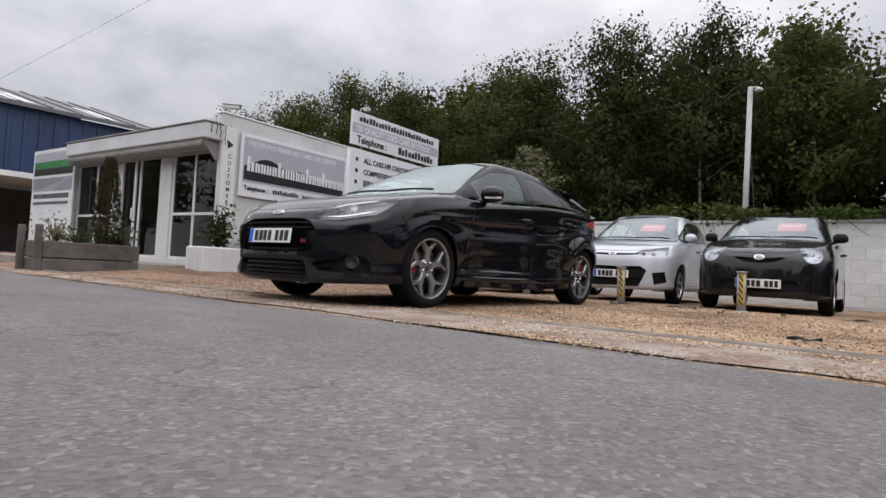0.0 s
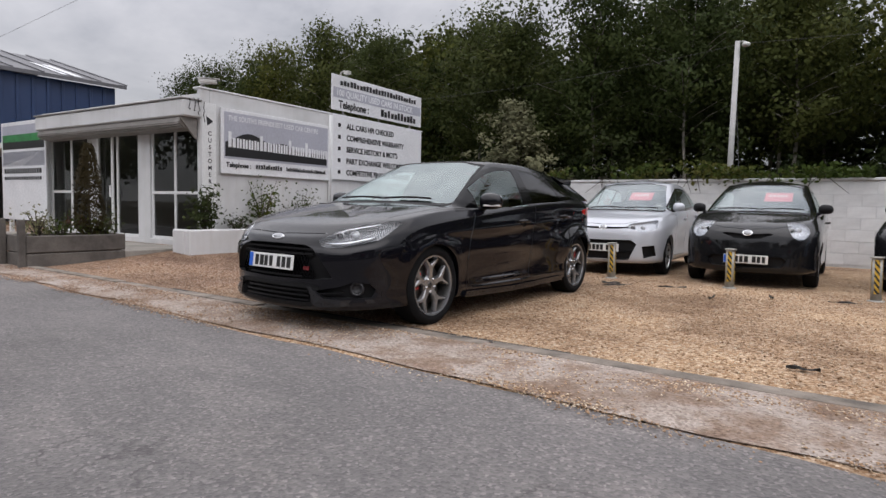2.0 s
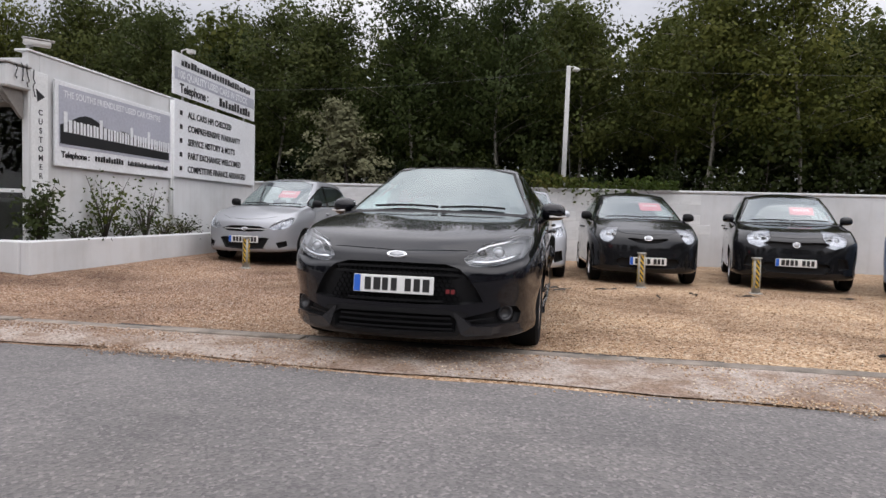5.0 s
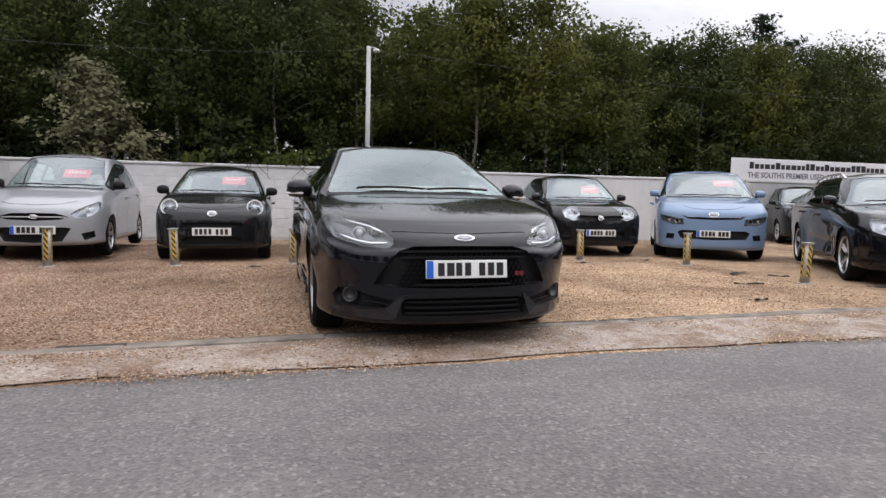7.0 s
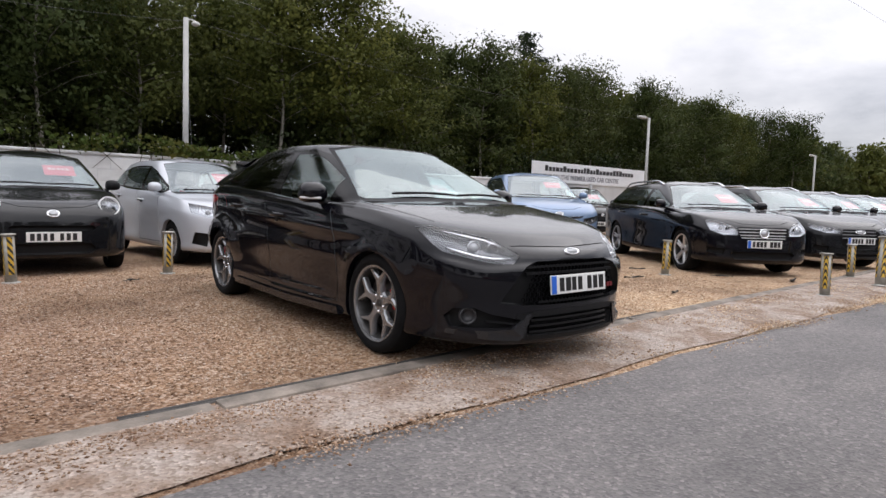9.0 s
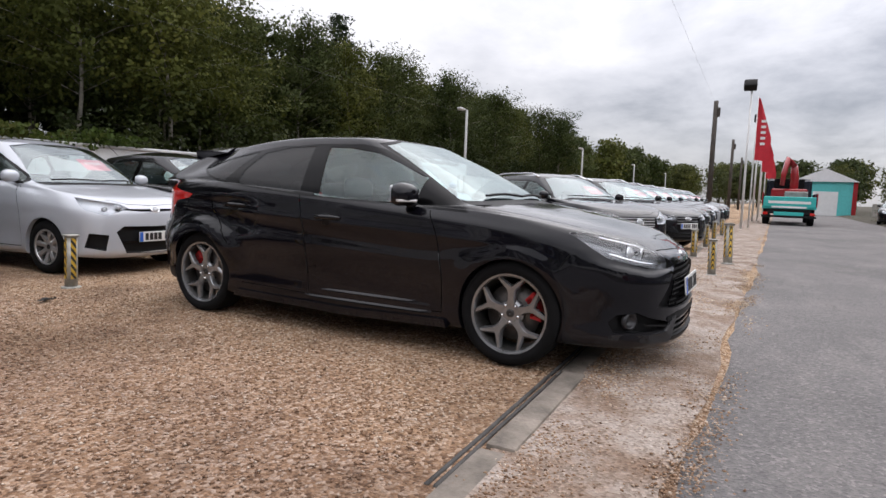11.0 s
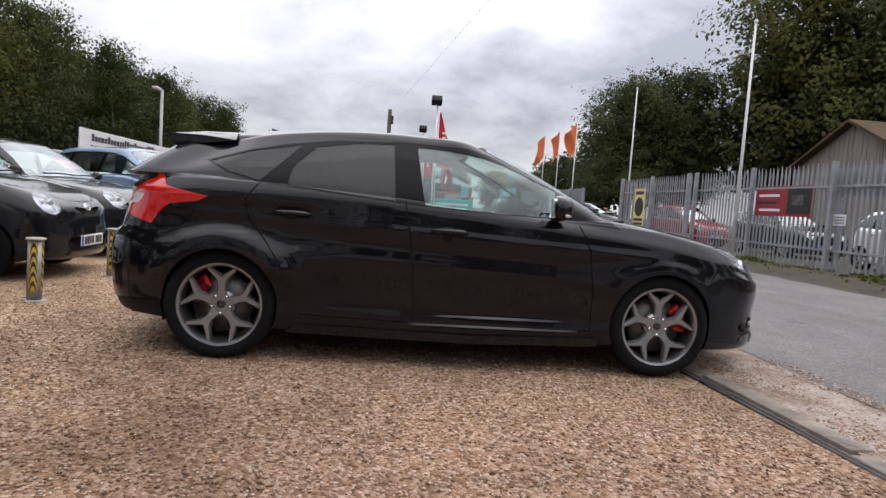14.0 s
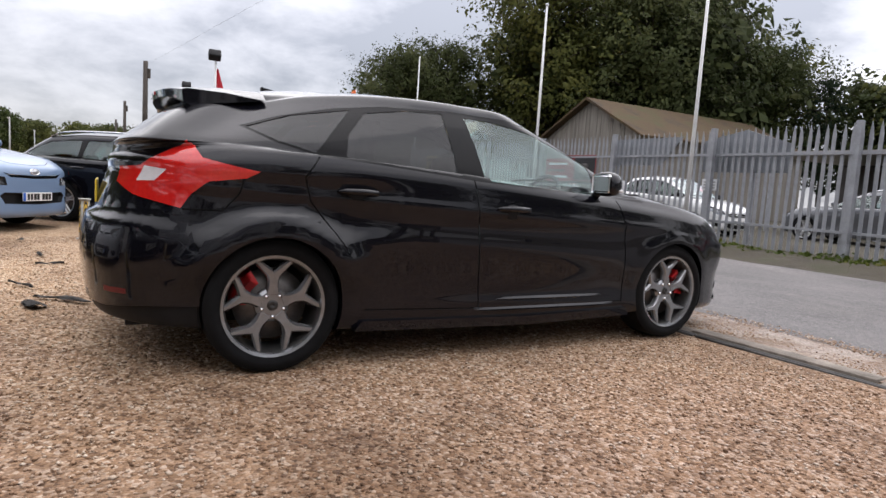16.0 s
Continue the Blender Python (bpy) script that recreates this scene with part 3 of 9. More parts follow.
        R.append(outline(c, yf, yr, c["wroof"] * (1 - g), side, ll, lb, c.get("ng", 3.1), 3.0))
    return np.array(R)


def refine(R, fine=1.0):
    """More rows between the given ones, on a smooth curve through them."""
    out = []
    n = len(R)
    for i in range(n - 1):
        a, b, p, q = R[i], R[i + 1], R[max(i - 1, 0)], R[min(i + 2, n - 1)]
        gap = np.linalg.norm(a - b, axis=1).max()
        k = max(1, int(fine * (2 if gap < 0.06 else 3 if gap < 0.14 else 5)))
        la, lb, lc = (np.linalg.norm(d, axis=1, keepdims=True) + 1e-6 for d in (a - p, b - a, q - b))
        ma = (b - p) / (la + lb) * lb if i else b - a
        mb = (q - a) / (lb + lc) * lb if i < n - 2 else b - a
        for j in range(k):
            t = j / k
            out.append((2 * t**3 - 3 * t**2 + 1) * a + (t**3 - 2 * t**2 + t) * ma + (3 * t**2 - 2 * t**3) * b + (t**3 - t**2) * mb)
    out.append(R[-1])
    return np.array(out)


def sculpt(c, G):
    """Flared arches and the pressings along the doors."""
    x, y, z = G[..., 0], G[..., 1], G[..., 2]
    side = np.clip((x - 0.55 * c["W"]) / (0.3 * c["W"]), 0, 1)
    for ya in (0.0, c["wb"]):
        d = np.hypot(y - ya, z - c["wheel"])
        x += side * c["flare"] * np.exp(-(((d - c["arch"] - 0.01) / 0.055) ** 2)) * (z < c["wheel"] + c["arch"] + 0.2)
    inside = np.clip((y - 0.30) / 0.25, 0, 1) * np.clip((c["wb"] - 0.25 - y) / 0.35, 0, 1)
    x -= side * inside * (0.008 if c.get("hero") else 0.018) * np.exp(-(((z - 0.44 - 0.03 * y) / 0.11) ** 2))
    crease = c["crease"][0] + c["crease"][1] * y
    x += side * np.clip((y + 0.2) / 0.4, 0, 1) * (0.008 if c.get("hero") else 0.016) * np.exp(-(((z - crease) / 0.03) ** 2))
    x -= side * inside * 0.008 * np.exp(-(((z - crease + 0.10) / 0.06) ** 2))
    if c.get("hero"):
        ease = lambda t: np.clip(t, 0, 1) ** 2 * (3 - 2 * np.clip(t, 0, 1))
        # the broad shoulder over the rear wheels, and a softer one in front
        for ya, deep, far in ((c["wb"], 0.036, 0.470), (0.0, 0.006, 0.43)):
            d = np.hypot(y - ya, (z - c["wheel"]) * 1.02)
            span = ease((1.0 - np.abs(y - ya) / 0.66) / 0.35)
            x += side * deep * ease((far - d) / 0.040) * ease((z - 0.34) / 0.22) * span
            x -= side * 0.6 * deep * ease((d - far + 0.04) / 0.04) * ease((0.96 - z) / 0.10) * ease((z - 0.62) / 0.10) * span
        # the ledge of the front bumper under the headlights
        h = 0.70711 * (x + y)
        top = np.interp(h, [-0.30, -0.09, 0.17, 0.30], [0.640, 0.622, 0.672, 0.74])
        w = ease((top - z) / 0.030) * ease((z - 0.40) / 0.16) * ease((h + 0.42) / 0.12) * ease((0.28 - h) / 0.15) * (y < 0)
        x += 0.014 * w
        y -= 0.016 * w
        # the shelf of the rear bumper below the tailgate
        w = ease((y - c["wb"] - 0.36) / 0.22) * ease((z - 0.690) / 0.030) * ease((1.00 - z) / 0.10)
        y -= 0.034 * w
    return G


AX = {"side": ((0, 1, 0), (0, 0, 1)), "front": ((1, 0, 0), (0, 0, 1)), "top": ((1, 0, 0), (0, 1, 0)),
      "corner": ((0.70711, 0.70711, 0), (0, 0, 1)), "tail": ((0.70711, -0.70711, 0), (0, 0, 1))}


def inside_of(poly, h, v):
    hit = False
    for (x0, y0), (x1, y1) in zip(poly, poly[1:] + poly[:1]):
        if (y0 > v) != (y1 > v) and h < (x1 - x0) * (v - y0) / (y1 - y0) + x0:
            hit = not hit
    return hit


def carve(bm, layer, number, axis, poly, where):
    """Cuts the outline of poly, seen along an axis, into the faces for which where() holds, and marks what lies inside it."""
    e1, e2 = Vector(AX[axis][0]), Vector(AX[axis][1])
    ahead = e1.cross(e2)
    lo = min(p[0] for p in poly) - 0.02, min(p[1] for p in poly) - 0.02
    hi = max(p[0] for p in poly) + 0.02, max(p[1] for p in poly) + 0.02

    def span(f):
        hs = [e1.dot(v.co) for v in f.verts]
        vs = [e2.dot(v.co) for v in f.verts]
        return min(hs), max(hs), min(vs), max(vs)

    near = []
    for f in bm.faces:
        if where(f.calc_center_median()):
            a, b, c, d = span(f)
            if b > lo[0] and a < hi[0] and d > lo[1] and c < hi[1]:
                near.append(f)
    for (x0, y0), (x1, y1) in zip(poly, poly[1:] + poly[:1]):
        some = []
        for f in near:
            a, b, c, d = span(f)
            if b > min(x0, x1) - 1e-4 and a < max(x0, x1) + 1e-4 and d > min(y0, y1) - 1e-4 and c < max(y0, y1) + 1e-4:
                some.append(f)
        if not some:
            continue
        geom = list({v for f in some for v in f.verts}) + list({ed for f in some for ed in f.edges}) + some
        co = e1 * x0 + e2 * y0
        no = (e1 * (x1 - x0) + e2 * (y1 - y0)).cross(ahead)
        if no.length < 1e-9:
            continue
        made = bmesh.ops.bisect_plane(bm, geom=geom, dist=1e-5, plane_co=co, plane_no=no.normalized())
        keep = set(near) - set(some)
        keep |= {g for g in made["geom"] if isinstance(g, bmesh.types.BMFace)}
        near = [f for f in keep if f.is_valid]
    for f in near:
        m = f.calc_center_median()
        if inside_of(poly, e1.dot(m), e2.dot(m)):
            f[layer] = number


def ribbon(points, width):
    """Quads along a line, for a panel gap."""
    out = []
    for (x0, y0), (x1, y1) in zip(points, points[1:]):
        n = math.hypot(x1 - x0, y1 - y0)
        dx, dy = -(y1 - y0) / n * width / 2, (x1 - x0) / n * width / 2
        out.append([(x0 + dx, y0 + dy), (x1 + dx, y1 + dy), (x1 - dx, y1 - dy), (x0 - dx, y0 - dy)])
    return out


class Shell:
    def __init__(self, c):
        self.c = c
        G = sculpt(c, refine(shell_rows(c), 2.2 if c.get("hero") else 0.6))
        nr, nu = G.shape[:2]
        co = G.reshape(-1, 3)
        faces = [(i * nu + j, i * nu + j + 1, (i + 1) * nu + j + 1, (i + 1) * nu + j) for i in range(nr - 1) for j in range(nu - 1)]
        me = bpy.data.meshes.new("shell")
        both = np.r_[co, co * (-1, 1, 1)]
        me.from_pydata(both.tolist(), [], faces + [tuple(k + len(co) for k in f[::-1]) for f in faces])
        bm = bmesh.new()
        bm.from_mesh(me)
        bpy.data.meshes.remove(me)
        bmesh.ops.remove_doubles(bm, verts=bm.verts[:], dist=4e-4)
        bmesh.ops.dissolve_degenerate(bm, edges=bm.edges[:], dist=1e-5)
        bm.normal_update()
        if sum(f.normal.x * f.calc_area() for f in bm.faces if f.calc_center_median().x > 0.6) < 0:
            bmesh.ops.reverse_faces(bm, faces=bm.faces[:])
        bm.verts.ensure_lookup_table()
        bm.faces.ensure_lookup_table()
        self.ref_no = [v.normal.copy() for v in bm.verts]
        self.ref_fv = [[v.index for v in f.verts] for f in bm.faces]
        self.ref_co = [v.co.copy() for v in bm.verts]
        self.tree = BVHTree.FromBMesh(bm)
        # only the +x half is cut; the other half is its mirror
        bmesh.ops.delete(bm, geom=[f for f in bm.faces if f.calc_center_median().x < 0], context="FACES")
        self.bm, self.layer, self.names = bm, bm.faces.layers.int.new("piece"), {}

    def cut(self, name, axis, poly, where):
        k = self.names.setdefault(name, len(self.names) + 1)
        carve(self.bm, self.layer, k, axis, poly, where)

    def normal(self, p):
        _, no, i, _ = self.tree.find_nearest(p)
        if i is None:
            return Vector((0, 0, 1))
        s, t = Vector(), 0.0
        for k in self.ref_fv[i]:
            w = 1 / ((p - self.ref_co[k]).length_squared + 1e-7)
            s += w * self.ref_no[k]
            t += w
        return s.normalized()

    def piece(self, name, material, parent, offset=0.0, side=0, out="", label="", tub=0.0):
        """The faces marked with a name, as an object: side 0 joins both halves, 1 and -1 give one of them."""
        k = 0 if name == "" else self.names.get(name, -1)
        src = [f for f in self.bm.faces if f[self.layer] == k]
        if not src:
            return None
        vid, cos, nos, polys = {}, [], [], []
        for f in src:
            row = []
            for v in f.verts:
                if v not in vid:
                    vid[v] = len(cos)
                    n = self.normal(v.co)
                    cos.append(v.co + n * offset)
                    nos.append(n)
                row.append(vid[v])
            polys.append(row)
        sets = []
        if side >= 0:
            sets.append((1, polys))
        if side <= 0:
            sets.append((-1, [p[::-1] for p in polys]))
        C, N, P = [], [], []
        for s, ps in sets:
            base = len(C)
            C += [Vector((c.x * s, c.y, c.z)) for c in cos]
            N += [Vector((n.x * s, n.y, n.z)) for n in nos]
            P += [[i + base for i in p] for p in ps]
        if tub:
            count = {}
            for p in P:
                for a, b in zip(p, p[1:] + p[:1]):
                    count[(a, b)] = 1
            rim = [(a, b) for a, b in count if (b, a) not in count]
            base = len(C)
            C += [c - n * tub for c, n in zip(C, N)]
            flat = [[i + base for i in p] for p in P]
            rim = [e for e in rim if not (abs(C[e[0]].x) < 1e-3 and abs(C[e[1]].x) < 1e-3)]
            walls = [[b, a, a + base, b + base] for a, b in rim]
            P = flat + [w[::-1] for w in walls]
            N = None
        me = bpy.data.meshes.new(out or name)
        me.from_pydata([tuple(c) for c in C], [], P)
        me.materials.append(material)
        me.polygons.foreach_set("use_smooth", [True] * len(me.polygons))
        if N is not None:
            me.normals_split_custom_set_from_vertices([tuple(n) for n in N])
        ob = new(out or name or "body", me)
        ob.parent = parent
        if label:
            ob["label"] = label
        return ob


WHEELS = {}


def wheel_meshes(kind, r, rim_r, width):
    """Meshes of a wheel's parts, outer side towards +x, shared between wheels of one kind."""
    key = (kind, r, rim_r, width)
    if key in WHEELS:
        return WHEELS[key]
    got = {}
    bm = bmesh.new()
    h = width / 2
    prof = [(-h * 0.80, rim_r), (-h * 0.98, rim_r + 0.025), (-h, (r + rim_r) / 2), (-h * 0.93, r - 0.022), (-h * 0.80, r - 0.006), (-h * 0.45, r),
            (h * 0.45, r), (h * 0.80, r - 0.006), (h * 0.93, r - 0.022), (h, (r + rim_r) / 2), (h * 0.98, rim_r + 0.025), (h * 0.84, rim_r + 0.002)]
    lathe(bm, prof, 44)
    bmesh.ops.recalc_face_normals(bm, faces=bm.faces[:])
    got["tyre"] = bm
    bm = bmesh.new()
    lathe(bm, [(-h * 0.7, rim_r - 0.004), (-h * 0.6, rim_r - 0.03), (h * 0.4, rim_r - 0.026), (h * 0.72, rim_r - 0.016), (h * 0.84, rim_r - 0.006),
               (h * 0.88, rim_r + 0.004), (h * 0.82, rim_r + 0.004)], 56)
    xo = h * 0.62
    bmesh.ops.recalc_face_normals(bm, faces=bm.faces[:])
    got["rim"] = bm
    bm = bmesh.new()
    lathe(bm, [(h * 0.74, rim_r - 0.014), (h * 0.86, rim_r - 0.010), (h * 0.90, rim_r + 0.004), (h * 0.84, rim_r + 0.006)], 56)
    bmesh.ops.recalc_face_normals(bm, faces=bm.faces[:])
    got["rim_edge"] = bm
    bm = bmesh.new()
    hub = [(xo - 0.03, 0.005), (xo - 0.008, 0.012), (xo - 0.008, 0.066), (xo - 0.02, 0.080), (xo - 0.06, 0.082)]
    lathe(bm, hub, 30)
    bmesh.ops.recalc_face_normals(bm, faces=bm.faces[:])
    got["hub"] = bm
    bm = bmesh.new()
    n = {"y5": 5, "five": 5, "multi": 10, "cap": 8}[kind]
    got["count"] = n
    for s in range(1):
        a0 = math.pi / 2
        if kind == "y5":
            # one broad stem that forks into two arms
            segs = []
            half = [(0.046, 0.034), (0.090, 0.027), (0.116, 0.027), (0.140, 0.034), (rim_r - 0.030, 0.096), (rim_r - 0.013, 0.090), (rim_r - 0.011, 0.078), (0.186, 0.026), (0.165, 0.0)]
            line = half + [(u, -v) for u, v in half[-2::-1]]
            rings = []
            for drop, inset in ((0.034, -0.002), (0.011, 0.0), (0.0, 0.0095)):
                ring = []
                for i, (u, v) in enumerate(line):
                    p, q, o = Vector(line[i - 1]), Vector(line[(i + 1) % len(line)]), Vector((u, v))
                    n1, n2 = (o - p).normalized(), (q - o).normalized()
                    nn = Vector((n1.y + n2.y, -n1.x - n2.x))
                    nn = nn.normalized() if nn.length > 1e-6 else Vector((0, 0))
                    o = o + nn * inset
                    ring.append(bm.verts.new((xo - 0.010 + 0.024 * min(1, o.x / rim_r) - drop, -o.y, o.x)))
                rings.append(ring)
            for ra, rb in zip(rings, rings[1:]):
                for i in range(len(line)):
                    bm.faces.new((ra[i], ra[(i + 1) % len(line)], rb[(i + 1) % len(line)], rb[i]))
            bm.faces.new(rings[-1])
        elif kind == "five":
            segs = [(0.05, 0.012, 0.016, rim_r - 0.012, 0.026, 0.014), (0.05, -0.012, 0.016, rim_r - 0.012, -0.026, 0.014)]
        elif kind == "multi":
            segs = [(0.05, 0.0, 0.014, rim_r - 0.012, 0.0, 0.011)]
        else:
            segs = [(0.05, 0.0, 0.018, rim_r - 0.012, 0.0, 0.030)]
        for r0, o0, w0, r1, o1, w1 in segs:
            p0, p1 = Vector((r0, o0)), Vector((r1, o1))
            d = (p1 - p0).normalized()
            nn = Vector((-d.y, d.x))
            c, sn = math.cos(a0), math.sin(a0)
            def put(p, x):
                return bm.verts.new((x, p.x * c - p.y * sn, p.x * sn + p.y * c))
            cols = []
            for p, w, x in ((p0, w0, xo - 0.008), ((p0 + p1) / 2, (w0 + w1) / 2, xo + 0.006), (p1, w1, xo + 0.012)):
                cols.append([put(p - nn * w, x - 0.03), put(p - nn * w * 0.98, x - 0.006), put(p - nn * w * 0.62, x), put(p + nn * w * 0.62, x), put(p + nn * w * 0.98, x - 0.006), put(p + nn * w, x - 0.03)])
            for u, v in zip(cols, cols[1:]):
                for k in range(5):
                    bm.faces.new((u[k], u[k + 1], v[k + 1], v[k]))
            bm.faces.new(cols[0][::-1])
            bm.faces.new(cols[-1])
    bmesh.ops.recalc_face_normals(bm, faces=bm.faces[:])
    got["spoke"] = bm
    bm = bmesh.new()
    lathe(bm, [(xo - 0.02, 0.0), (xo - 0.003, 0.001), (xo - 0.003, 0.024), (xo - 0.012, 0.028), (xo - 0.03, 0.028)], 24)
    got["hub_cap"] = bm
    bm = bmesh.new()
    for s in range(1):
        a = math.pi / 2 + math.pi / 5
        c, sn = 0.054 * math.cos(a), 0.054 * math.sin(a)
        tube(bm, (xo - 0.03, c, sn), (xo + 0.004, c, sn), 0.0095, 0.0085, 6)
    got["wheel_nut"] = bm
    bm = bmesh.new()
    lathe(bm, [(-0.012, 0.06), (-0.012, rim_r * 0.72), (0.012, rim_r * 0.72), (0.012, 0.06)], 40)
    got["brake_disc"] = bm
    bm = bmesh.new()
    for a in range(6):
        t0, t1 = radians(-28 + a * 9.5), radians(-28 + (a + 1) * 9.5)
        q = []
        for t in (t0, t1):
            for rr in (rim_r * 0.50, rim_r * 0.80):
                for x in (-0.03, 0.04):
                    q.append(bm.verts.new((x, rr * math.cos(t), rr * math.sin(t))))
        for f in ((0, 1, 3, 2), (4, 6, 7, 5), (1, 5, 7, 3), (0, 2, 6, 4), (2, 3, 7, 6), (0, 4, 5, 1)):
            bm.faces.new([q[k] for k in f])
    bmesh.ops.remove_doubles(bm, verts=bm.verts[:], dist=1e-4)
    got["brake_caliper"] = bm
    WHEELS[key] = {k: b if k == "count" else to_mesh(k, b) for k, b in got.items()}
    return WHEELS[key]


def to_mesh(name, bm, smooth=35):
    for f in bm.faces:
        f.smooth = True
    for ed in bm.edges:
        if len(ed.link_faces) == 2 and ed.calc_face_angle(0.0) > radians(smooth):
            ed.smooth = False
    me = bpy.data.meshes.new(name)
    bm.to_mesh(me)
    bm.free()
    return me


def with_mat(me, material):
    if not me.materials:
        me.materials.append(material)
    return me


def seat_mesh(bm, x, y, z, w, tall=0.58):
    """A car seat: cushion, back and head rest."""
    for prof in (
        [(y - 0.28, z), (y - 0.30, z + 0.10), (y - 0.22, z + 0.15), (y + 0.22, z + 0.10), (y + 0.24, z)],
        [(y + 0.16, z + 0.06), (y + 0.14, z + 0.16), (y + 0.26, z + tall), (y + 0.33, z + tall + 0.02), (y + 0.38, z + tall - 0.03), (y + 0.28, z + 0.05)],
        [(y + 0.28, z + tall + 0.04), (y + 0.27, z + tall + 0.16), (y + 0.32, z + tall + 0.20), (y + 0.38, z + tall + 0.17), (y + 0.38, z + tall + 0.05)],
    ):
        ww = w if prof[-1][1] < z + tall - 0.1 else w * 0.52
        b2 = bmesh.new()
        prism(b2, prof, x - ww / 2, x + ww / 2, "x")
        bmesh.ops.bevel(b2, geom=b2.edges[:], offset=0.03, segments=2, profile=0.5, affect="EDGES")
        me = bpy.data.meshes.new("t")
        b2.to_mesh(me)
        b2.free()
        bm.from_mesh(me)
        bpy.data.meshes.remove(me)


def number_plate(parent, y, z, yellow=False, tilt=0.0, back=False, band=True, seed=0):
    rng = random.Random(seed)
    s = 1 if not back else -1
    bm = bevelled(-0.26, 0.26, -0.005, 0.005, -0.0555, 0.0555, 0.004)
    pl = part("number_plate", bm, M["plate_yellow" if yellow else "plate_white"], parent, "yellow number plate with plain black bars" if yellow else "white number plate with plain black bars")
    pl.matrix_basis = pose(0, y, z, tilt, 0, 0 if not back else 180)
    x = -0.185 if band else -0.225
    for k in range(7):
        w = rng.uniform(0.036, 0.046)
        if k == 4:
            x += 0.033
        bm = bmesh.new()
        box(bm, x, x + w, -0.0075, -0.0048, -0.0395, 0.0395)
        x += 0.057 if band else 0.061
        part("plate_bar", bm, M["plate_ink"], pl)
    if band:
        bm = bmesh.new()
        box(bm, -0.256, -0.214, -0.0075, -0.0048, -0.052, 0.052)
        part("plate_band", bm, M["plate_blue"], pl, "blue band of the number plate")
    return pl


def make_car(c, at, turn, label, group="cars"):
    S = Shell(c)
    car = thing(c.get("kind", "car"), label, "car", group, at=at, turn=turn)
    wb, W, r, arch = c["wb"], c["W"], c["wheel"], c["arch"]
    Y0, Y1 = -c["fo"], wb + c["ro"]
    bm = S.bm
    belt = lambda y: float(curve_at(c["belt"], y))
    rail = lambda y: float(curve_at(c["rail"], y))
    flank = lambda m: m.x > 0.42 * W
    # wheel openings
    for ya in (0.0, wb):
        ring_poly = [(ya + arch * math.cos(t), r + 0.004 + arch * math.sin(t)) for t in np.linspace(0, math.tau, 41)[:-1]]
        carve(bm, S.layer, 99, "side", ring_poly, lambda m: m.x > 0.45 * W and m.z < r + arch + 0.12)
    bmesh.ops.delete(bm, geom=[f for f in bm.faces if f[S.layer] == 99], context="FACES")
    # side glass
    dlo, panes = c["dlo"], c["panes"]
    S.cut("window_trim", "side", dlo, lambda m: flank(m) and m.z > 0.75)
    for name, poly in panes:
        S.cut(name, "side", poly, lambda m: flank(m) and m.z > 0.75)
    yc, zc = c["hood"][-1]
    yh, zh = c["head"]
    e = 0.02 if c.get("hero") else 0.006
    S.cut("screen_trim", "front", [(-0.05, zc - 0.012), (0.45, zc - 0.02), (c["screen"][0][0] + e, c["screen"][0][1] - 0.02), (c["screen"][1][0] + e, c["screen"][1][1] + 0.6 * e), (0.3, zh + 0.6 * e), (-0.05, zh + e)],
          lambda m: yc - 0.2 < m.y < yh + 0.45 and m.z > zc - 0.1)
    (sx, sz), (tx, tz) = c["screen"]
    S.cut("windscreen", "front", [(-0.05, zc + 0.012), (0.45 * sx, zc + 0.006), (sx - 0.02, sz + 0.012), (sx, sz + 0.03), (tx, tz), (0.6 * tx, zh - 0.004), (-0.05, zh)],
          lambda m: yc - 0.2 < m.y < yh + 0.45 and m.z > zc - 0.1)
    (ye, ze), (yg, zg) = c["roof_end"], c["glass_end"]
    S.cut("rear_window", "front", [(-0.05, zg + 0.02), (0.60, zg + 0.03), (0.66, zg + 0.06), (0.50, ze - 0.02), (-0.05, ze - 0.01)], lambda m: m.y > ye - 0.05 and m.z > zg - 0.05)
    for name, axis, poly in c["cuts"]:
        wh = {"front": lambda m: m.y < 0.1 and m.z < 1.0, "corner": lambda m: m.y < 0.35 and m.z < 1.1, "side": flank, "tail": lambda m: m.y > wb * 0.7 and m.z < c["tail_top"], "top": lambda m: m.z > 0.62 and m.y < yc + 0.3, "back": lambda m: m.y > wb + 0.2}[axis]
        S.cut(name, "front" if axis == "back" else axis, poly, wh)
    for number, (axis, line) in enumerate(c["gaps"]):
        wh = {"side": flank, "top": lambda m: m.z > 0.62 and m.y < yc + 0.3}[axis]
        for quad in ribbon(line, 0.0075):
            k = S.names.setdefault("panel_gap %d" % number, len(S.names) + 1)
            # a gap only marks what is still plain body
            before = {f: f[S.layer] for f in bm.faces if f[S.layer] != 0}
            carve(bm, S.layer, k, axis, quad, lambda m, w=wh: w(m))
            for f, v in before.items():
                if f.is_valid:
                    f[S.layer] = v
    paintm = M[c["paint"]]
    # the rolled edge of the wheel openings
    rim = [ed for ed in bm.edges if ed.is_boundary and all(v.co.x > 0.45 * W and min(abs(math.hypot(v.co.y - ya, v.co.z - r - 0.004) - arch) for ya in (0.0, wb)) < 0.012 for v in ed.verts)]
    S.piece("", paintm, car, out="body")
    for number, (axis, line) in enumerate(c["gaps"]):
        for s in (1, -1) if line[0][0] > 0.02 or axis == "side" else (0,):
            S.piece("panel_gap %d" % number, M["trim_black"], car, -0.006, s, out="panel_gap")
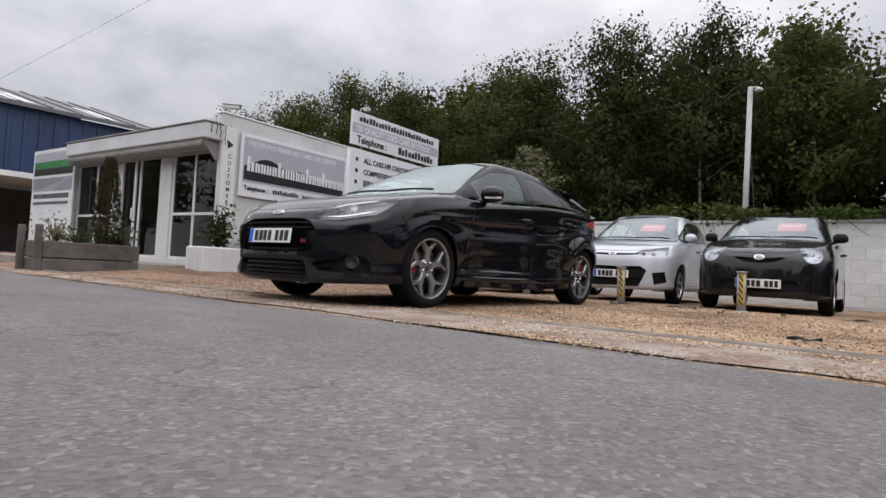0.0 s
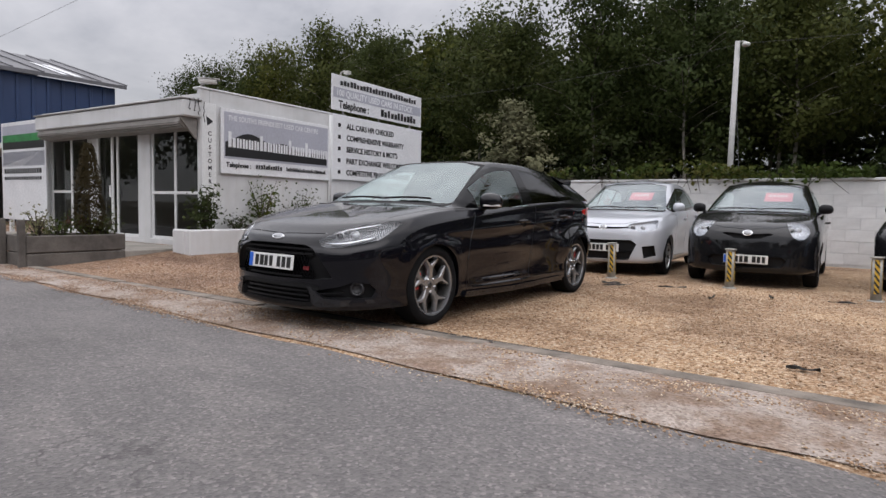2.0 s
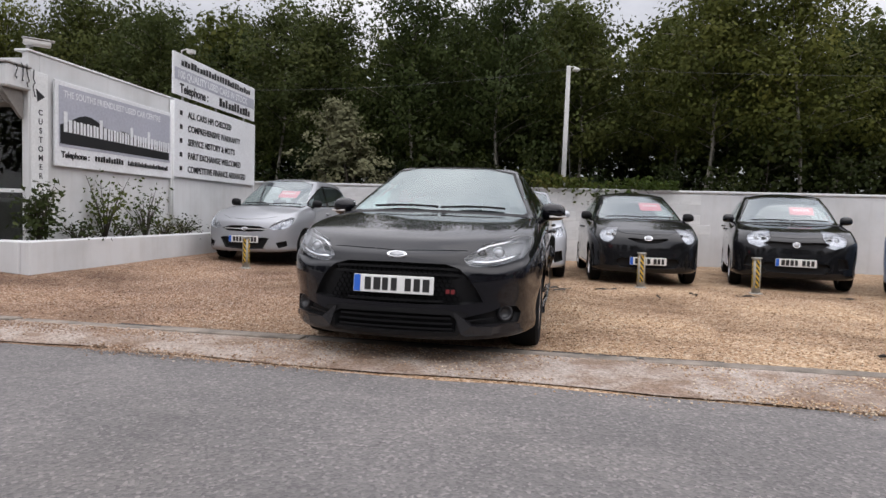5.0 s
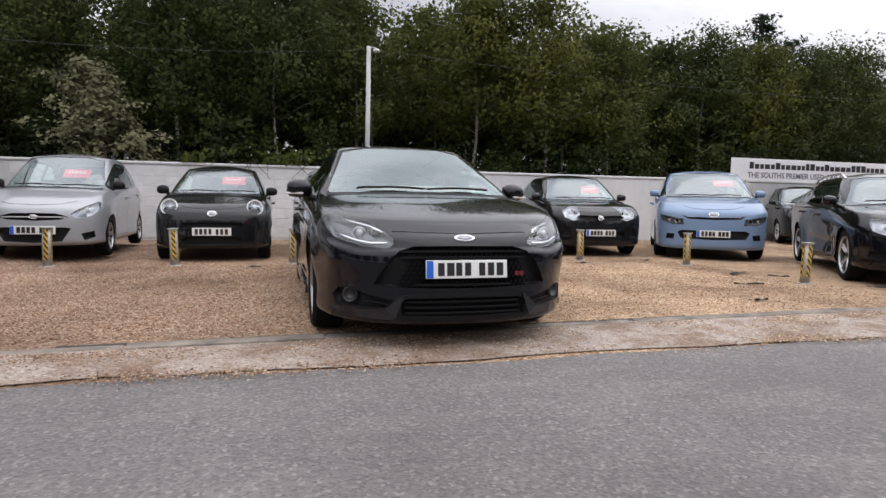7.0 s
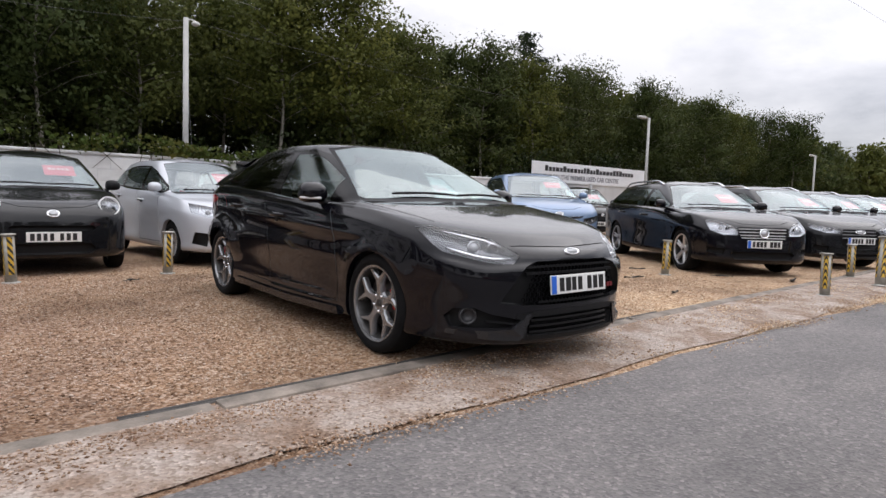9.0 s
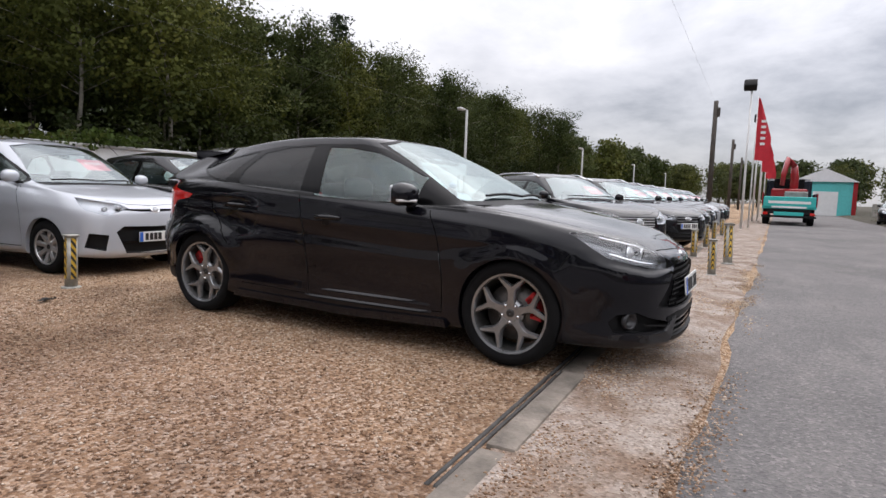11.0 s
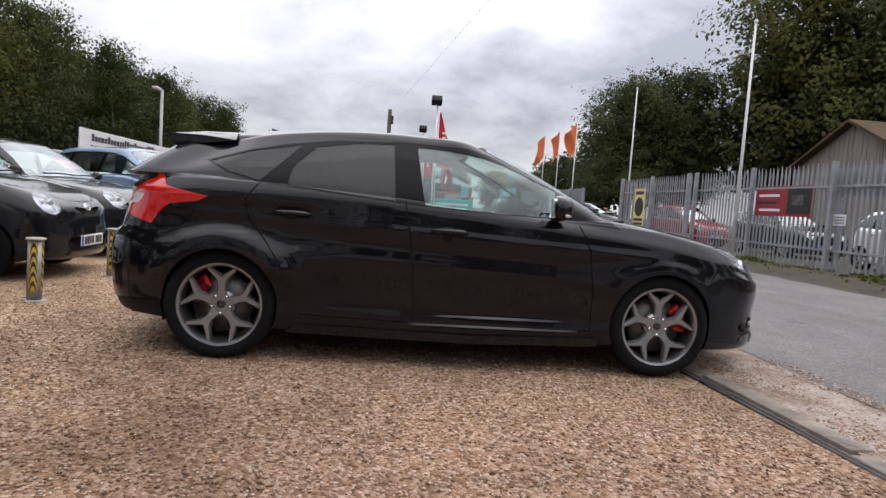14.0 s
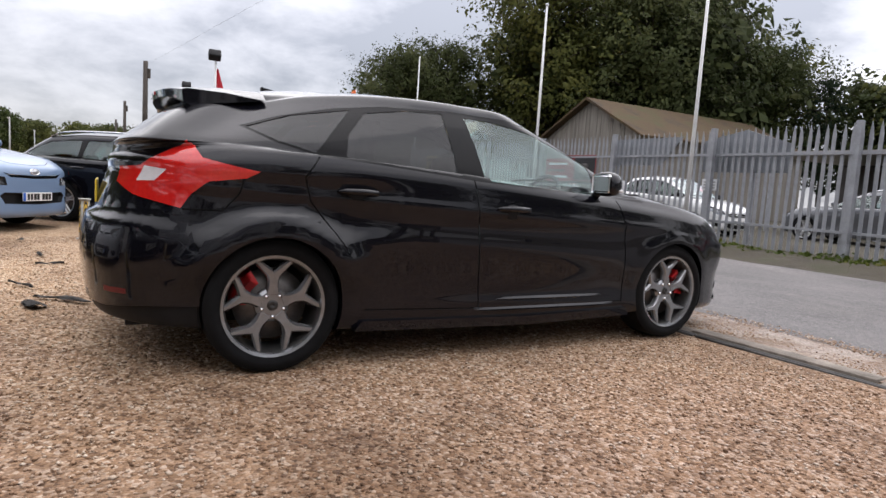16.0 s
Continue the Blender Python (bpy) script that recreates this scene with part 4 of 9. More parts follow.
    for ya in (0.0, wb) if rim else ():
        for s in (1, -1):
            lip = bmesh.new()
            for ed in rim:
                a, b = ed.verts[0].co, ed.verts[1].co
                if abs(a.y - ya) > 0.6:
                    continue
                q = [Vector((p.x * s, p.y, p.z)) for p in (a, b)]
                q += [Vector(((p.x - 0.045) * s, p.y, p.z)) for p in (b, a)]
                lip.faces.new([lip.verts.new(v) for v in q])
            bmesh.ops.remove_doubles(lip, verts=lip.verts[:], dist=1e-4)
            part("arch_lip", lip, paintm, car, smooth=50)
    S.piece("window_trim", M["pillar_black"], car, -0.001)
    S.piece("screen_trim", M["trim_black"], car, -0.002)
    for name, _ in panes:
        g = M["glass_dark"] if name != "front_window" and c.get("privacy") else M["glass_clear"]
        for s in (1, -1):
            S.piece(name, g, car, -0.004, s, out="window", label="dark tinted side window" if g is M["glass_dark"] else "")
    S.piece("windscreen", M["glass_screen" if c.get("hero") else "glass_front"], car, -0.003)
    S.piece("rear_window", M["glass_dark"], car, -0.003)
    # lamps
    for s in (1, -1):
        lamp = S.piece("headlight", M["glass_lens"], car, 0.001, s, label="clear headlight with bright reflectors")
        if lamp:
            S.piece("headlight", M[c.get("lamp_back", "lamp_silver" if c.get("hero") else "lamp_bright")], lamp, -0.002, s, out="reflector", tub=0.045)
            me = lamp.data
            vs = np.array([v.co for v in me.vertices])
            lo, hi = vs.min(0), vs.max(0)
            mid = vs.mean(0)
            for q, (t, rad) in enumerate(c.get("bulbs", ((0.30, 0.038), (0.62, 0.034)))):
                p = np.array([lo[0] + (hi[0] - lo[0]) * t if s > 0 else hi[0] - (hi[0] - lo[0]) * t, 0, 0])
                k = np.argmin(np.abs(vs[:, 0] - p[0]) + 0.6 * np.abs(vs[:, 2] - mid[2]))
                no = S.normal(Vector((abs(vs[k][0]), vs[k][1], vs[k][2])))
                no.x *= s
                ctr = Vector(vs[k]) - no * 0.052
                ctr.z = 0.5 * ctr.z + 0.5 * mid[2]
                ax = Vector((0.25 * s, -1, 0.05)).normalized()
                b2 = bmesh.new()
                lathe(b2, [(-0.03, rad * 0.3), (-0.024, rad * 0.75), (-0.002, rad), (0.006, rad * 0.98), (0.004, rad * 0.86), (0.002, rad * 0.84)], 20, "z")
                b2.transform(Matrix.Translation(ctr) @ ax.to_track_quat("Z", "Y").to_matrix().to_4x4())
                part("lamp_bezel", b2, M["chrome"], lamp, smooth=40)
                b2 = bmesh.new()
                bmesh.ops.create_uvsphere(b2, u_segments=16, v_segments=8, radius=rad * 0.80)
                b2.transform(Matrix.Translation(ctr - ax * rad * 0.35))
                part("bulb", b2, M["lamp_silver"] if q else M["glass_dark"], lamp, smooth=60)
        if c.get("round_lamp"):
            rx, rz, rad = c["round_lamp"]
            h = S.tree.ray_cast(Vector((rx, Y0 - 0.6, rz)), Vector((0, 1, 0)))
            no = S.normal(h[0])
            ax = Vector((s * (0.5 * no.x + 0.12), -1, 0.5 * no.z)).normalized()
            at_lamp = Matrix.Translation((s * h[0].x, h[0].y, h[0].z)) @ ax.to_track_quat("Z", "Y").to_matrix().to_4x4()
            b2 = bmesh.new()
            lathe(b2, [(0.060, 0.001), (0.057, rad * 0.35), (0.046, rad * 0.70), (0.026, rad * 0.93)], 24, "z")
            b2.transform(at_lamp)
            lamp = part("headlight", b2, M["glass_lens"], car, "round clear headlight in a bright ring", smooth=60)
            b2 = bmesh.new()
            lathe(b2, [(-0.05, rad * 0.95), (0.022, rad), (0.034, rad * 0.97), (0.030, rad * 0.90), (0.010, rad * 0.86)], 24, "z")
            b2.transform(at_lamp)
            part("lamp_bezel", b2, M["bright_trim"], lamp, smooth=40)
            b2 = bmesh.new()
            lathe(b2, [(0.010, rad * 0.90), (-0.012, rad * 0.62), (-0.022, rad * 0.34), (0.012, rad * 0.30), (0.018, rad * 0.12), (0.018, 0.0005)], 24, "z")
            b2.transform(at_lamp)
            part("reflector", b2, M["lamp_bright"], lamp, smooth=40)
        tl = S.piece("tail_light", M["tail_red"], car, 0.004, s, label="glossy red tail light")
        S.piece("tail_lens", M["tail_white"], car, 0.005, s, label="clear reversing lamp")
        fg = S.piece("fog_recess", M["trim_black"], car, 0.0, s, tub=0.05)
    S.piece("tail_plate_recess", M["trim_black"], car, 0.0, tub=0.03)
    g1 = S.piece("grille", M["trim_black"], car, 0.0, tub=0.05, label="black honeycomb grille" if c.get("hero") else "")
    g2 = S.piece("lower_grille", M["trim_black"], car, 0.0, tub=0.06)
    S.piece("lower_trim", M["trim_black"], car, 0.003)
    S.piece("rear_valance", M["trim_black"], car, -0.012, label="matt black lower valance")
    S.piece("bright_trim", M["chrome"], car, 0.003)
    for z0, x0, gr in c.get("slats", ()):
        b2 = bmesh.new()
        pts = []
        for x in np.linspace(-x0, x0, 15):
            hit = S.tree.ray_cast(Vector((x, Y0 - 0.5, z0)), Vector((0, 1, 0)))
            if hit[0]:
                pts.append(hit[0] + Vector((0, 0.016, 0)))
        if len(pts) > 2:
            for a, b in zip(pts, pts[1:]):
                q = [b2.verts.new((p.x, p.y + dy, p.z + dz)) for p in (a, b) for dy, dz in ((0, -0.007), (0, 0.007), (0.02, 0.007), (0.02, -0.007))]
                for k in range(4):
                    b2.faces.new((q[k], q[(k + 1) % 4], q[4 + (k + 1) % 4], q[4 + k]))
            bmesh.ops.remove_doubles(b2, verts=b2.verts[:], dist=1e-5)
            bmesh.ops.recalc_face_normals(b2, faces=b2.faces[:])
            part("grille_slat", b2, M[gr], car)

    def on_nose(x, z, out=0.0):
        h = S.tree.ray_cast(Vector((x, Y0 - 0.6, z)), Vector((0, 1, 0)))
        return h[0] + Vector((0, -out, 0))

    # plates and badges
    p = on_nose(0, c["plate_z"], 0.012)
    number_plate(car, p.y, p.z, tilt=c.get("plate_tilt", 0), band=c.get("band", True), seed=int(1000 * c["W"]) + len(label))
    zb = c["badge"][0]
    p = on_nose(0, zb, 0.0)
    n = S.normal(p)
    b2 = bmesh.new()
    bw, bh = c["badge"][1], c["badge"][2]
    lathe(b2, [(0.0, 1.0), (0.008, 0.97), (0.010, 0.86), (0.007, 0.80), (0.007, 0.45), (0.010, 0.40), (0.010, 0.0001)], 28, "z")
    b2.transform(Matrix.Diagonal((bw, bh, 1, 1)))
    bd = part("badge", b2, M["chrome"], car, "small bright maker's badge", smooth=30)
    bd.matrix_basis = Matrix.Translation(p) @ (Matrix(((1, 0, 0), (0, 0, -1), (0, 1, 0))).to_4x4() @ pose(0, 0, 0, -math.degrees(math.asin(max(-1, min(1, n.z)))), 0, 0))
    b2 = bmesh.new()
    lathe(b2, [(0.0, 0.80), (0.0105, 0.78), (0.0115, 0.0001)], 28, "z")
    b2.transform(Matrix.Diagonal((bw * 0.92, bh * 0.88, 1, 1)))
    part("badge_field", b2, M["lamp_silver"], bd, smooth=30)
    # number plate at the back
    h = S.tree.ray_cast(Vector((0, Y1 + 0.6, c["rear_plate_z"])), Vector((0, -1, 0)))
    if h[0]:
        number_plate(car, h[0].y + 0.012, h[0].z, yellow=True, back=True, seed=3)
    # mirrors
    my, mz = c["mirror"]
    for s in (1, -1):
        b2 = bmesh.new()
        bmesh.ops.create_uvsphere(b2, u_segments=20, v_segments=12, radius=1)
        for v in b2.verts:
            x, y, z = v.co
            f = 1.0 if y < 0 else 0.62
            v.co = Vector((x * 0.105 * (1 - 0.12 * z), y * 0.085 * f, z * 0.074 * (1 - 0.10 * x)))
            v.co = Vector((math.copysign(abs(v.co.x / 0.105) ** 0.75, v.co.x) * 0.105, v.co.y, math.copysign(abs(v.co.z / 0.074) ** 0.75, v.co.z) * 0.074))
            if v.co.y > 0.030:
                v.co.y = 0.030
        mm = part("door_mirror", b2, paintm if c.get("mirror_paint", True) else M["trim_black"], car, smooth=50)
        mm.matrix_basis = pose(s * (W + (0.03 if c.get("hero") else 0.0)), my, mz, 0, 0, 8 * s) @ (Matrix.Identity(4) if c.get("hero") else Matrix.Diagonal((0.86, 0.9, 0.9, 1)))
        b2 = bevelled(-0.085, 0.085, 0.026, 0.034, -0.055, 0.055, 0.012)
        part("mirror_glass", b2, M["chrome"], mm, "mirror glass")
        b2 = bmesh.new()
        bent(b2, [(-s * 0.05, 0.01, -0.05), (-s * 0.09, 0.0, -0.07), (-s * 0.15, -0.01, -0.085)], [0.026, 0.024, 0.030], 8)
        part("mirror_arm", b2, M["trim_black"], mm, smooth=50)
        if c.get("hero"):
            b2 = bevelled(-0.075, 0.075, -0.088, -0.06, -0.048, -0.030, 0.008)
            b2.transform(pose(s * 0.018, 0.012, 0, 0, 0, s * 14))
            part("indicator", b2, M["tail_white"], mm, "white indicator strip")
    # door handles
    for y, z in c["handles"]:
        h = S.tree.ray_cast(Vector((2, y, z)), Vector((-1, 0, 0)))
        if not h[0]:
            continue
        for s in (1, -1):
            b2 = bmesh.new()
            bent(b2, [(0.0, -0.105, 0.0), (0.030, -0.075, 0.003), (0.036, 0.0, 0.004), (0.030, 0.075, 0.003), (0.0, 0.105, 0.0)], [0.011, 0.016, 0.017, 0.016, 0.011], 8)
            b2.transform(Matrix.Diagonal((s, 1, 1, 1)))
            if s < 0:
                bmesh.ops.reverse_faces(b2, faces=b2.faces[:])
            hd = part("door_handle", b2, paintm, car, smooth=60)
            hd.matrix_basis = Matrix.Translation((s * h[0].x, y, z))
            # flat black dome stands in for the shaded scoop behind the handle
            b2 = bmesh.new()
            bmesh.ops.create_uvsphere(b2, u_segments=16, v_segments=8, radius=1)
            b2.transform(Matrix.Diagonal((0.006, 0.060, 0.042, 1)))
            part("handle_recess", b2, M["trim_black"], hd, smooth=60).matrix_basis = Matrix.Translation((s * -0.001, 0.01, -0.014))
    # wheels
    meshes = wheel_meshes(c["spokes"], r, c["rim_r"], c["tyre_w"])
    for ya in (0.0, wb):
        for s in (1, -1):
            wh = new("wheel", with_mat(meshes["rim"], M["rim_dark"]))
            wh.parent = car
            spin = c.get("spin", (12, 0))[0 if ya == 0 else 1]
            wh.matrix_basis = pose(s * (W - 0.018 - c["tyre_w"] / 2), ya, r, spin if s > 0 else -spin, 0, 0 if s > 0 else 180)
            wh["label"] = c.get("wheel_label", "alloy wheel")
            for nm, mt in (("tyre", "rubber"), ("hub", c.get("rim_mat", "rim_bright")), ("hub_cap", "rim_dark"), ("brake_disc", "disc"), ("rim_edge", c.get("rim_mat", "rim_bright"))) + ((("brake_caliper", "caliper_red"),) if c.get("hero") else ()):
                q = new(nm, with_mat(meshes[nm], M[mt]))
                q.parent = wh
                if nm == "brake_caliper":
                    q.matrix_basis = pose(0, 0, 0, (18 if s < 0 else 162) if ya == 0 else (150 if s < 0 else 30), 0, 0)
                    q["label"] = "red painted brake caliper"
            for j in range(meshes["count"]):
                q = new("spoke", with_mat(meshes["spoke"], M[c.get("rim_mat", "rim_bright")]))
                q.parent = wh
                q.matrix_basis = pose(0, 0, 0, 360 * j / meshes["count"])
            for j in range(5 if c.get("hero") else 0):
                q = new("wheel_nut", with_mat(meshes["wheel_nut"], M["chrome"]))
                q.parent = wh
                q.matrix_basis = pose(0, 0, 0, 72 * j)
        # wheel housing
        for s in (1, -1):
            b2 = bmesh.new()
            prev = None
            for t in np.linspace(-0.35, math.pi + 0.35, 20):
                y, z = ya + (arch + 0.012) * math.cos(t), r + 0.004 + (arch + 0.012) * math.sin(t)
                row = [b2.verts.new((s * x, y, z)) for x in (W - 0.05, W - 0.34)]
                if prev:
                    b2.faces.new((prev[0], prev[1], row[1], row[0]))
                prev = row
            disc = [b2.verts.new((s * (W - 0.34), ya + (arch + 0.012) * math.cos(t), r + 0.004 + (arch + 0.012) * math.sin(t))) for t in np.linspace(-0.35, math.pi + 0.35, 20)]
            b2.faces.new(disc)
            part("wheel_housing", b2, M["interior"], car)
    # floor, underside and cabin
    b2 = bmesh.new()
    box(b2, -W + 0.36, W - 0.36, Y0 + 0.25, Y1 - 0.2, 0.19, 0.24)
    box(b2, -W + 0.10, W - 0.10, arch + 0.08, wb - arch - 0.08, 0.19, 0.24)
    part("underbody", b2, M["interior"], car)
    b2 = bmesh.new()
    prism(b2, [(yc - 0.05, zc - 0.30), (yc - 0.03, zc - 0.025), (yc + 0.22, zc - 0.03), (yc + 0.42, zc - 0.09), (yc + 0.44, zc - 0.28)], -W + 0.16, W - 0.16, "x")
    part("dashboard", b2, M["interior"], car)
    sy = yc + 0.90 + c.get("seat_shift", 0)
    for s in (1, -1):
        b2 = bmesh.new()
        seat_mesh(b2, s * 0.36, sy, 0.36, 0.50, 0.56)
        part("front_seat", b2, M["interior_grey"], car, smooth=50)
    b2 = bmesh.new()
    for x in (-0.42, 0.0, 0.42):
        seat_mesh(b2, x, sy + 0.88, 0.36, 0.43, 0.52)
    part("rear_seat", b2, M["interior_grey"], car, smooth=50)
    b2 = bmesh.new()
    bmesh.ops.create_circle(b2, segments=8, radius=0.014, matrix=Matrix.Translation((0.18, 0, 0)) @ pose(0, 0, 0, 90))
    bmesh.ops.spin(b2, geom=b2.verts[:] + b2.edges[:], cent=(0, 0, 0), axis=(0, 0, 1), angle=math.tau, steps=28, use_merge=True)
    box(b2, -0.175, 0.175, -0.02, 0.02, -0.012, 0.004)
    part("steering_wheel", b2, M["interior"], car, smooth=50).matrix_basis = pose(-0.36, yc + 0.50, zc - 0.10, -64, 0, 0)
    # wipers at the foot of the screen
    for x0, x1 in ((-0.52, 0.02), (0.04, 0.56)):
        b2 = bmesh.new()
        pts = []
        for t in np.linspace(0, 1, 9):
            x = x0 + (x1 - x0) * t
            h = S.tree.ray_cast(Vector((x, -2, zc + 0.022 + 0.012 * math.sin(t * 3))), Vector((0, 1, 0)))
            if h[0]:
                pts.append(h[0] + Vector((0, -0.016, 0.010)))
        if len(pts) > 3:
            bent(b2, pts, 0.009, 6)
            part("wiper", b2, M["trim_black"], car)
    if c.get("sticker"):
        sx0, sx1, sz0, sz1 = c["sticker"]
        b2 = bmesh.new()
        grid = {}
        for i in range(5):
            for j in range(3):
                h = S.tree.ray_cast(Vector((sx0 + (sx1 - sx0) * i / 4, -2, sz0 + (sz1 - sz0) * j / 2)), Vector((0, 1, 0)))
                if h[0]:
                    grid[i, j] = b2.verts.new(h[0] - S.normal(h[0]) * 0.012)
        for i in range(4):
            for j in range(2):
                q = [grid.get(k) for k in ((i, j), (i + 1, j), (i + 1, j + 1), (i, j + 1))]
                if all(q):
                    b2.faces.new(q)
        st = part("price_sticker", b2, M["sticker"], car, "red price sticker inside the windscreen")
        mx, mz, wd = (sx0 + sx1) / 2, sz0 + (sz1 - sz0) * 0.62, (sx1 - sx0)
        for k in range(5):
            x = mx - wd * 0.30 + k * wd * 0.14
            h = S.tree.ray_cast(Vector((x, -2, mz)), Vector((0, 1, 0)))
            if h[0]:
                n = S.normal(h[0])
                q = h[0] - n * 0.009
                u = Vector((0, 0, 1)) - n * n.z
                u.normalize()
                w2 = wd * 0.045
                b2 = bmesh.new()
                b2.faces.new([b2.verts.new(v) for v in (q + Vector((-w2, 0, 0)) - u * 0.03, q + Vector((w2, 0, 0)) - u * 0.03, q + Vector((w2, 0, 0)) + u * 0.03, q + Vector((-w2, 0, 0)) + u * 0.03)])
                part("sticker_bar", b2, M["sticker_ink"], st)
    if c.get("rails"):
        for s in (1, -1):
            b2 = bmesh.new()
            ys = np.linspace(yh + 0.15, ye - 0.1, 9)
            bent(b2, [(s * (c["wroof"] - 0.015), y, rail(y) + (0.055 if 0 < k < 8 else 0.01)) for k, y in enumerate(ys)], 0.015, 8)
            part("roof_rail", b2, M["chrome"], car, smooth=60)
    return car, S


def side_glass(c, a, b, splits, drop=0.075):
    """The dark surround and the panes of the side glass, from the belt, the roof rail and the pillars' feet a (front) and b (back)."""
    (yh, zh), (ye, ze) = c["head"], c["roof_end"]
    belt = lambda y: float(curve_at(c["belt"], y)) + 0.012
    rail = lambda y: float(curve_at(c["rail"], y)) - drop

    def top(y):
        t = (y - a) / (yh + 0.16 - a)
        f = belt(a) + (rail(yh + 0.16) - belt(a)) * max(0.0, t) ** 0.82 if t < 1 else 9
        u = (b - y) / (b - (ye - 0.16))
        g = belt(b) + (rail(ye - 0.16) - belt(b)) * max(0.0, u) ** 0.7 if u < 1 else 9
        return min(f, g, rail(y))

    def region(y0, y1, inset):
        ys = np.linspace(y0, y1, 9)
        lower = [(float(y), belt(y) + inset) for y in ys]
        upper = [(float(y), max(top(y) - inset, belt(y) + inset + 0.004)) for y in ys]
        return lower + upper[::-1]

    c["dlo"] = region(a + 0.10, b, -0.006)
    stops = [a + 0.16] + list(splits) + [b - 0.05]
    names = ["front_window", "rear_door_window", "quarter_window"]
    c["panes"] = []
    for k in range(len(stops) - 1):
        y0, y1 = stops[k] + (0.045 if k else 0), stops[k + 1] - (0.045 if k + 1 < len(stops) - 1 else 0)
        c["panes"].append((names[k], region(y0, y1, 0.018)))


def car_spec(**kw):
    """The measures of a small hatchback, changed by what is given."""
    c = dict(hood_flat=0.74, fo=0.75, ro=0.60, wb=2.40, W=0.80, wheel=0.285, rim_r=0.185, tyre_w=0.175, arch=0.315, flare=0.014, sill=0.20, low=0.19,
             lf=0.60, lr=0.50, nf=3.6, nr=3.4, zt=0.98, wroof=0.53, crease=(0.72, 0.03), spokes="cap", rim_mat="rim_bright", sticker=(0.05, 0.40, 1.14, 1.27),
             plate_z=0.44, rear_plate_z=0.62, badge=(0.70, 0.055, 0.036), tail_top=1.15, handles=(), gaps=(), cuts=(), paint="dark_paint", mirror_paint=True)
    c.update(kw)
    wb, W, Y0, Y1 = c["wb"], c["W"], -c["fo"], c["wb"] + c["ro"]
    zn, zc, yc, H = c.pop("zn"), c.pop("zc"), c.pop("yc"), c.pop("H")
    yh, ye, yg = c.pop("yh"), c.pop("ye"), c.pop("yg")
    c.setdefault("plan", [(Y0, 0.965), (0.0, 0.99), (1.0, 1.0), (wb * 0.8, 1.0), (Y1, 0.95)])
    c["hood"] = [(Y0 + 0.085, zn), (Y0 + 0.15, zn + 0.045), (Y0 + 0.40, zn + 0.45 * (zc - zn) + 0.02), (yc - 0.25, zc - 0.045), (yc, zc)]
    c["head"] = (yh, H - 0.085)
    c["roof_end"], c["glass_end"] = (ye, H - 0.13), (yg, c.pop("zg"))
    mid = 0.5 * (yh + ye)
    c["roof"] = [(yh, H - 0.085), (yh + 0.2, H - 0.042), (mid, H), (ye - 0.3, H - 0.05), (ye, H - 0.13)]
    c["rail"] = [(yh - 0.3, H - 0.20), (yh, H - 0.125), (mid, H - 0.075), (ye - 0.2, H - 0.12), (ye + 0.3, H - 0.22)]
    b0, b1 = c.pop("belt_ends")
    c["belt"] = [(Y0 + 0.35, zn + 0.07), (-0.05, b0 - 0.075), (yc + 0.12, b0), (0.6 * wb, 0.5 * (b0 + b1)), (wb, b1), (Y1, b1 + 0.01)]
    c["screen"] = ((W - c.pop("screen_in", 0.165), float(curve_at(c["belt"], yc + 0.2)) + 0.02), (c["wroof"] - 0.05, H - 0.125))
    side_glass(c, yc + 0.10, c.pop("glass_back"), c.pop("splits"))
    c.setdefault("mirror", (yc + 0.30, b0 + 0.10))
    lamp = c.pop("lamp", None)
    cuts = []
    if lamp:
        cuts.append(("headlight", "corner", lamp))
    g = c.pop("grille", None)
    if g:
        cuts.append(("grille", "front", g))
    g = c.pop("grille2", None)
    if g:
        cuts.append(("lower_grille", "front", g))
    g = c.pop("fogs", None)
    if g:
        cuts.append(("fog_recess", "front", g))
    g = c.pop("tail", None)
    if g:
        cuts.append(("tail_light", "tail", g))
    c["cuts"] = cuts + list(c["cuts"])
    d0, d1 = c.pop("doors")
    b = lambda y: float(curve_at(c["belt"], y))
    gaps = [("side", [(d0 + 0.06, b(d0)), (d0, b(d0) - 0.2), (d0, 0.27)]), ("side", [(d1 + 0.02, b(d1)), (d1, b(d1) - 0.25), (d1 - 0.02, 0.27)])]
    gaps.append(("top", [(0.0, Y0 + 0.095), (0.30, Y0 + 0.12), (0.48, Y0 + 0.22)]))
    if c.pop("five", True):
        d2 = wb - 0.16
        gaps.append(("side", [(d2 + 0.05, b(d2)), (d2 - 0.02, b(d2) - 0.25), (d2 - 0.22, 0.55)]))
        c["handles"] = [(d1 - 0.17, b(d1) - 0.13), (d2 - 0.15, b(d2) - 0.13)]
    else:
        c["handles"] = [(d1 - 0.17, b(d1) - 0.13)]
    gaps.append(("side", [(d0, 0.275), (1.2, 0.27), (d1, 0.272)]))
    c["gaps"] = list(c["gaps"]) + gaps
    return c

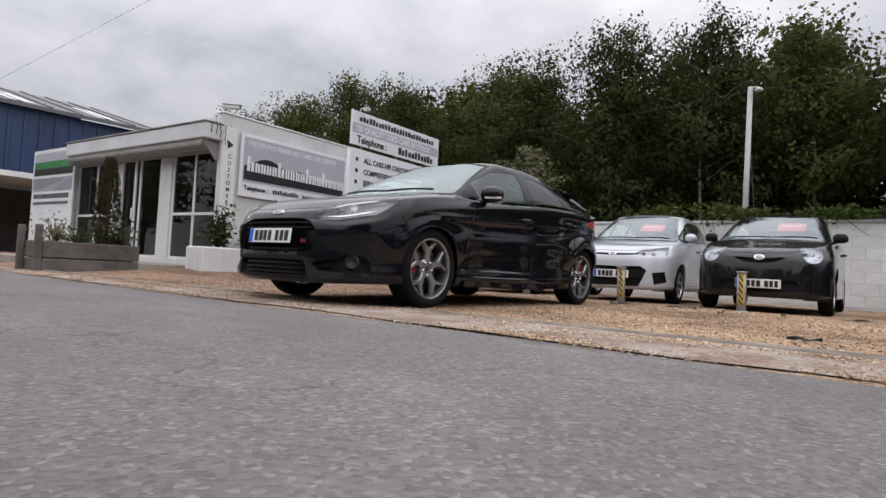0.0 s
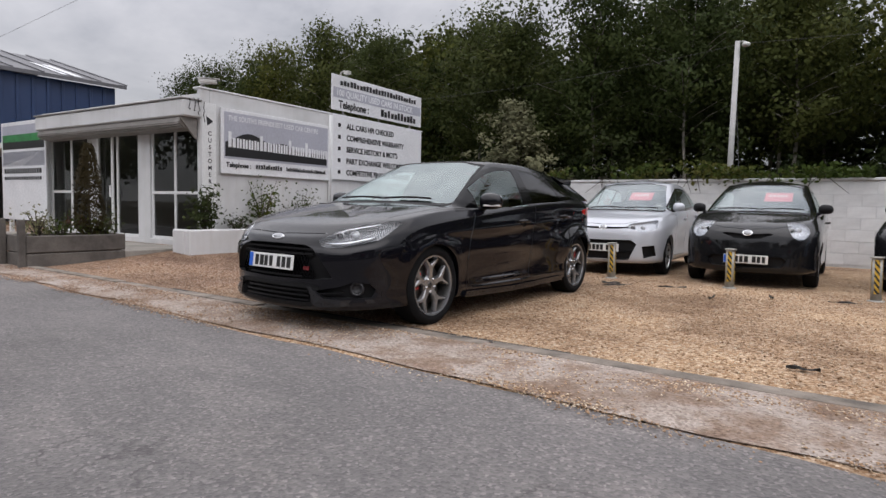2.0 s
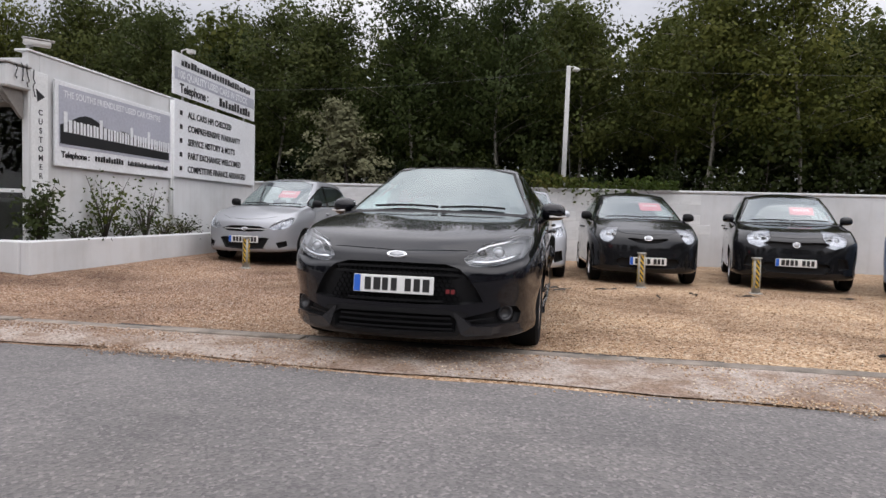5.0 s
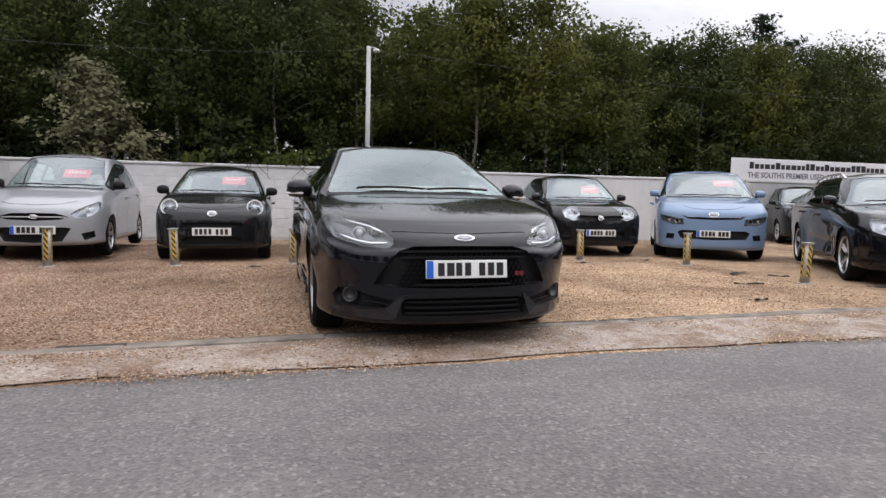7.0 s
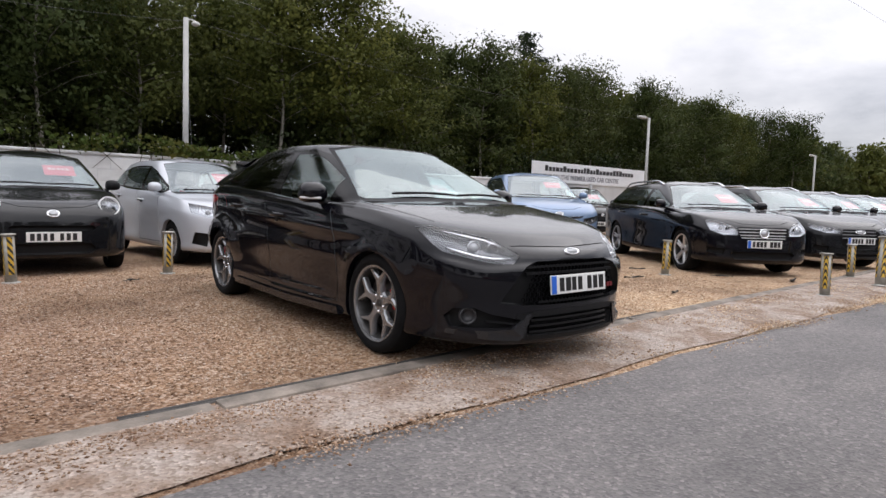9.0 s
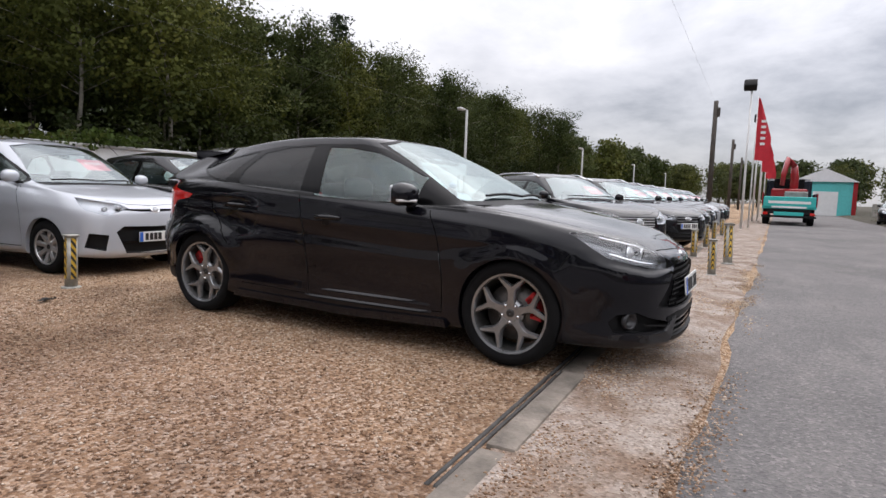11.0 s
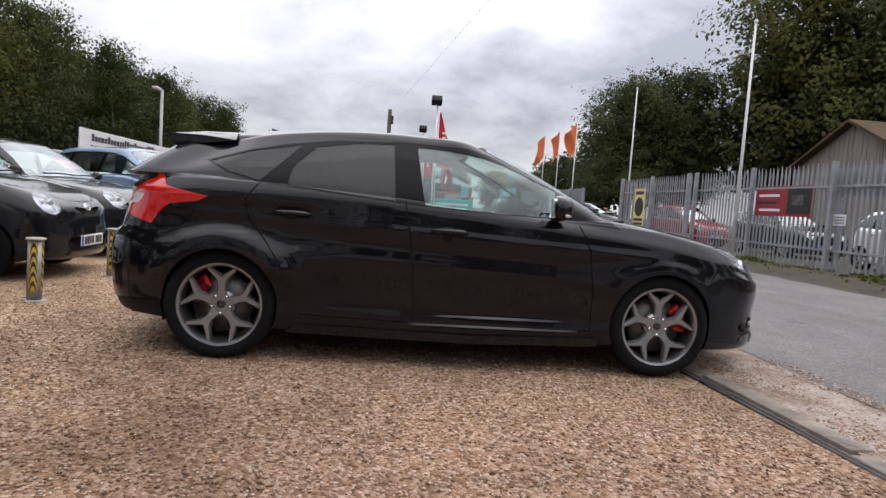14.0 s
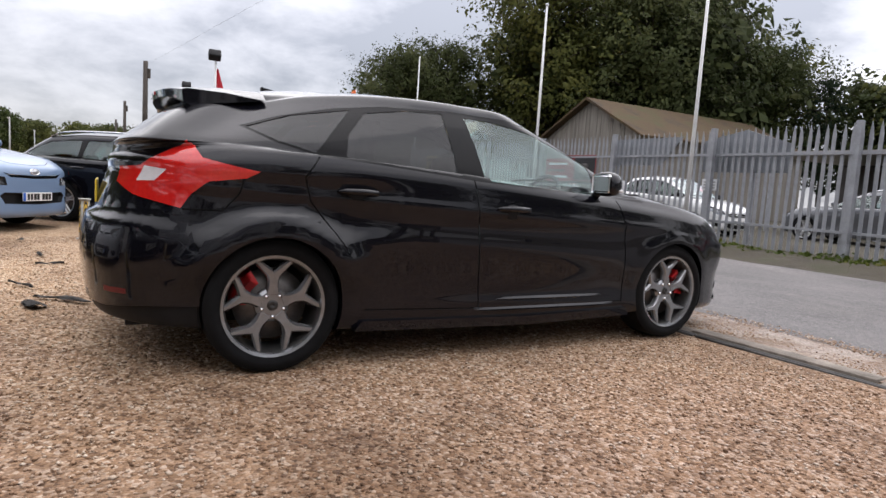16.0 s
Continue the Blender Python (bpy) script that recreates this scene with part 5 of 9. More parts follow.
# the black hatchback in the middle of the place
hero = dict(
    hero=True, kind="hatchback", bow=0.28, tuck=0.05, fo=0.90, ro=0.81, wb=2.648, W=0.905, wheel=0.320, rim_r=0.238, tyre_w=0.225, arch=0.327, flare=0.008, sill=0.195, low=0.165,
    lf=0.76, lr=0.60, nf=2.65, nr=2.9, ng=3.1, zt=0.965, wroof=0.575, crease=(0.735, 0.045), spokes="y5", rim_mat="rim", paint="black_paint", spin=(0, 0),
    wheel_label="five-spoke alloy wheel in polished grey",
    plan=[(-0.9, 0.955), (0.0, 0.99), (1.0, 1.0), (2.3, 1.0), (3.46, 0.93)],
    hood=[(-0.815, 0.700), (-0.74, 0.755), (-0.42, 0.855), (0.0, 0.935), (0.27, 0.982)],
    head=(1.12, 1.392), roof_end=(2.94, 1.318), glass_end=(3.31, 1.045),
    roof=[(1.12, 1.392), (1.35, 1.430), (1.80, 1.453), (2.40, 1.412), (2.94, 1.318)],
    rail=[(0.7, 1.22), (0.95, 1.305), (1.25, 1.370), (1.75, 1.395), (2.3, 1.358), (2.75, 1.275), (3.1, 1.165)],
    belt=[(-0.55, 0.765), (-0.05, 0.882), (0.50, 0.922), (1.16, 0.945), (1.58, 0.963), (2.04, 1.000), (2.50, 1.040), (3.0, 1.045), (3.46, 0.98)],
    screen=((0.735, 0.965), (0.545, 1.345)),
    dlo=[(0.30, 0.905), (0.55, 0.918), (1.16, 0.946), (1.58, 0.966), (2.04, 1.003), (2.46, 1.036), (2.66, 1.085), (2.80, 1.150), (2.62, 1.215), (2.34, 1.285), (2.05, 1.330), (1.65, 1.350), (1.26, 1.345), (0.95, 1.285), (0.64, 1.155), (0.44, 1.03)],
    panes=[("front_window", [(0.70, 0.945), (0.98, 0.952), (1.23, 0.960), (1.50, 0.972), (1.555, 1.325), (1.35, 1.318), (1.10, 1.278), (0.90, 1.205), (0.68, 1.115)]),
           ("rear_door_window", [(1.675, 0.985), (2.01, 1.012), (2.31, 1.040), (2.285, 1.150), (2.17, 1.280), (1.92, 1.322), (1.70, 1.332)]),
           ("quarter_window", [(2.465, 1.050), (2.64, 1.092), (2.775, 1.150), (2.56, 1.226), (2.25, 1.288)])],
    privacy=True, hood_flat=0.62, mirror=(0.72, 1.005), handles=((1.35, 0.825), (2.26, 0.872)),
    gaps=[("side", [(0.56, 0.91), (0.49, 0.76), (0.45, 0.50), (0.45, 0.27)]), ("side", [(1.615, 0.97), (1.575, 0.78), (1.545, 0.50), (1.53, 0.27)]),
          ("side", [(2.46, 1.03), (2.53, 0.93), (2.50, 0.82), (2.40, 0.70), (2.31, 0.58)]), ("side", [(0.45, 0.275), (1.0, 0.265), (1.53, 0.272), (2.20, 0.290)]),
          ("top", [(0.0, -0.797), (0.25, -0.776), (0.44, -0.744)]), ("top", [(0.70, -0.36), (0.745, -0.12), (0.775, 0.15), (0.79, 0.42)]),
          ("side", [(2.80, 0.905), (2.82, 0.834), (2.888, 0.757), (3.05, 0.757)]), ("side", [(-0.35, 0.70), (-0.30, 0.62)])],
    cuts=[("headlight", "corner", [(-0.268, 0.668), (-0.245, 0.634), (-0.20, 0.630), (-0.09, 0.638), (0.03, 0.662), (0.17, 0.692), (0.235, 0.735), (0.30, 0.785), (0.348, 0.824), (0.238, 0.829), (0.12, 0.808), (0.0, 0.786), (-0.10, 0.763), (-0.18, 0.723), (-0.25, 0.692)]),
          ("lower_trim", "front", [(-0.05, 0.365), (0.33, 0.365), (0.47, 0.345), (0.435, 0.225), (0.40, 0.195), (-0.05, 0.188)]),
          ("grille", "front", [(-0.05, 0.648), (0.320, 0.644), (0.41, 0.618), (0.468, 0.565), (0.520, 0.485), (0.560, 0.408), (0.42, 0.394), (-0.05, 0.387)]),
          ("lower_grille", "front", [(-0.05, 0.335), (0.36, 0.330), (0.405, 0.300), (0.395, 0.220), (-0.05, 0.212)]),
          ("fog_recess", "front", [(0.44, 0.315), (0.60, 0.350), (0.68, 0.385), (0.755, 0.375), (0.78, 0.33), (0.765, 0.270), (0.50, 0.268)]),
          ("tail_light", "tail", [(-1.95, 0.86), (-1.95, 0.925), (-1.787, 0.937), (-1.677, 0.996), (-1.589, 1.056), (-1.504, 0.984), (-1.417, 0.964), (-1.307, 0.940), (-1.355, 0.908), (-1.478, 0.884), (-1.543, 0.825), (-1.577, 0.762), (-1.674, 0.783), (-1.80, 0.807)]), ("rear_valance", "back", [(-0.05, 0.290), (0.60, 0.300), (0.78, 0.325), (0.95, 0.335), (0.95, 0.10), (-0.05, 0.10)]), ("tail_lens", "tail", [(-1.795, 0.868), (-1.762, 0.936), (-1.643, 0.926), (-1.696, 0.874)])],
    slats=((0.612, 0.40, "trim_black"), (0.575, 0.40, "trim_black"), (0.41, 0.31, "trim_black"), (0.306, 0.36, "trim_gloss"), (0.272, 0.37, "trim_gloss"), (0.238, 0.37, "trim_gloss")),
    plate_z=0.508, plate_tilt=-6, rear_plate_z=0.80, badge=(0.692, 0.068, 0.027), tail_top=1.12, lamp_back="lamp_dusk", bulbs=((0.28, 0.036), (0.56, 0.042)))
hero_car, HS = make_car(hero, (0, 0, 0), 0, "glossy black five-door hatchback with five-spoke alloy wheels on the gravel", "")

hatch_tall = dict(zn=0.72, zc=0.98, yc=0.22, H=1.54, yh=0.98, ye=2.55, yg=2.92, zg=1.05, belt_ends=(0.93, 1.03), glass_back=2.72, splits=(1.28, 2.12), doors=(0.40, 1.24),
           fo=0.72, ro=0.48, wb=2.38, W=0.797, wroof=0.555, zt=1.0, lamp=[(-0.18, 0.60), (-0.12, 0.665), (0.05, 0.735), (0.22, 0.785), (0.27, 0.77), (0.20, 0.665), (0.05, 0.585), (-0.11, 0.565)],
           grille=[(-0.05, 0.425), (0.36, 0.435), (0.43, 0.42), (0.33, 0.25), (-0.05, 0.225)], grille2=[(-0.05, 0.625), (0.26, 0.62), (0.40, 0.575), (0.30, 0.535), (-0.05, 0.52)],
           fogs=[(0.54, 0.35), (0.68, 0.385), (0.69, 0.30), (0.58, 0.26)], slats=((0.572, 0.37, "bright_trim"),), tail=[(-1.75, 0.75), (-1.60, 0.75), (-1.55, 0.98), (-1.72, 1.0)])
make_car(car_spec(**hatch_tall, paint="silver_paint", plate_z=0.40, badge=(0.575, 0.055, 0.032), mirror_paint=False), (-4.22, 5.42, 0.05), 2, "silver five-door hatchback parked before the white wall", "parked cars")
city_round = dict(zn=0.74, zc=0.985, yc=0.20, H=1.465, yh=0.98, ye=2.42, yg=2.82, zg=1.04, belt_ends=(0.93, 1.0), glass_back=2.62, splits=(1.45,), doors=(0.40, 1.42), five=False,
          fo=0.66, ro=0.42, wb=2.34, W=0.81, wroof=0.535, zt=0.99, round_lamp=(0.575, 0.775, 0.118),
          grille=[(-0.05, 0.56), (0.38, 0.56), (0.42, 0.53), (0.38, 0.50), (-0.05, 0.49)], grille2=[(-0.05, 0.36), (0.36, 0.36), (0.42, 0.30), (0.36, 0.24), (-0.05, 0.235)],
          tail=[(-1.72, 0.70), (-1.58, 0.70), (-1.55, 0.95), (-1.68, 0.97)])
make_car(car_spec(**city_round, plate_z=0.435, badge=(0.69, 0.065, 0.045), mirror_paint=False, paint="dark_paint", bulbs=((0.45, 0.062),), band=False), (-1.99, 5.36, 0), 0, "small black city car with round headlights before the white wall", "parked cars")
hatch_silver = dict(hatch_tall, zn=0.74, zc=0.97, H=1.50, yg=2.90, W=0.83, fo=0.74, ro=0.54, wb=2.385, wroof=0.565, lamp=[(-0.26, 0.71), (-0.16, 0.765), (0.05, 0.80), (0.26, 0.83), (0.16, 0.70), (-0.06, 0.645)],
            grille=[(-0.05, 0.52), (0.42, 0.53), (0.50, 0.47), (0.40, 0.24), (-0.05, 0.22)], grille2=[(-0.05, 0.71), (0.36, 0.715), (0.38, 0.70), (0.2, 0.685), (-0.05, 0.68)],
            fogs=[(0.57, 0.44), (0.72, 0.46), (0.74, 0.31), (0.60, 0.27)], slats=((0.36, 0.44, "trim_gloss"), (0.232, 0.38, "bright_trim")))
make_car(car_spec(**hatch_silver, paint="bright_silver", plate_z=0.41, badge=(0.70, 0.06, 0.034)), (0.24, 5.52, 0), 5, "bright silver five-door hatchback before the white wall", "parked cars")
city_oval = dict(city_round, round_lamp=None, lamp=[(0.06 + 0.125 * math.cos(k * 0.5236), 0.745 + 0.105 * math.sin(k * 0.5236) + 0.04 * math.cos(k * 0.5236)) for k in range(12)],
            grille=[(-0.05, 0.68), (0.26, 0.705), (0.30, 0.69), (0.15, 0.635), (-0.05, 0.62)], grille2=[(-0.05, 0.40), (0.40, 0.41), (0.46, 0.36), (0.40, 0.27), (-0.05, 0.255)])
make_car(car_spec(**city_oval, plate_z=0.365, badge=(0.70, 0.062, 0.042), mirror_paint=False, paint="dark_paint"), (2.22, 5.44, 0), 3, "small black city car with oval headlights before the white wall", "parked cars")
hatch_upright = dict(zn=0.76, zc=1.0, yc=0.28, H=1.51, yh=0.98, ye=2.62, yg=2.98, zg=1.08, belt_ends=(0.95, 1.05), glass_back=2.80, splits=(1.42, 2.2), doors=(0.46, 1.38),
             fo=0.78, ro=0.60, wb=2.43, W=0.8475, wroof=0.57, zt=1.02, lamp=[(-0.27, 0.66), (-0.24, 0.77), (-0.12, 0.86), (0.02, 0.90), (0.05, 0.80), (-0.05, 0.68), (-0.18, 0.63)],
             grille=[(-0.05, 0.71), (0.36, 0.725), (0.42, 0.70), (0.30, 0.625), (-0.05, 0.61)], grille2=[(-0.05, 0.42), (0.40, 0.42), (0.44, 0.37), (0.36, 0.28), (-0.05, 0.26)],
             fogs=[(0.52, 0.50), (0.64, 0.50), (0.68, 0.36), (0.54, 0.34)], tail=[(-1.80, 0.70), (-1.66, 0.70), (-1.62, 1.0), (-1.76, 1.02)])
make_car(car_spec(**hatch_upright, plate_z=0.42, badge=(0.675, 0.05, 0.045), paint="dark_paint", wheel=0.30, arch=0.33, rim_r=0.205, spokes="multi"), (4.46, 5.75, 0), -11, "black five-door hatchback with upright headlights before the white wall", "parked cars")
mpv = dict(screen_in=0.185, zn=0.85, zc=1.085, yc=0.14, H=1.635, yh=1.0, ye=3.05, yg=3.42, zg=1.15, belt_ends=(1.05, 1.10), glass_back=3.24, splits=(1.55, 2.45), doors=(0.50, 1.50),
           fo=0.92, ro=0.74, wb=2.84, W=0.913, wroof=0.62, zt=1.08, wheel=0.32, arch=0.35, rim_r=0.215, tyre_w=0.205, spokes="five", lf=0.72,
           lamp=[(-0.30, 0.60), (-0.28, 0.70), (-0.05, 0.74), (0.14, 0.76), (0.10, 0.68), (-0.10, 0.60)],
           grille=[(-0.05, 0.50), (0.50, 0.51), (0.56, 0.47), (0.50, 0.37), (-0.05, 0.35)], grille2=[(-0.05, 0.72), (0.42, 0.74), (0.50, 0.76), (0.40, 0.70), (-0.05, 0.685)],
           fogs=[(0.60, 0.44), (0.72, 0.45), (0.74, 0.36), (0.62, 0.35)], slats=((0.765, 0.44, "bright_trim"), (0.735, 0.42, "bright_trim"), (0.30, 0.56, "bright_trim")), tail=[(-2.05, 0.80), (-1.90, 0.80), (-1.86, 1.1), (-2.0, 1.12)])
make_car(car_spec(**mpv, plate_z=0.455, badge=(0.775, 0.085, 0.045), paint="blue_paint", sticker=(0.12, 0.48, 1.30, 1.42), lamp_back="lamp_black"), (5.92 + 0.92 * 0.55, 4.15 + 0.92 * 0.835, 0), -33, "pale blue people carrier with a tall windscreen", "parked cars")
estate = dict(kind="estate_car", zn=0.74, zc=0.99, yc=0.44, H=1.455, yh=1.22, ye=3.25, yg=3.60, zg=1.06, belt_ends=(0.93, 0.99), glass_back=3.44, splits=(1.62, 2.48), doors=(0.50, 1.58),
              fo=0.80, ro=1.03, wb=2.76, W=0.885, wroof=0.57, zt=0.98, wheel=0.325, arch=0.352, rim_r=0.235, tyre_w=0.225, spokes="five", lf=0.72, rails=True, privacy=False,
              lamp=[(-0.27, 0.60), (-0.26, 0.70), (-0.12, 0.755), (0.08, 0.80), (0.20, 0.80), (0.08, 0.66), (-0.10, 0.60)],
              grille=[(-0.05, 0.715), (0.36, 0.715), (0.40, 0.69), (0.34, 0.555), (-0.05, 0.54)], grille2=[(-0.05, 0.36), (0.45, 0.36), (0.48, 0.31), (0.42, 0.25), (-0.05, 0.245)],
              fogs=[(0.55, 0.40), (0.75, 0.42), (0.76, 0.34), (0.58, 0.31)], slats=((0.69, 0.36, "bright_trim"), (0.645, 0.35, "bright_trim"), (0.60, 0.34, "bright_trim"), (0.562, 0.33, "bright_trim")),
              tail=[(-2.25, 0.72), (-2.10, 0.72), (-2.05, 0.98), (-2.2, 1.0)])
make_car(car_spec(**estate, plate_z=0.475, badge=(0.63, 0.075, 0.075), paint="black_paint", sticker=(0.10, 0.42, 1.08, 1.22)), (6.18 + 0.80 * 0.57, 0.58 + 0.80 * 0.82, 0), -35, "black estate car with a bright barred grille and roof rails", "parked cars")
estate_grey = dict(estate, zn=0.72, grille=[(-0.05, 0.69), (0.30, 0.69), (0.34, 0.66), (0.36, 0.44), (0.26, 0.36), (-0.05, 0.35)], grille2=[(-0.05, 0.28), (0.45, 0.29), (0.46, 0.25), (0.42, 0.23), (-0.05, 0.23)],
            slats=((0.655, 0.33, "lamp_silver"), (0.60, 0.33, "lamp_silver"), (0.545, 0.33, "lamp_silver")), lamp=[(-0.27, 0.62), (-0.25, 0.70), (0.0, 0.735), (0.22, 0.76), (0.16, 0.69), (-0.08, 0.625)])
make_car(car_spec(**estate_grey, plate_z=0.50, badge=(0.645, 0.10, 0.035), paint="dark_paint", sticker=(0.10, 0.42, 1.08, 1.22)), (9.3, 0.85, 0), -30, "black estate car with a deep grille", "parked cars")
# roof spoiler, aerial, exhaust and sill blades of the black hatchback
bm = bmesh.new()
rows = []
for x in np.linspace(-0.60, 0.60, 21):
    e = abs(x) / 0.60
    y0, y1 = 2.70 - 0.04 * e, 3.13 - 0.09 * e ** 2
    skin = lambda y: HS.tree.ray_cast(Vector((x * 0.93, y, 2.0)), Vector((0, 0, -1)))[0].z
    z0, ym, yb = skin(y0), (y0 + y1) / 2, 2.90
    tip = 1.327 - 0.024 * e ** 3
    zm = max(0.5 * (z0 + tip) + 0.006, skin(ym) + 0.004)
    rows.append([bm.verts.new(v) for v in ((x, y0, z0 - 0.004), (x, ym, zm), (x, y1 - 0.02, tip), (x, y1, tip - 0.008), (x, y1 - 0.008, tip - 0.040 - 0.022 * e ** 4),
                                           (x, y1 - 0.06, tip - 0.056 - 0.030 * e ** 4), (x, yb, skin(yb) - 0.03))])
for a, b in zip(rows, rows[1:]):
    for k in range(7):
        bm.faces.new((a[k], b[k], b[(k + 1) % 7], a[(k + 1) % 7]))
bm.faces.new(rows[0])
bm.faces.new(rows[-1][::-1])
bmesh.ops.recalc_face_normals(bm, faces=bm.faces[:])
part("roof_spoiler", bm, M["black_paint"], hero_car, "deep roof spoiler", smooth=35)
bm = bmesh.new()
box(bm, -0.14, 0.14, 3.095, 3.128, 1.306, 1.320)
part("brake_light", bm, M["tail_red"], hero_car)
bm = bmesh.new()
prism(bm, [(2.56, 1.370), (2.42, 1.392), (2.49, 1.419), (2.56, 1.432)], -0.018, 0.018, "x")
part("roof_aerial", bm, M["trim_black"], hero_car)
for s in (1, -1):
    bm = bmesh.new()
    prism(bm, [(0.40, 0.185), (0.42, 0.235), (1.2, 0.215), (2.22, 0.235), (2.26, 0.185), (1.2, 0.165)], s * 0.86, s * 0.905, "x")
    part("side_skirt", bm, M["black_paint"], hero_car)
    # folds along the foot of the doors
    for z, y0, y1 in ((0.318, 0.62, 1.42), (0.262, 0.52, 1.56)):
        bm = bmesh.new()
        rows = []
        for k, y in enumerate(np.linspace(y0, y1, 13)):
            h = HS.tree.ray_cast(Vector((2, y, z)), Vector((-1, 0, 0)))
            q = 0.011 * math.sin(math.pi * k / 12) ** 0.5
            rows.append([bm.verts.new((s * (h[0].x + d), y, z + e)) for d, e in ((-0.004, 0.016), (q, 0.0), (-0.004, -0.014))])
        for a, b in zip(rows, rows[1:]):
            for k in range(2):
                bm.faces.new((a[k], b[k], b[k + 1], a[k + 1]))
        bmesh.ops.recalc_face_normals(bm, faces=bm.faces[:])
        part("door_fold", bm, M["black_paint"], hero_car)
    # bright edge of the front bumper's corner blades and the fog lamps
    bm = bmesh.new()
    prism(bm, [(s * 0.383, 0.348), (s * 0.400, 0.345), (s * 0.492, 0.264), (s * 0.62, 0.254), (s * 0.775, 0.260), (s * 0.778, 0.234), (s * 0.61, 0.204), (s * 0.455, 0.198), (s * 0.430, 0.215)], -0.012, 0.012, "y")
    for v in bm.verts:
        h = HS.tree.ray_cast(Vector((abs(v.co.x), -2, v.co.z)), Vector((0, 1, 0)))
        v.co.y += (h[0].y if h[0] else -0.8) - 0.004
    part("bumper_blade", bm, M["blade_grey"], hero_car, "gloss black bumper blade")
    h = HS.tree.ray_cast(Vector((0.69, -2, 0.335)), Vector((0, 1, 0)))
    bm = bmesh.new()
    lathe(bm, [(0.03, 0.001), (0.03, 0.030), (0.012, 0.036), (0.0, 0.044), (0.004, 0.050), (0.03, 0.052)], 20, "y")
    bm.transform(Matrix.Translation((s * 0.69, h[0].y + 0.012, 0.335)) @ pose(0, 0, 0, 0, 0, s * 30))
    part("fog_lamp", bm, M["lamp_black"], hero_car, "round fog lamp", smooth=30)
    bm = bmesh.new()
    prism(bm, [(s * 0.47, 0.30), (s * 0.62, 0.315), (s * 0.62, 0.305), (s * 0.47, 0.288)], -0.008, 0.008, "y")
    for v in bm.verts:
        h = HS.tree.ray_cast(Vector((abs(v.co.x), -2, v.co.z)), Vector((0, 1, 0)))
        v.co.y += (h[0].y if h[0] else -0.8) + 0.008
    part("fog_slat", bm, M["trim_gloss"], hero_car)
    bm = bmesh.new()
    box(bm, s * 0.665 - 0.055, s * 0.665 + 0.055, -0.012, 0.002, 0.370, 0.394)
    bmesh.ops.subdivide_edges(bm, edges=[e for e in bm.edges if abs(e.verts[0].co.x - e.verts[1].co.x) > 0.1], cuts=5)
    for v in bm.verts:
        h = HS.tree.ray_cast(Vector((abs(v.co.x), 5, v.co.z)), Vector((0, -1, 0)))
        v.co.y += h[0].y if h[0] else 3.2
    part("rear_reflector", bm, M["reflector_red"], hero_car)
    # bright strips inside the headlights
    way = Vector((0.70711, -0.70711, 0))
    for rad, line in ((0.009, ((-0.215, 0.658), (-0.12, 0.656), (-0.03, 0.668), (0.06, 0.688), (0.15, 0.712))), (0.006, ((-0.16, 0.722), (-0.06, 0.756), (0.06, 0.778), (0.18, 0.800)))):
        pts = []
        for u, v in line:
            h = HS.tree.ray_cast(Vector((0.70711 * u, 0.70711 * u, v)) + way * 3, -way)
            p = h[0] - way * 0.016
            pts.append((s * p.x, p.y, p.z))
        bm = bmesh.new()
        bent(bm, pts, rad, 8)
        part("lamp_strip", bm, M["chrome"], hero_car, "bright strip inside the headlight", smooth=60)
# red sport letters become two small red strokes
bm = bmesh.new()
h = HS.tree.ray_cast(Vector((0.36, -2, 0.475)), Vector((0, 1, 0)))
for dx in (-0.018, 0.014):
    box(bm, 0.36 + dx - 0.012, 0.36 + dx + 0.012, h[0].y - 0.002, h[0].y + 0.006, 0.462, 0.488)
part("grille_badge", bm, M["badge_red"], hero_car, "small red grille badge")
# honeycomb of the upper grille
bm = bmesh.new()
for row in range(9):
    for col in range(-13, 14):
        x, z = (col + (0.5 if row % 2 else 0)) * 0.033, 0.395 + row * 0.0285
        lim = 0.345 + (0.64 - z) * 0.42
        if abs(x) > lim - 0.02 or z > 0.64 - 0.05 * abs(x) ** 2:
            continue
        h = HS.tree.ray_cast(Vector((x, -2, z)), Vector((0, 1, 0)))
        y = h[0].y + 0.018
        hexa = [(x + 0.0165 * math.cos(t), z + 0.0165 * math.sin(t)) for t in np.arange(6) * math.pi / 3 + math.pi / 6]
        inner = [(x + 0.0125 * math.cos(t), z + 0.0125 * math.sin(t)) for t in np.arange(6) * math.pi / 3 + math.pi / 6]
        o = [bm.verts.new((u, y, v)) for u, v in hexa]
        q = [bm.verts.new((u, y + 0.010, v)) for u, v in inner]
        for k in range(6):
            bm.faces.new((o[k], o[(k + 1) % 6], q[(k + 1) % 6], q[k]))
ob = part("grille_mesh", bm, M["trim_gloss"], hero_car, "black honeycomb grille mesh")
ob["kind"] = "stuff"

# ---------------------------------------------------------------- the white sales office
m = Mat("white_render")
c = m.ramp(m.noise(1.1, 6, 0.6), (0.30, (0.50, 0.505, 0.505)), (0.6, (0.61, 0.615, 0.62)))
streak = m.ramp(m.noise(2.5, 5, 0.6, stretch=(3.0, 3.0, 0.25)), (0.34, (0.82, 0.80, 0.77)), (0.52, (1, 1, 1)))
m.base(m.mix(0.35, c, streak, "MULTIPLY")).set(Roughness=0.75)
m.bump(m.noise(55, 4), 0.15, 0.006)
M["white_render"] = m.m
M["white_frame"] = mottled("white_frame", (0.70, 0.71, 0.71), 0.06, 3, 0.35)
M["sign_white"] = mottled("sign_white", (0.72, 0.73, 0.75), 0.05, 2, 0.35)
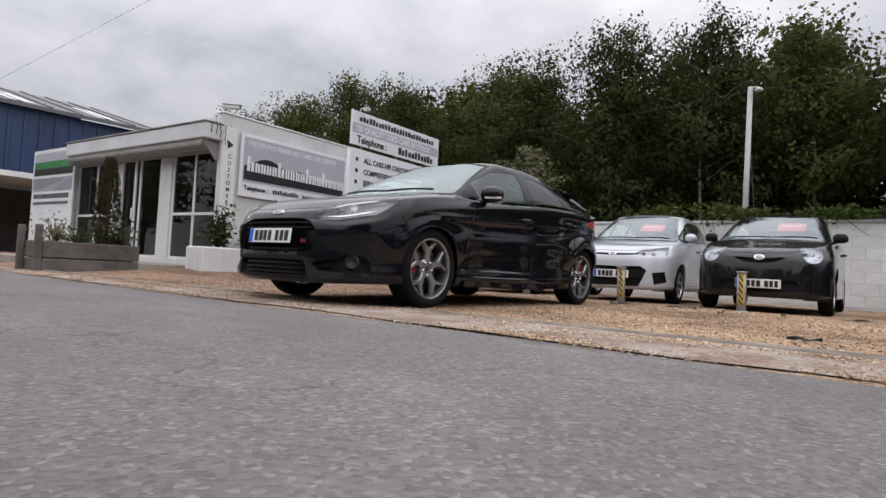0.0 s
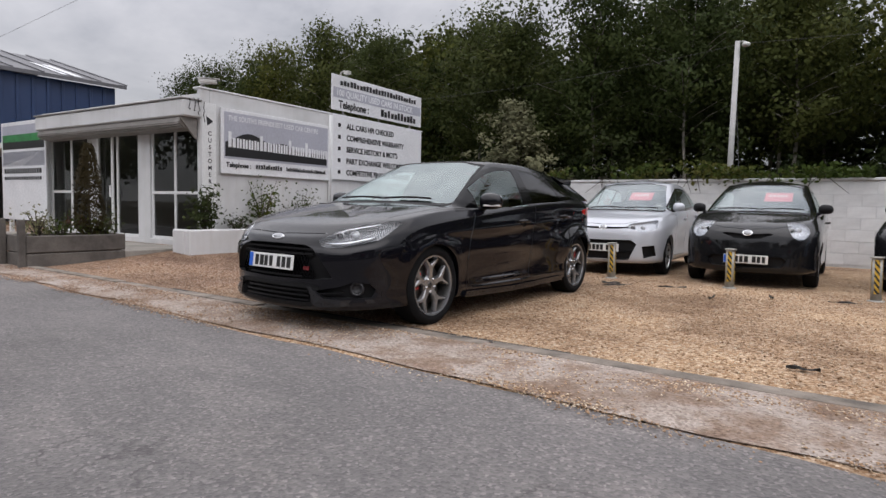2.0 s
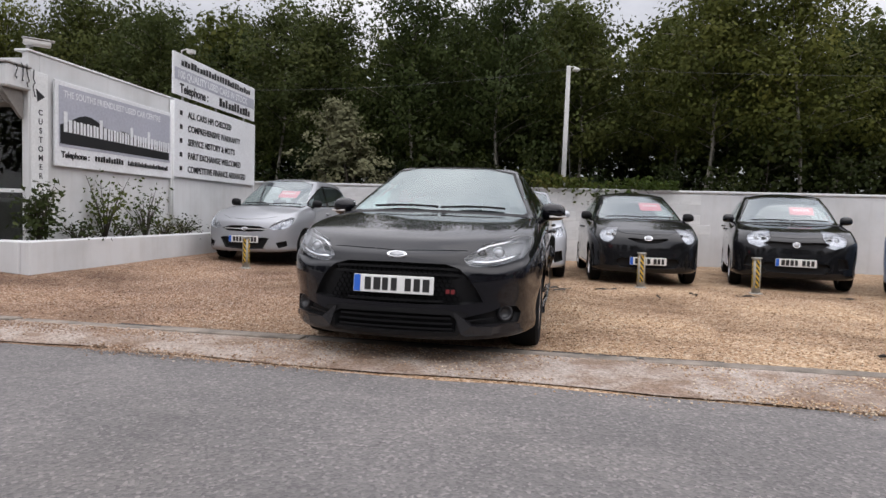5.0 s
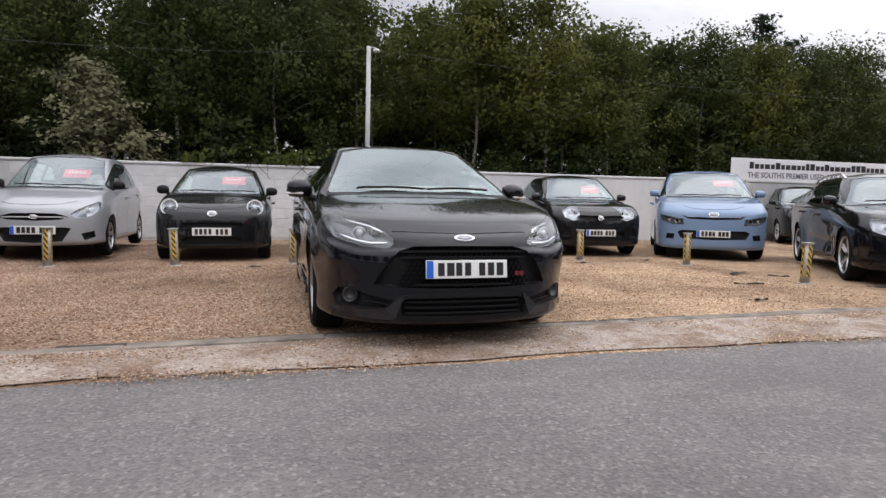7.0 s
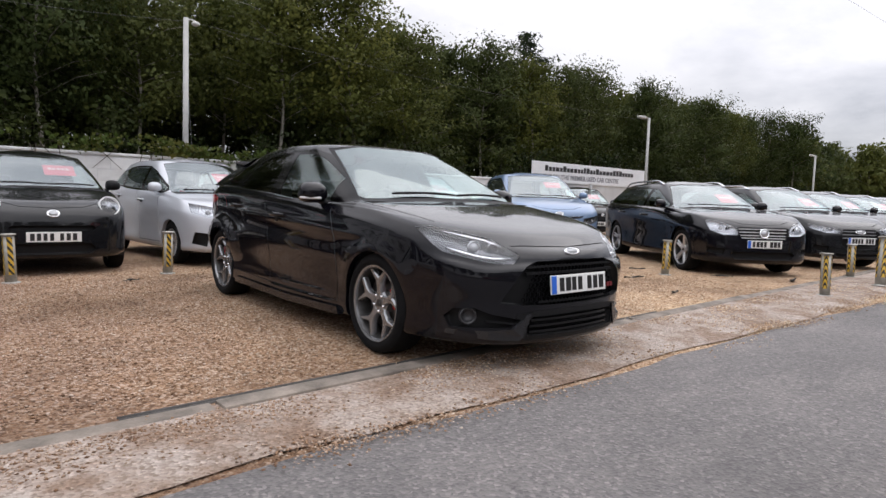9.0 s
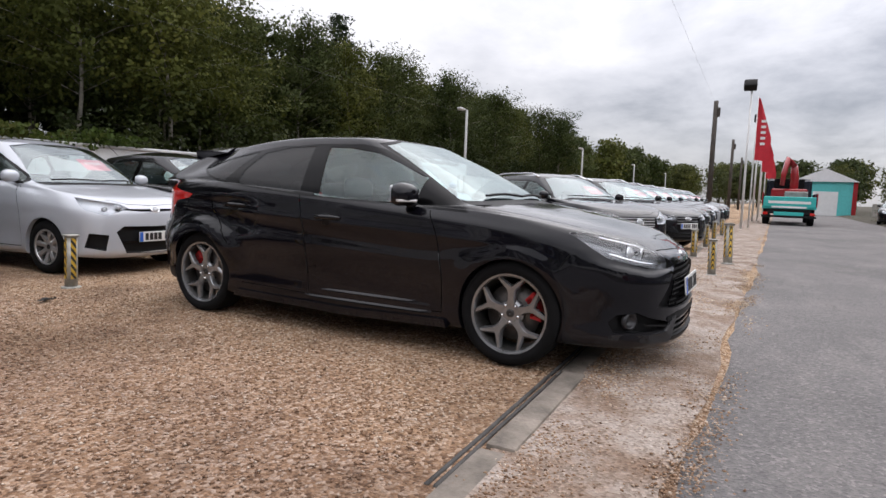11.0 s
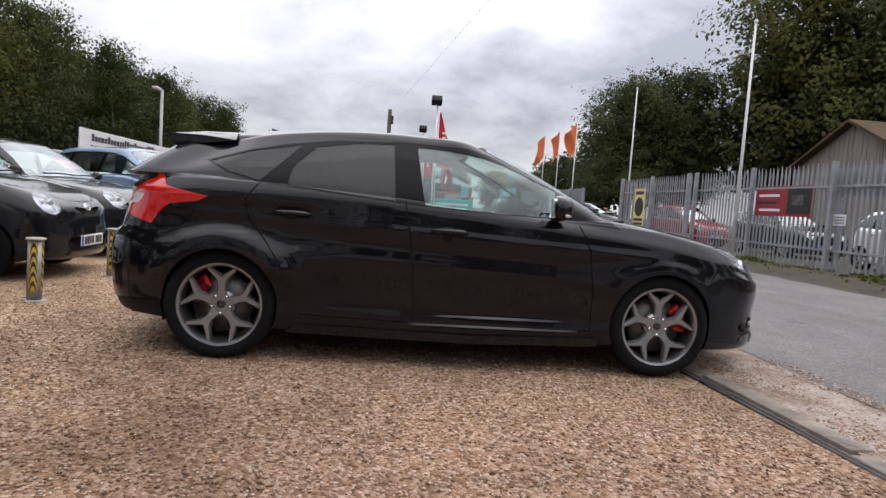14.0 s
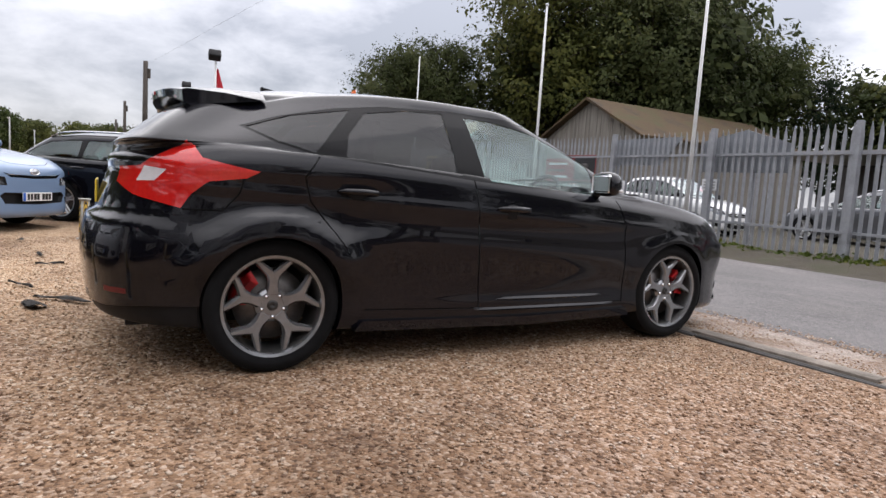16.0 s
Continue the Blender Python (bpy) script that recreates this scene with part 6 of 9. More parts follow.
M["sign_grey"] = mottled("sign_grey", (0.40, 0.41, 0.47), 0.05, 2, 0.35)
M["sign_text_grey"] = mottled("sign_text_grey", (0.15, 0.15, 0.17), 0.05, 2, 0.4)
M["sign_ink"] = mottled("sign_ink", (0.015, 0.015, 0.017), 0.1, 3, 0.4)
M["sign_green"] = mottled("sign_green", (0.03, 0.20, 0.06), 0.3, 6, 0.45)
M["grey_steel"] = mottled("grey_steel", (0.28, 0.27, 0.26), 0.2, 4, 0.45, metal=0.3)
M["shutter"] = mottled("shutter", (0.20, 0.185, 0.17), 0.2, 3, 0.5)
# near black puts the shade inside office and open sheds into the colour
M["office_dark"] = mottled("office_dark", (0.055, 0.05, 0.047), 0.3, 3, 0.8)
M["paving"] = mottled("paving", (0.28, 0.26, 0.23), 0.25, 3, 0.9, bump=0.3, bump_scale=30)
M["office_glass"] = glass("office_glass", (0.46, 0.48, 0.47), ior=1.5)
M["steel_cam"] = mottled("steel_cam", (0.55, 0.54, 0.52), 0.1, 9, 0.4)
M["old_wood"] = mottled("old_wood", (0.105, 0.093, 0.083), 0.4, 4, 0.85, bump=0.4, bump_scale=25)

A0, TURN = (-5.58, 1.93), 3.6
office = thing("sales_office", "flat-roofed white sales office with glazed front and sign boards", "building", at=(A0[0], A0[1], 0), turn=TURN)


def slab(name, x0, x1, y0, y1, z0, z1, mat, parent, r=0.006, label=""):
    return part(name, bevelled(x0, x1, y0, y1, z0, z1, min(r, 0.4 * min(x1 - x0, y1 - y0, z1 - z0)), 1), M[mat], parent, label)


FL = 0.26
# walls: the long side by the lot, the back, the far side, and piers between the glazing in front
slab("wall", -0.16, 0.0, 0.176, 6.35, 0.0, 2.82, "white_render", office, 0.01)
slab("corner_post", -0.09, 0.0, 0.0, 0.174, 0.0, 2.82, "white_render", office, 0.008)
slab("wall", -5.38, -0.16, 6.2, 6.35, 0.0, 2.75, "white_render", office)
slab("wall", -5.52, -5.38, 0.0, 6.35, 0.0, 2.75, "white_render", office)
for x0, x1 in ((-1.90, -1.51), (-3.69, -3.36), (-5.38, -5.26)):
    slab("pier", x0, x1, 0.02, 0.17, FL, 2.26, "white_render", office)
slab("lintel", -5.38, -0.092, 0.03, 0.17, 2.26, 2.75, "white_render", office)
slab("plinth", -5.38, -0.092, 0.015, 0.17, 0.0, FL, "white_render", office)
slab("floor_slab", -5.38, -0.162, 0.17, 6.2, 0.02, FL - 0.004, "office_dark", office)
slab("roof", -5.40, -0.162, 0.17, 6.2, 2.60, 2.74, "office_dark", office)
slab("canopy", -5.05, 0.02, -0.34, 0.026, 2.33, 2.60, "white_render", office, 0.02)
slab("canopy_edge", -5.07, 0.03, -0.36, 0.024, 2.604, 2.63, "grey_steel", office)
bm = bmesh.new()
prism(bm, [(-0.30, 2.32), (-0.32, 2.24), (-0.24, 2.16), (-0.06, 2.12), (0.015, 2.14), (0.015, 2.326)], -5.0, -0.10, "x")
part("shutter_box", bm, M["shutter"], office, "brown roller shutter housing")
for k in range(3):
    slab("shutter_rib", -5.0, -0.10, -0.335 + 0.03 * k, -0.32 + 0.03 * k, 2.20 - 0.03 * k, 2.225 - 0.03 * k, "shutter", office)
bm = bmesh.new()
prism(bm, [(-0.33, 2.33), (-0.02, 2.33), (-0.02, 1.98), (-0.07, 2.02), (-0.30, 2.27)], -0.10, -0.06, "x")
part("canopy_bracket", bm, M["shutter"], office)
slab("wall_capping", -0.18, 0.015, -0.02, 6.37, 2.822, 2.85, "white_frame", office)
slab("corner_board", 0.001, 0.014, 0.02, 0.30, 0.10, 2.60, "white_frame", office)
for y in (3.02, 3.08):
    bm = bmesh.new()
    tube(bm, (0.03, y, 0.12), (0.03, y, 2.8), 0.022, n=8)
    part("downpipe", bm, M["white_frame"], office, smooth=60)


def glazing(name, x0, x1, z0, z1, cols, rails, door=False):
    """A framed window or door with its bars and panes."""
    w = part(name, bevelled(x0, x1, 0.045, 0.105, z1 - 0.05, z1, 0.006, 1), M["white_frame"], office)
    bars = [(x0, x1, z0, z0 + 0.05), (x0, x0 + 0.05, z0 + 0.05, z1 - 0.05), (x1 - 0.05, x1, z0 + 0.05, z1 - 0.05)]
    bars += [(x - 0.025, x + 0.025, z0 + 0.05, z1 - 0.05) for x in cols]
    xs = [x0 + 0.05] + [v for x in cols for v in (x - 0.025, x + 0.025)] + [x1 - 0.05]
    for a, b in zip(xs[::2], xs[1::2]):
        bars += [(a, b, z - 0.025, z + 0.025) for z in rails]
    for a, b, c0, c1 in bars:
        part("window_bar", bevelled(a, b, 0.05, 0.10, c0, c1, 0.005, 1), M["white_frame"], w)
    zs = [z0 + 0.05] + [v for z in rails for v in (z - 0.025, z + 0.025)] + [z1 - 0.05]
    for a, b in zip(xs[::2], xs[1::2]):
        for c0, c1 in zip(zs[::2], zs[1::2]):
            bm = bmesh.new()
            box(bm, a, b, 0.072, 0.078, c0, c1)
            pn = part("pane", bm, M["office_glass"], w)
            pn.visible_shadow = False
    return w


glazing("window", -1.508, -0.092, FL, 2.24, (-0.80,), (1.09,))
glazing("window", -5.258, -3.692, FL, 2.24, (-4.41,), (1.09,))
dr = glazing("door", -3.358, -1.902, FL, 2.24, (-2.66,), ())
bm = bmesh.new()
box(bm, -2.78, -2.74, -0.04, 0.0, 1.00, 1.22)
part("door_handle", bm, M["white_frame"], dr)
slab("door_leaf", -3.30, -2.72, -0.005, 0.03, FL + 0.06, FL + 0.14, "white_frame", dr)
for x in (-3.30, -2.78):
    slab("door_stile", x, x + 0.06, -0.005, 0.03, FL + 0.14, 2.14, "white_frame", dr)
# inside: desk, shelves, back wall coloured near black for the dimness, small lights
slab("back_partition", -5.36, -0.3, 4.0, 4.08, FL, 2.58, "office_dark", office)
desk = thing("desk", "pale office desk seen through the window", "desk", at=(A0[0] - 1.0, A0[1] + 1.4, FL), turn=TURN)
slab("desktop", -0.7, 0.5, -0.35, 0.35, 0.70, 0.74, "white_frame", desk)
slab("modesty_panel", -0.66, 0.46, -0.33, -0.30, 0.0, 0.70, "white_frame", desk)
for sx in (-0.66, 0.42):
    slab("leg", sx, sx + 0.04, -0.3, 0.33, 0.0, 0.70, "white_frame", desk)
shelf = thing("shelf_unit", "tall shelf unit inside the office doorway", "shelf", at=(A0[0] - 3.0, A0[1] + 2.6, FL), turn=TURN)
for k in range(5):
    slab("shelf_board", -0.5, 0.5, -0.15, 0.15, 0.1 + 0.4 * k, 0.13 + 0.4 * k, "interior_grey", shelf)
for sx in (-0.53, 0.5):
    slab("side_panel", sx, sx + 0.03, -0.15, 0.15, 0.0, 1.8, "interior_grey", shelf)
em = Mat("downlight_glow")
em.set(Emission_Color=(1.0, 0.85, 0.62), Emission_Strength=14.0)
for x, y in ((-0.9, 0.8), (-1.5, 1.1), (-0.7, 2.0), (-4.6, 1.2)):
    bm = bmesh.new()
    lathe(bm, [(0.0, 0.001), (0.0, 0.04), (-0.01, 0.05), (0.02, 0.055)], 16, "z")
    dl = tagged(part("ceiling_downlight", bm, em.m), "small warm recessed ceiling light, switched on", "ceiling light", "office lights")
    dl.matrix_basis = pose(A0[0], A0[1], 2.57, 0, 0, TURN) @ Matrix.Translation((x, y, 0))

# sign boards
LOC = pose(A0[0], A0[1], 0, 0, 0, TURN)
FACE = Matrix(((0, 0, 1, 0), (1, 0, 0, 0), (0, 1, 0, 0), (0, 0, 0, 1)))  # writing on the +x side: along +y, up z


def board(label, y0, y1, z0, z1, x=0.03, mat="sign_white", thick=0.03):
    ob = thing("sign_board", label, "sign", at=(0, 0, 0))
    ob.matrix_basis = LOC @ Matrix.Translation((x, 0, 0))
    part("panel", bevelled(0, thick, y0, y1, z0, z1, 0.004, 1), M[mat], ob)
    return ob


def patch(name, ob, y0, y1, z0, z1, mat, x=0.0315, label="", thick=0.003):
    bm = bmesh.new()
    box(bm, x, x + thick, y0, y1, z0, z1)
    return part(name, bm, M[mat], ob, label)


def bars(ob, y0, y1, z, h, n, mat, x=0.0345, seed=1, name="lettering_bar"):
    """Plain bars in place of a line of writing."""
    r = random.Random(seed)
    y = y0
    step = (y1 - y0) / n
    for k in range(n):
        w = step * r.uniform(0.62, 0.84)
        hh = h * r.choice((1.0, 1.0, 0.72, 0.72, 0.85))
        bm = bmesh.new()
        box(bm, x, x + 0.003, y, y + w, z, z + hh)
        part(name, bm, M[mat], ob)
        y += step


def words(ob, text, y0, z, size, mat, squeeze=1.0, bold=0.0, x=0.0345):
    return lettering("lettering", text, size, M[mat], ob, Matrix.Translation((x, y0, z)) @ FACE, squeeze=squeeze, bold=bold)


big = board("wide white sign with a grey field and a black swoosh", 0.36, 2.98, 1.44, 2.56)
patch("grey_field", big, 0.42, 2.93, 1.70, 2.50, "sign_grey")
words(big, "THE SOUTHS FRIENDLIEST USED CAR CENTRE", 0.50, 2.36, 0.125, "sign_white", 0.83, 0.002)
bm = bmesh.new()
hill = [(0.44, 1.74), (2.90, 1.74), (2.90, 1.95)]
for t in np.linspace(0, 1, 22):
    y = 2.90 - 2.46 * t
    hill.append((y, 1.93 + 0.24 * math.exp(-((y - 0.95) / 0.42) ** 2) + 0.13 * math.exp(-((y - 1.75) / 0.30) ** 2) + 0.03 * math.exp(-((y - 2.5) / 0.3) ** 2)))
prism(bm, hill, 0.0345, 0.0375, "x")
part("black_swoosh", bm, M["sign_ink"], big, "black hill-shaped swoosh")
y = 0.50
r = random.Random(8)
for k in range(18):
    tall = k in (0, 5, 10, 13)
    w = 0.155 if tall else 0.105
    h = 0.27 if tall else 0.17
    zz = 1.90 - 0.002 * k
    part("name_shape", bevelled(0.038, 0.041, y, y + w * 0.42, zz, zz + h, 0.0012, 1), M["sign_white"], big)
    part("name_shape", bevelled(0.038, 0.041, y + w * 0.56, y + w * 0.98, zz, zz + h * (0.62 if tall else 0.94), 0.0012, 1), M["sign_white"], big)
    y += w + 0.022
words(big, "Telephone :", 0.46, 1.56, 0.115, "sign_ink", 0.95, 0.004)
bars(big, 1.10, 1.72, 1.56, 0.085, 11, "sign_ink", seed=3)
bars(big, 1.82, 2.88, 1.56, 0.075, 25, "sign_ink", seed=4)

lst = board("white sign board listing the dealer's services", 3.08, 6.25, 1.48, 2.84)
for k, line in enumerate(("ALL CARS HPI CHECKED", "COMPREHENSIVE WARRANTY", "SERVICE HISTORY & MOT'S", "PART EXCHANGE WELCOMED", "COMPETITIVE FINANCE ARRANGED")):
    z = 2.56 - 0.245 * k
    words(lst, line, 3.50, z, 0.165, "sign_ink", 0.90 if k < 4 else 0.86, 0.004)
    patch("bullet", lst, 3.24, 3.32, z + 0.02, z + 0.10, "sign_ink")
top = board("white roof sign board with a grey middle band", 3.08, 6.27, 2.93, 3.66, x=0.0)
patch("grey_band", top, 3.12, 6.23, 3.19, 3.40, "sign_grey")
words(top, "100 QUALITY USED CARS IN STOCK", 3.20, 3.235, 0.185, "sign_white", 0.90, 0.005)
bars(top, 3.32, 6.05, 3.46, 0.12, 26, "sign_ink", seed=5)
words(top, "Telephone :", 3.28, 2.985, 0.225, "sign_ink", 0.90, 0.006)
bars(top, 4.68, 6.05, 2.985, 0.165, 11, "sign_ink", seed=6)
for y in (3.5, 4.7, 5.9):
    bm = bmesh.new()
    tube(bm, (-0.05, y, 2.84), (-0.05, y, 3.55), 0.02, n=8)
    part("sign_post", bm, M["grey_steel"], top, smooth=60)
for y, z in ((3.35, 3.68),):
    bm = bmesh.new()
    tube(bm, (0.02, y, z - 0.02), (0.02, y, z + 0.05), 0.012, n=6)
    bent(bm, [(0.02, y, z + 0.04), (0.12, y, z + 0.07), (0.2, y, z + 0.03)], 0.012, 6)
    box(bm, 0.14, 0.26, y - 0.05, y + 0.05, z - 0.01, z + 0.05)
    part("sign_lamp", bm, M["steel_cam"], top)
for k, ch in enumerate("CUSTOMER PARKING"):
    if ch != " ":
        lettering("lettering", ch, 0.10, M["sign_ink"], office, Matrix.Translation((0.015, 0.17, 2.06 - 0.115 * k)) @ FACE, align="CENTER", bold=0.002)
bm = bmesh.new()
prism(bm, [(0.10, 2.38), (0.12, 2.22), (0.24, 2.30)], 0.015, 0.018, "x")
part("arrow", bm, M["sign_ink"], office)

# left-hand sign board in line with the front
lb = thing("sign_board", "white sign board with a green and black top", "sign", at=(A0[0], A0[1], 0), turn=TURN)
part("panel", bevelled(-7.22, -5.12, -0.12, -0.09, 0.45, 2.62, 0.004, 1), M["sign_white"], lb)
for nm, x0, x1, z0, z1, mt in (("grey_field", -7.14, -5.17, 1.30, 1.98, "sign_white"), ("black_band", -7.14, -5.17, 2.02, 2.18, "sign_ink"), ("green_band", -7.14, -5.17, 2.18, 2.34, "sign_green"), ("grey_band", -7.14, -5.17, 2.34, 2.54, "sign_grey"), ("pale_band", -7.14, -5.17, 1.64, 1.96, "sign_grey")):
    bm = bmesh.new()
    box(bm, x0, x1, -0.126, -0.121, z0, z1)
    part(nm, bm, M[mt], lb)
r = random.Random(2)
for z, h in ((1.48, 0.11), (1.34, 0.07)):
    x = -7.07
    while x < -5.32:
        w = r.uniform(0.06, 0.10)
        bm = bmesh.new()
        box(bm, x, x + w, -0.131, -0.127, z, z + h)
        x += w + 0.03
        part("lettering_bar", bm, M["sign_ink"], lb)
for x in (-7.02, -5.32):
    slab("post", x, x + 0.08, -0.085, 0.0, 0.0, 2.6, "white_frame", lb)

# camera on the roof's corner
cctv = thing("security_camera", "pale security camera on a bracket at the roof edge", "camera", at=(A0[0] - 0.06, A0[1] + 0.12, 2.85), turn=138)
part("camera_body", bevelled(-0.045, 0.045, -0.20, 0.10, 0.07, 0.15, 0.025, 3), M["steel_cam"], cctv, smooth=50)
part("sunshield", bevelled(-0.055, 0.055, -0.24, 0.11, 0.15, 0.16, 0.004, 1), M["steel_cam"], cctv)
bm = bmesh.new()
tube(bm, (0, -0.202, 0.11), (0, -0.21, 0.11), 0.03, n=16)
part("lens", bm, M["trim_gloss"], cctv)
bm = bmesh.new()
bent(bm, [(0, 0.05, -0.01), (0, 0.05, 0.05), (0, 0.0, 0.08)], 0.022, 8)
part("bracket", bm, M["grey_steel"], cctv)
for k in range(4):
    rr = random.Random(40 + k)
    bm = bmesh.new()
    pts = [(0.03 + 0.02 * rr.random(), -0.25 + 0.09 * k + 0.05 * rr.random(), 2.60 - 0.03 * j * (1 + k * 0.4) + 0.05 * math.sin(j * 1.3 + k)) for j in range(6)]
    bent(bm, pts, 0.006, 5)
    part("loose_cable", bm, M["trim_black"], office)

# raised paving before the front, white planter wall, timber planter
pv = part("paving", bevelled(-6.9, -0.1, -1.55, 0.012, -0.05, 0.17, 0.01, 1), M["paving"])
pv.matrix_basis = LOC
tagged(pv, "grey paved step before the office door", "paving", kind="structure")
bed = thing("planter_wall", "low white rendered planter along the office wall", "planter", at=(A0[0], A0[1], 0), turn=TURN)
slab("front_wall", 0.34, 0.48, -0.53, 5.2, 0.0, 0.495, "white_render", bed, 0.02)
slab("end_wall", 0.001, 0.339, -0.53, -0.40, 0.0, 0.495, "white_render", bed, 0.02)
slab("end_wall", 0.001, 0.339, 5.06, 5.2, 0.0, 0.495, "white_render", bed, 0.02)
M["soil"] = mottled("soil", (0.045, 0.033, 0.022), 0.3, 8, 0.95, bump=0.6, bump_scale=30)
slab("soil", 0.002, 0.338, -0.39, 5.05, 0.2, 0.42, "soil", bed)
crate = thing("timber_planter", "weathered grey timber planter box", "planter", at=(-5.9, 0.0, 0.03), turn=1.0)
for k in range(2):
    for (x0, x1, y0, y1) in ((0.31, 0.37, -0.66, 0.66), (-0.37, -0.31, -0.66, 0.66), (-0.31, 0.31, -0.66, -0.60), (-0.31, 0.31, 0.60, 0.66)):
        slab("board", x0, x1, y0, y1, -0.08 + 0.245 * k, 0.155 + 0.245 * k, "old_wood", crate, 0.012)
for x in (-0.36, 0.30):
    slab("post", x, x + 0.07, -0.75, -0.662, -0.08, 0.62, "old_wood", crate, 0.012)
slab("soil", -0.309, 0.309, -0.599, 0.599, 0.0, 0.33, "soil", crate)

# blue shed far behind, lean-to beside the office
m = Mat("blue_cladding")
sp = m.node("ShaderNodeSeparateXYZ")
m.link(m.coords(), sp.inputs[0])
m.base(m.ramp(m.noise(0.6, 5), (0.3, (0.012, 0.03, 0.085)), (0.7, (0.02, 0.045, 0.12)))).set(Roughness=0.4)
M["blue_cladding"] = m.m
M["roof_sheet"] = mottled("roof_sheet", (0.11, 0.11, 0.12), 0.2, 1.0, 0.5)
shed = thing("warehouse", "dark blue metal-clad warehouse with a grey ribbed roof", "building", at=(-22, 0, 0))
slab("wall", -14, 0.0, 0.6, 8.2, 0, 5.45, "blue_cladding", shed)
for k in range(15):
    slab("cladding_rib", 0.002, 0.05, 0.7 + 0.5 * k, 0.82 + 0.5 * k, 0.0, 5.44, "blue_cladding", shed, 0.01)
bm = bmesh.new()
prism(bm, [(0.35, 5.42), (0.35, 5.56), (-7.0, 7.52), (-14.3, 5.56), (-14.3, 5.42), (-7.0, 7.37)], 0.4, 8.5, "y")
part("roof", bm, M["roof_sheet"], shed)
for k in range(9):
    bm = bmesh.new()
    y = 0.45 + k
    prism(bm, [(0.36, 5.57), (0.36, 5.61), (-7.0, 7.57), (-7.0, 7.53)], y, y + 0.08, "y")
    part("roof_rib", bm, M["roof_sheet"], shed)
for y0 in (3.2, 6.2):
    bm = bmesh.new()
    prism(bm, [(0.1, 5.65), (0.1, 5.66), (-3.0, 6.49), (-3.0, 6.48)], y0, y0 + 0.8, "y")
    part("rooflight", bm, M["sign_white"], shed)
lean = thing("lean_to", "open lean-to with a pale roof edge and dark inside", "shelter", at=(-16.2, 1.0, 0))
slab("roof", -3.5, 0.6, -0.6, 5.0, 2.25, 2.40, "white_frame", lean)
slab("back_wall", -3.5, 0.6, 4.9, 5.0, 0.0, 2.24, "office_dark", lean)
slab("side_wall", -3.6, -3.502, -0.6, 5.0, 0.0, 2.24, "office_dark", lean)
for x in (-3.4, -1.5, 0.5):
    slab("post", x, x + 0.08, -0.55, -0.47, 0.0, 2.24, "white_frame", lean)
rail = thing("railing", "black metal railing beside the lean-to", "railing", at=(-12.6, 0.6, 0.1))
for z in (0.15, 0.85):
    slab("rail", -2.4, 0.0, -0.015, 0.015, z, z + 0.03, "trim_black", rail)
for k in range(17):
    slab("baluster", -2.38 + 0.145 * k, -2.365 + 0.145 * k, -0.008, 0.008, 0.18, 0.85, "trim_black", rail, 0.002)
M["flower_red"] = mottled("flower_red", (0.55, 0.06, 0.03), 0.3, 30, 0.7)
M["terracotta"] = mottled("terracotta", (0.32, 0.11, 0.05), 0.2, 10, 0.85)
for k, (x, y) in enumerate(((-12.0, 0.2), (-12.5, 0.15), (-13.1, 0.25))):
    pot = thing("flower_pot", "terracotta pot of red flowers by the railing", "flower pot", "flower pots", at=(x, y, 0.10))
    bm = bmesh.new()
    lathe(bm, [(0.0, 0.01), (0.0, 0.11), (0.22, 0.15), (0.25, 0.165), (0.25, 0.145), (0.2, 0.01)], 18, "z")
    part("pot", bm, M["terracotta"], pot, smooth=40)
    bm = bmesh.new()
    rr = random.Random(k)
    for j in range(60):
        p = Vector((rr.gauss(0, 0.09), rr.gauss(0, 0.09), 0.27 + abs(rr.gauss(0, 0.07))))
        s = rr.uniform(0.02, 0.035)
        n = Vector((rr.gauss(0, 1), rr.gauss(0, 1), 1)).normalized()
        a = n.orthogonal().normalized() * s
        b = n.cross(a)
        bm.faces.new([bm.verts.new(p + v) for v in (a, b, -a, -b)])
    part("blooms", bm, M["flower_red"], pot)

# ---------------------------------------------------------------- back wall of painted blocks
m = Mat("painted_block")
oi = m.node("ShaderNodeObjectInfo")
c = m.ramp(m.noise(1.4, 6, 0.6, "Generated"), (0.3, (0.56, 0.565, 0.565)), (0.65, (0.70, 0.705, 0.70)))
tone = m.ramp(oi.outputs["Random"], (0.0, (0.93, 0.93, 0.93)), (1.0, (1.04, 1.04, 1.04)))
m.base(m.mix(1.0, c, tone, "MULTIPLY")).set(Roughness=0.8)
m.bump(m.noise(35, 4), 0.3, 0.008)
M["painted_block"] = m.m
WALL_Y = 9.55
back = part("wall_back", bevelled(-8.0, 19.0, 0.006, 0.21, -0.1, 1.59, 0.01, 1), M["white_render"])
back.matrix_basis = Matrix.Translation((0, WALL_Y, 0))
tagged(back, "long low wall of white-painted concrete blocks", "wall", kind="structure")
cap = part("coping", bevelled(-8.0, 19.0, -0.02, 0.23, 1.592, 1.65, 0.012, 1), M["white_render"], back)
far_cheek = part("wall_side", bevelled(-0.1, 0.1, 0, 3.0, -0.1, 1.6, 0.01, 1), M["white_render"])
far_cheek.matrix_basis = Matrix.Translation((19.1, WALL_Y - 2.8, 0))
tagged(far_cheek, "short return of the white wall", "wall", kind="structure")
bmb = bevelled(0.0, 0.434, -0.001, 0.02, 0.0, 0.210, 0.004, 1)
block_mesh = bpy.data.meshes.new("block")
bmb.to_mesh(block_mesh)
bmb.free()
block_mesh.materials.append(M["painted_block"])
rng = random.Random(4)
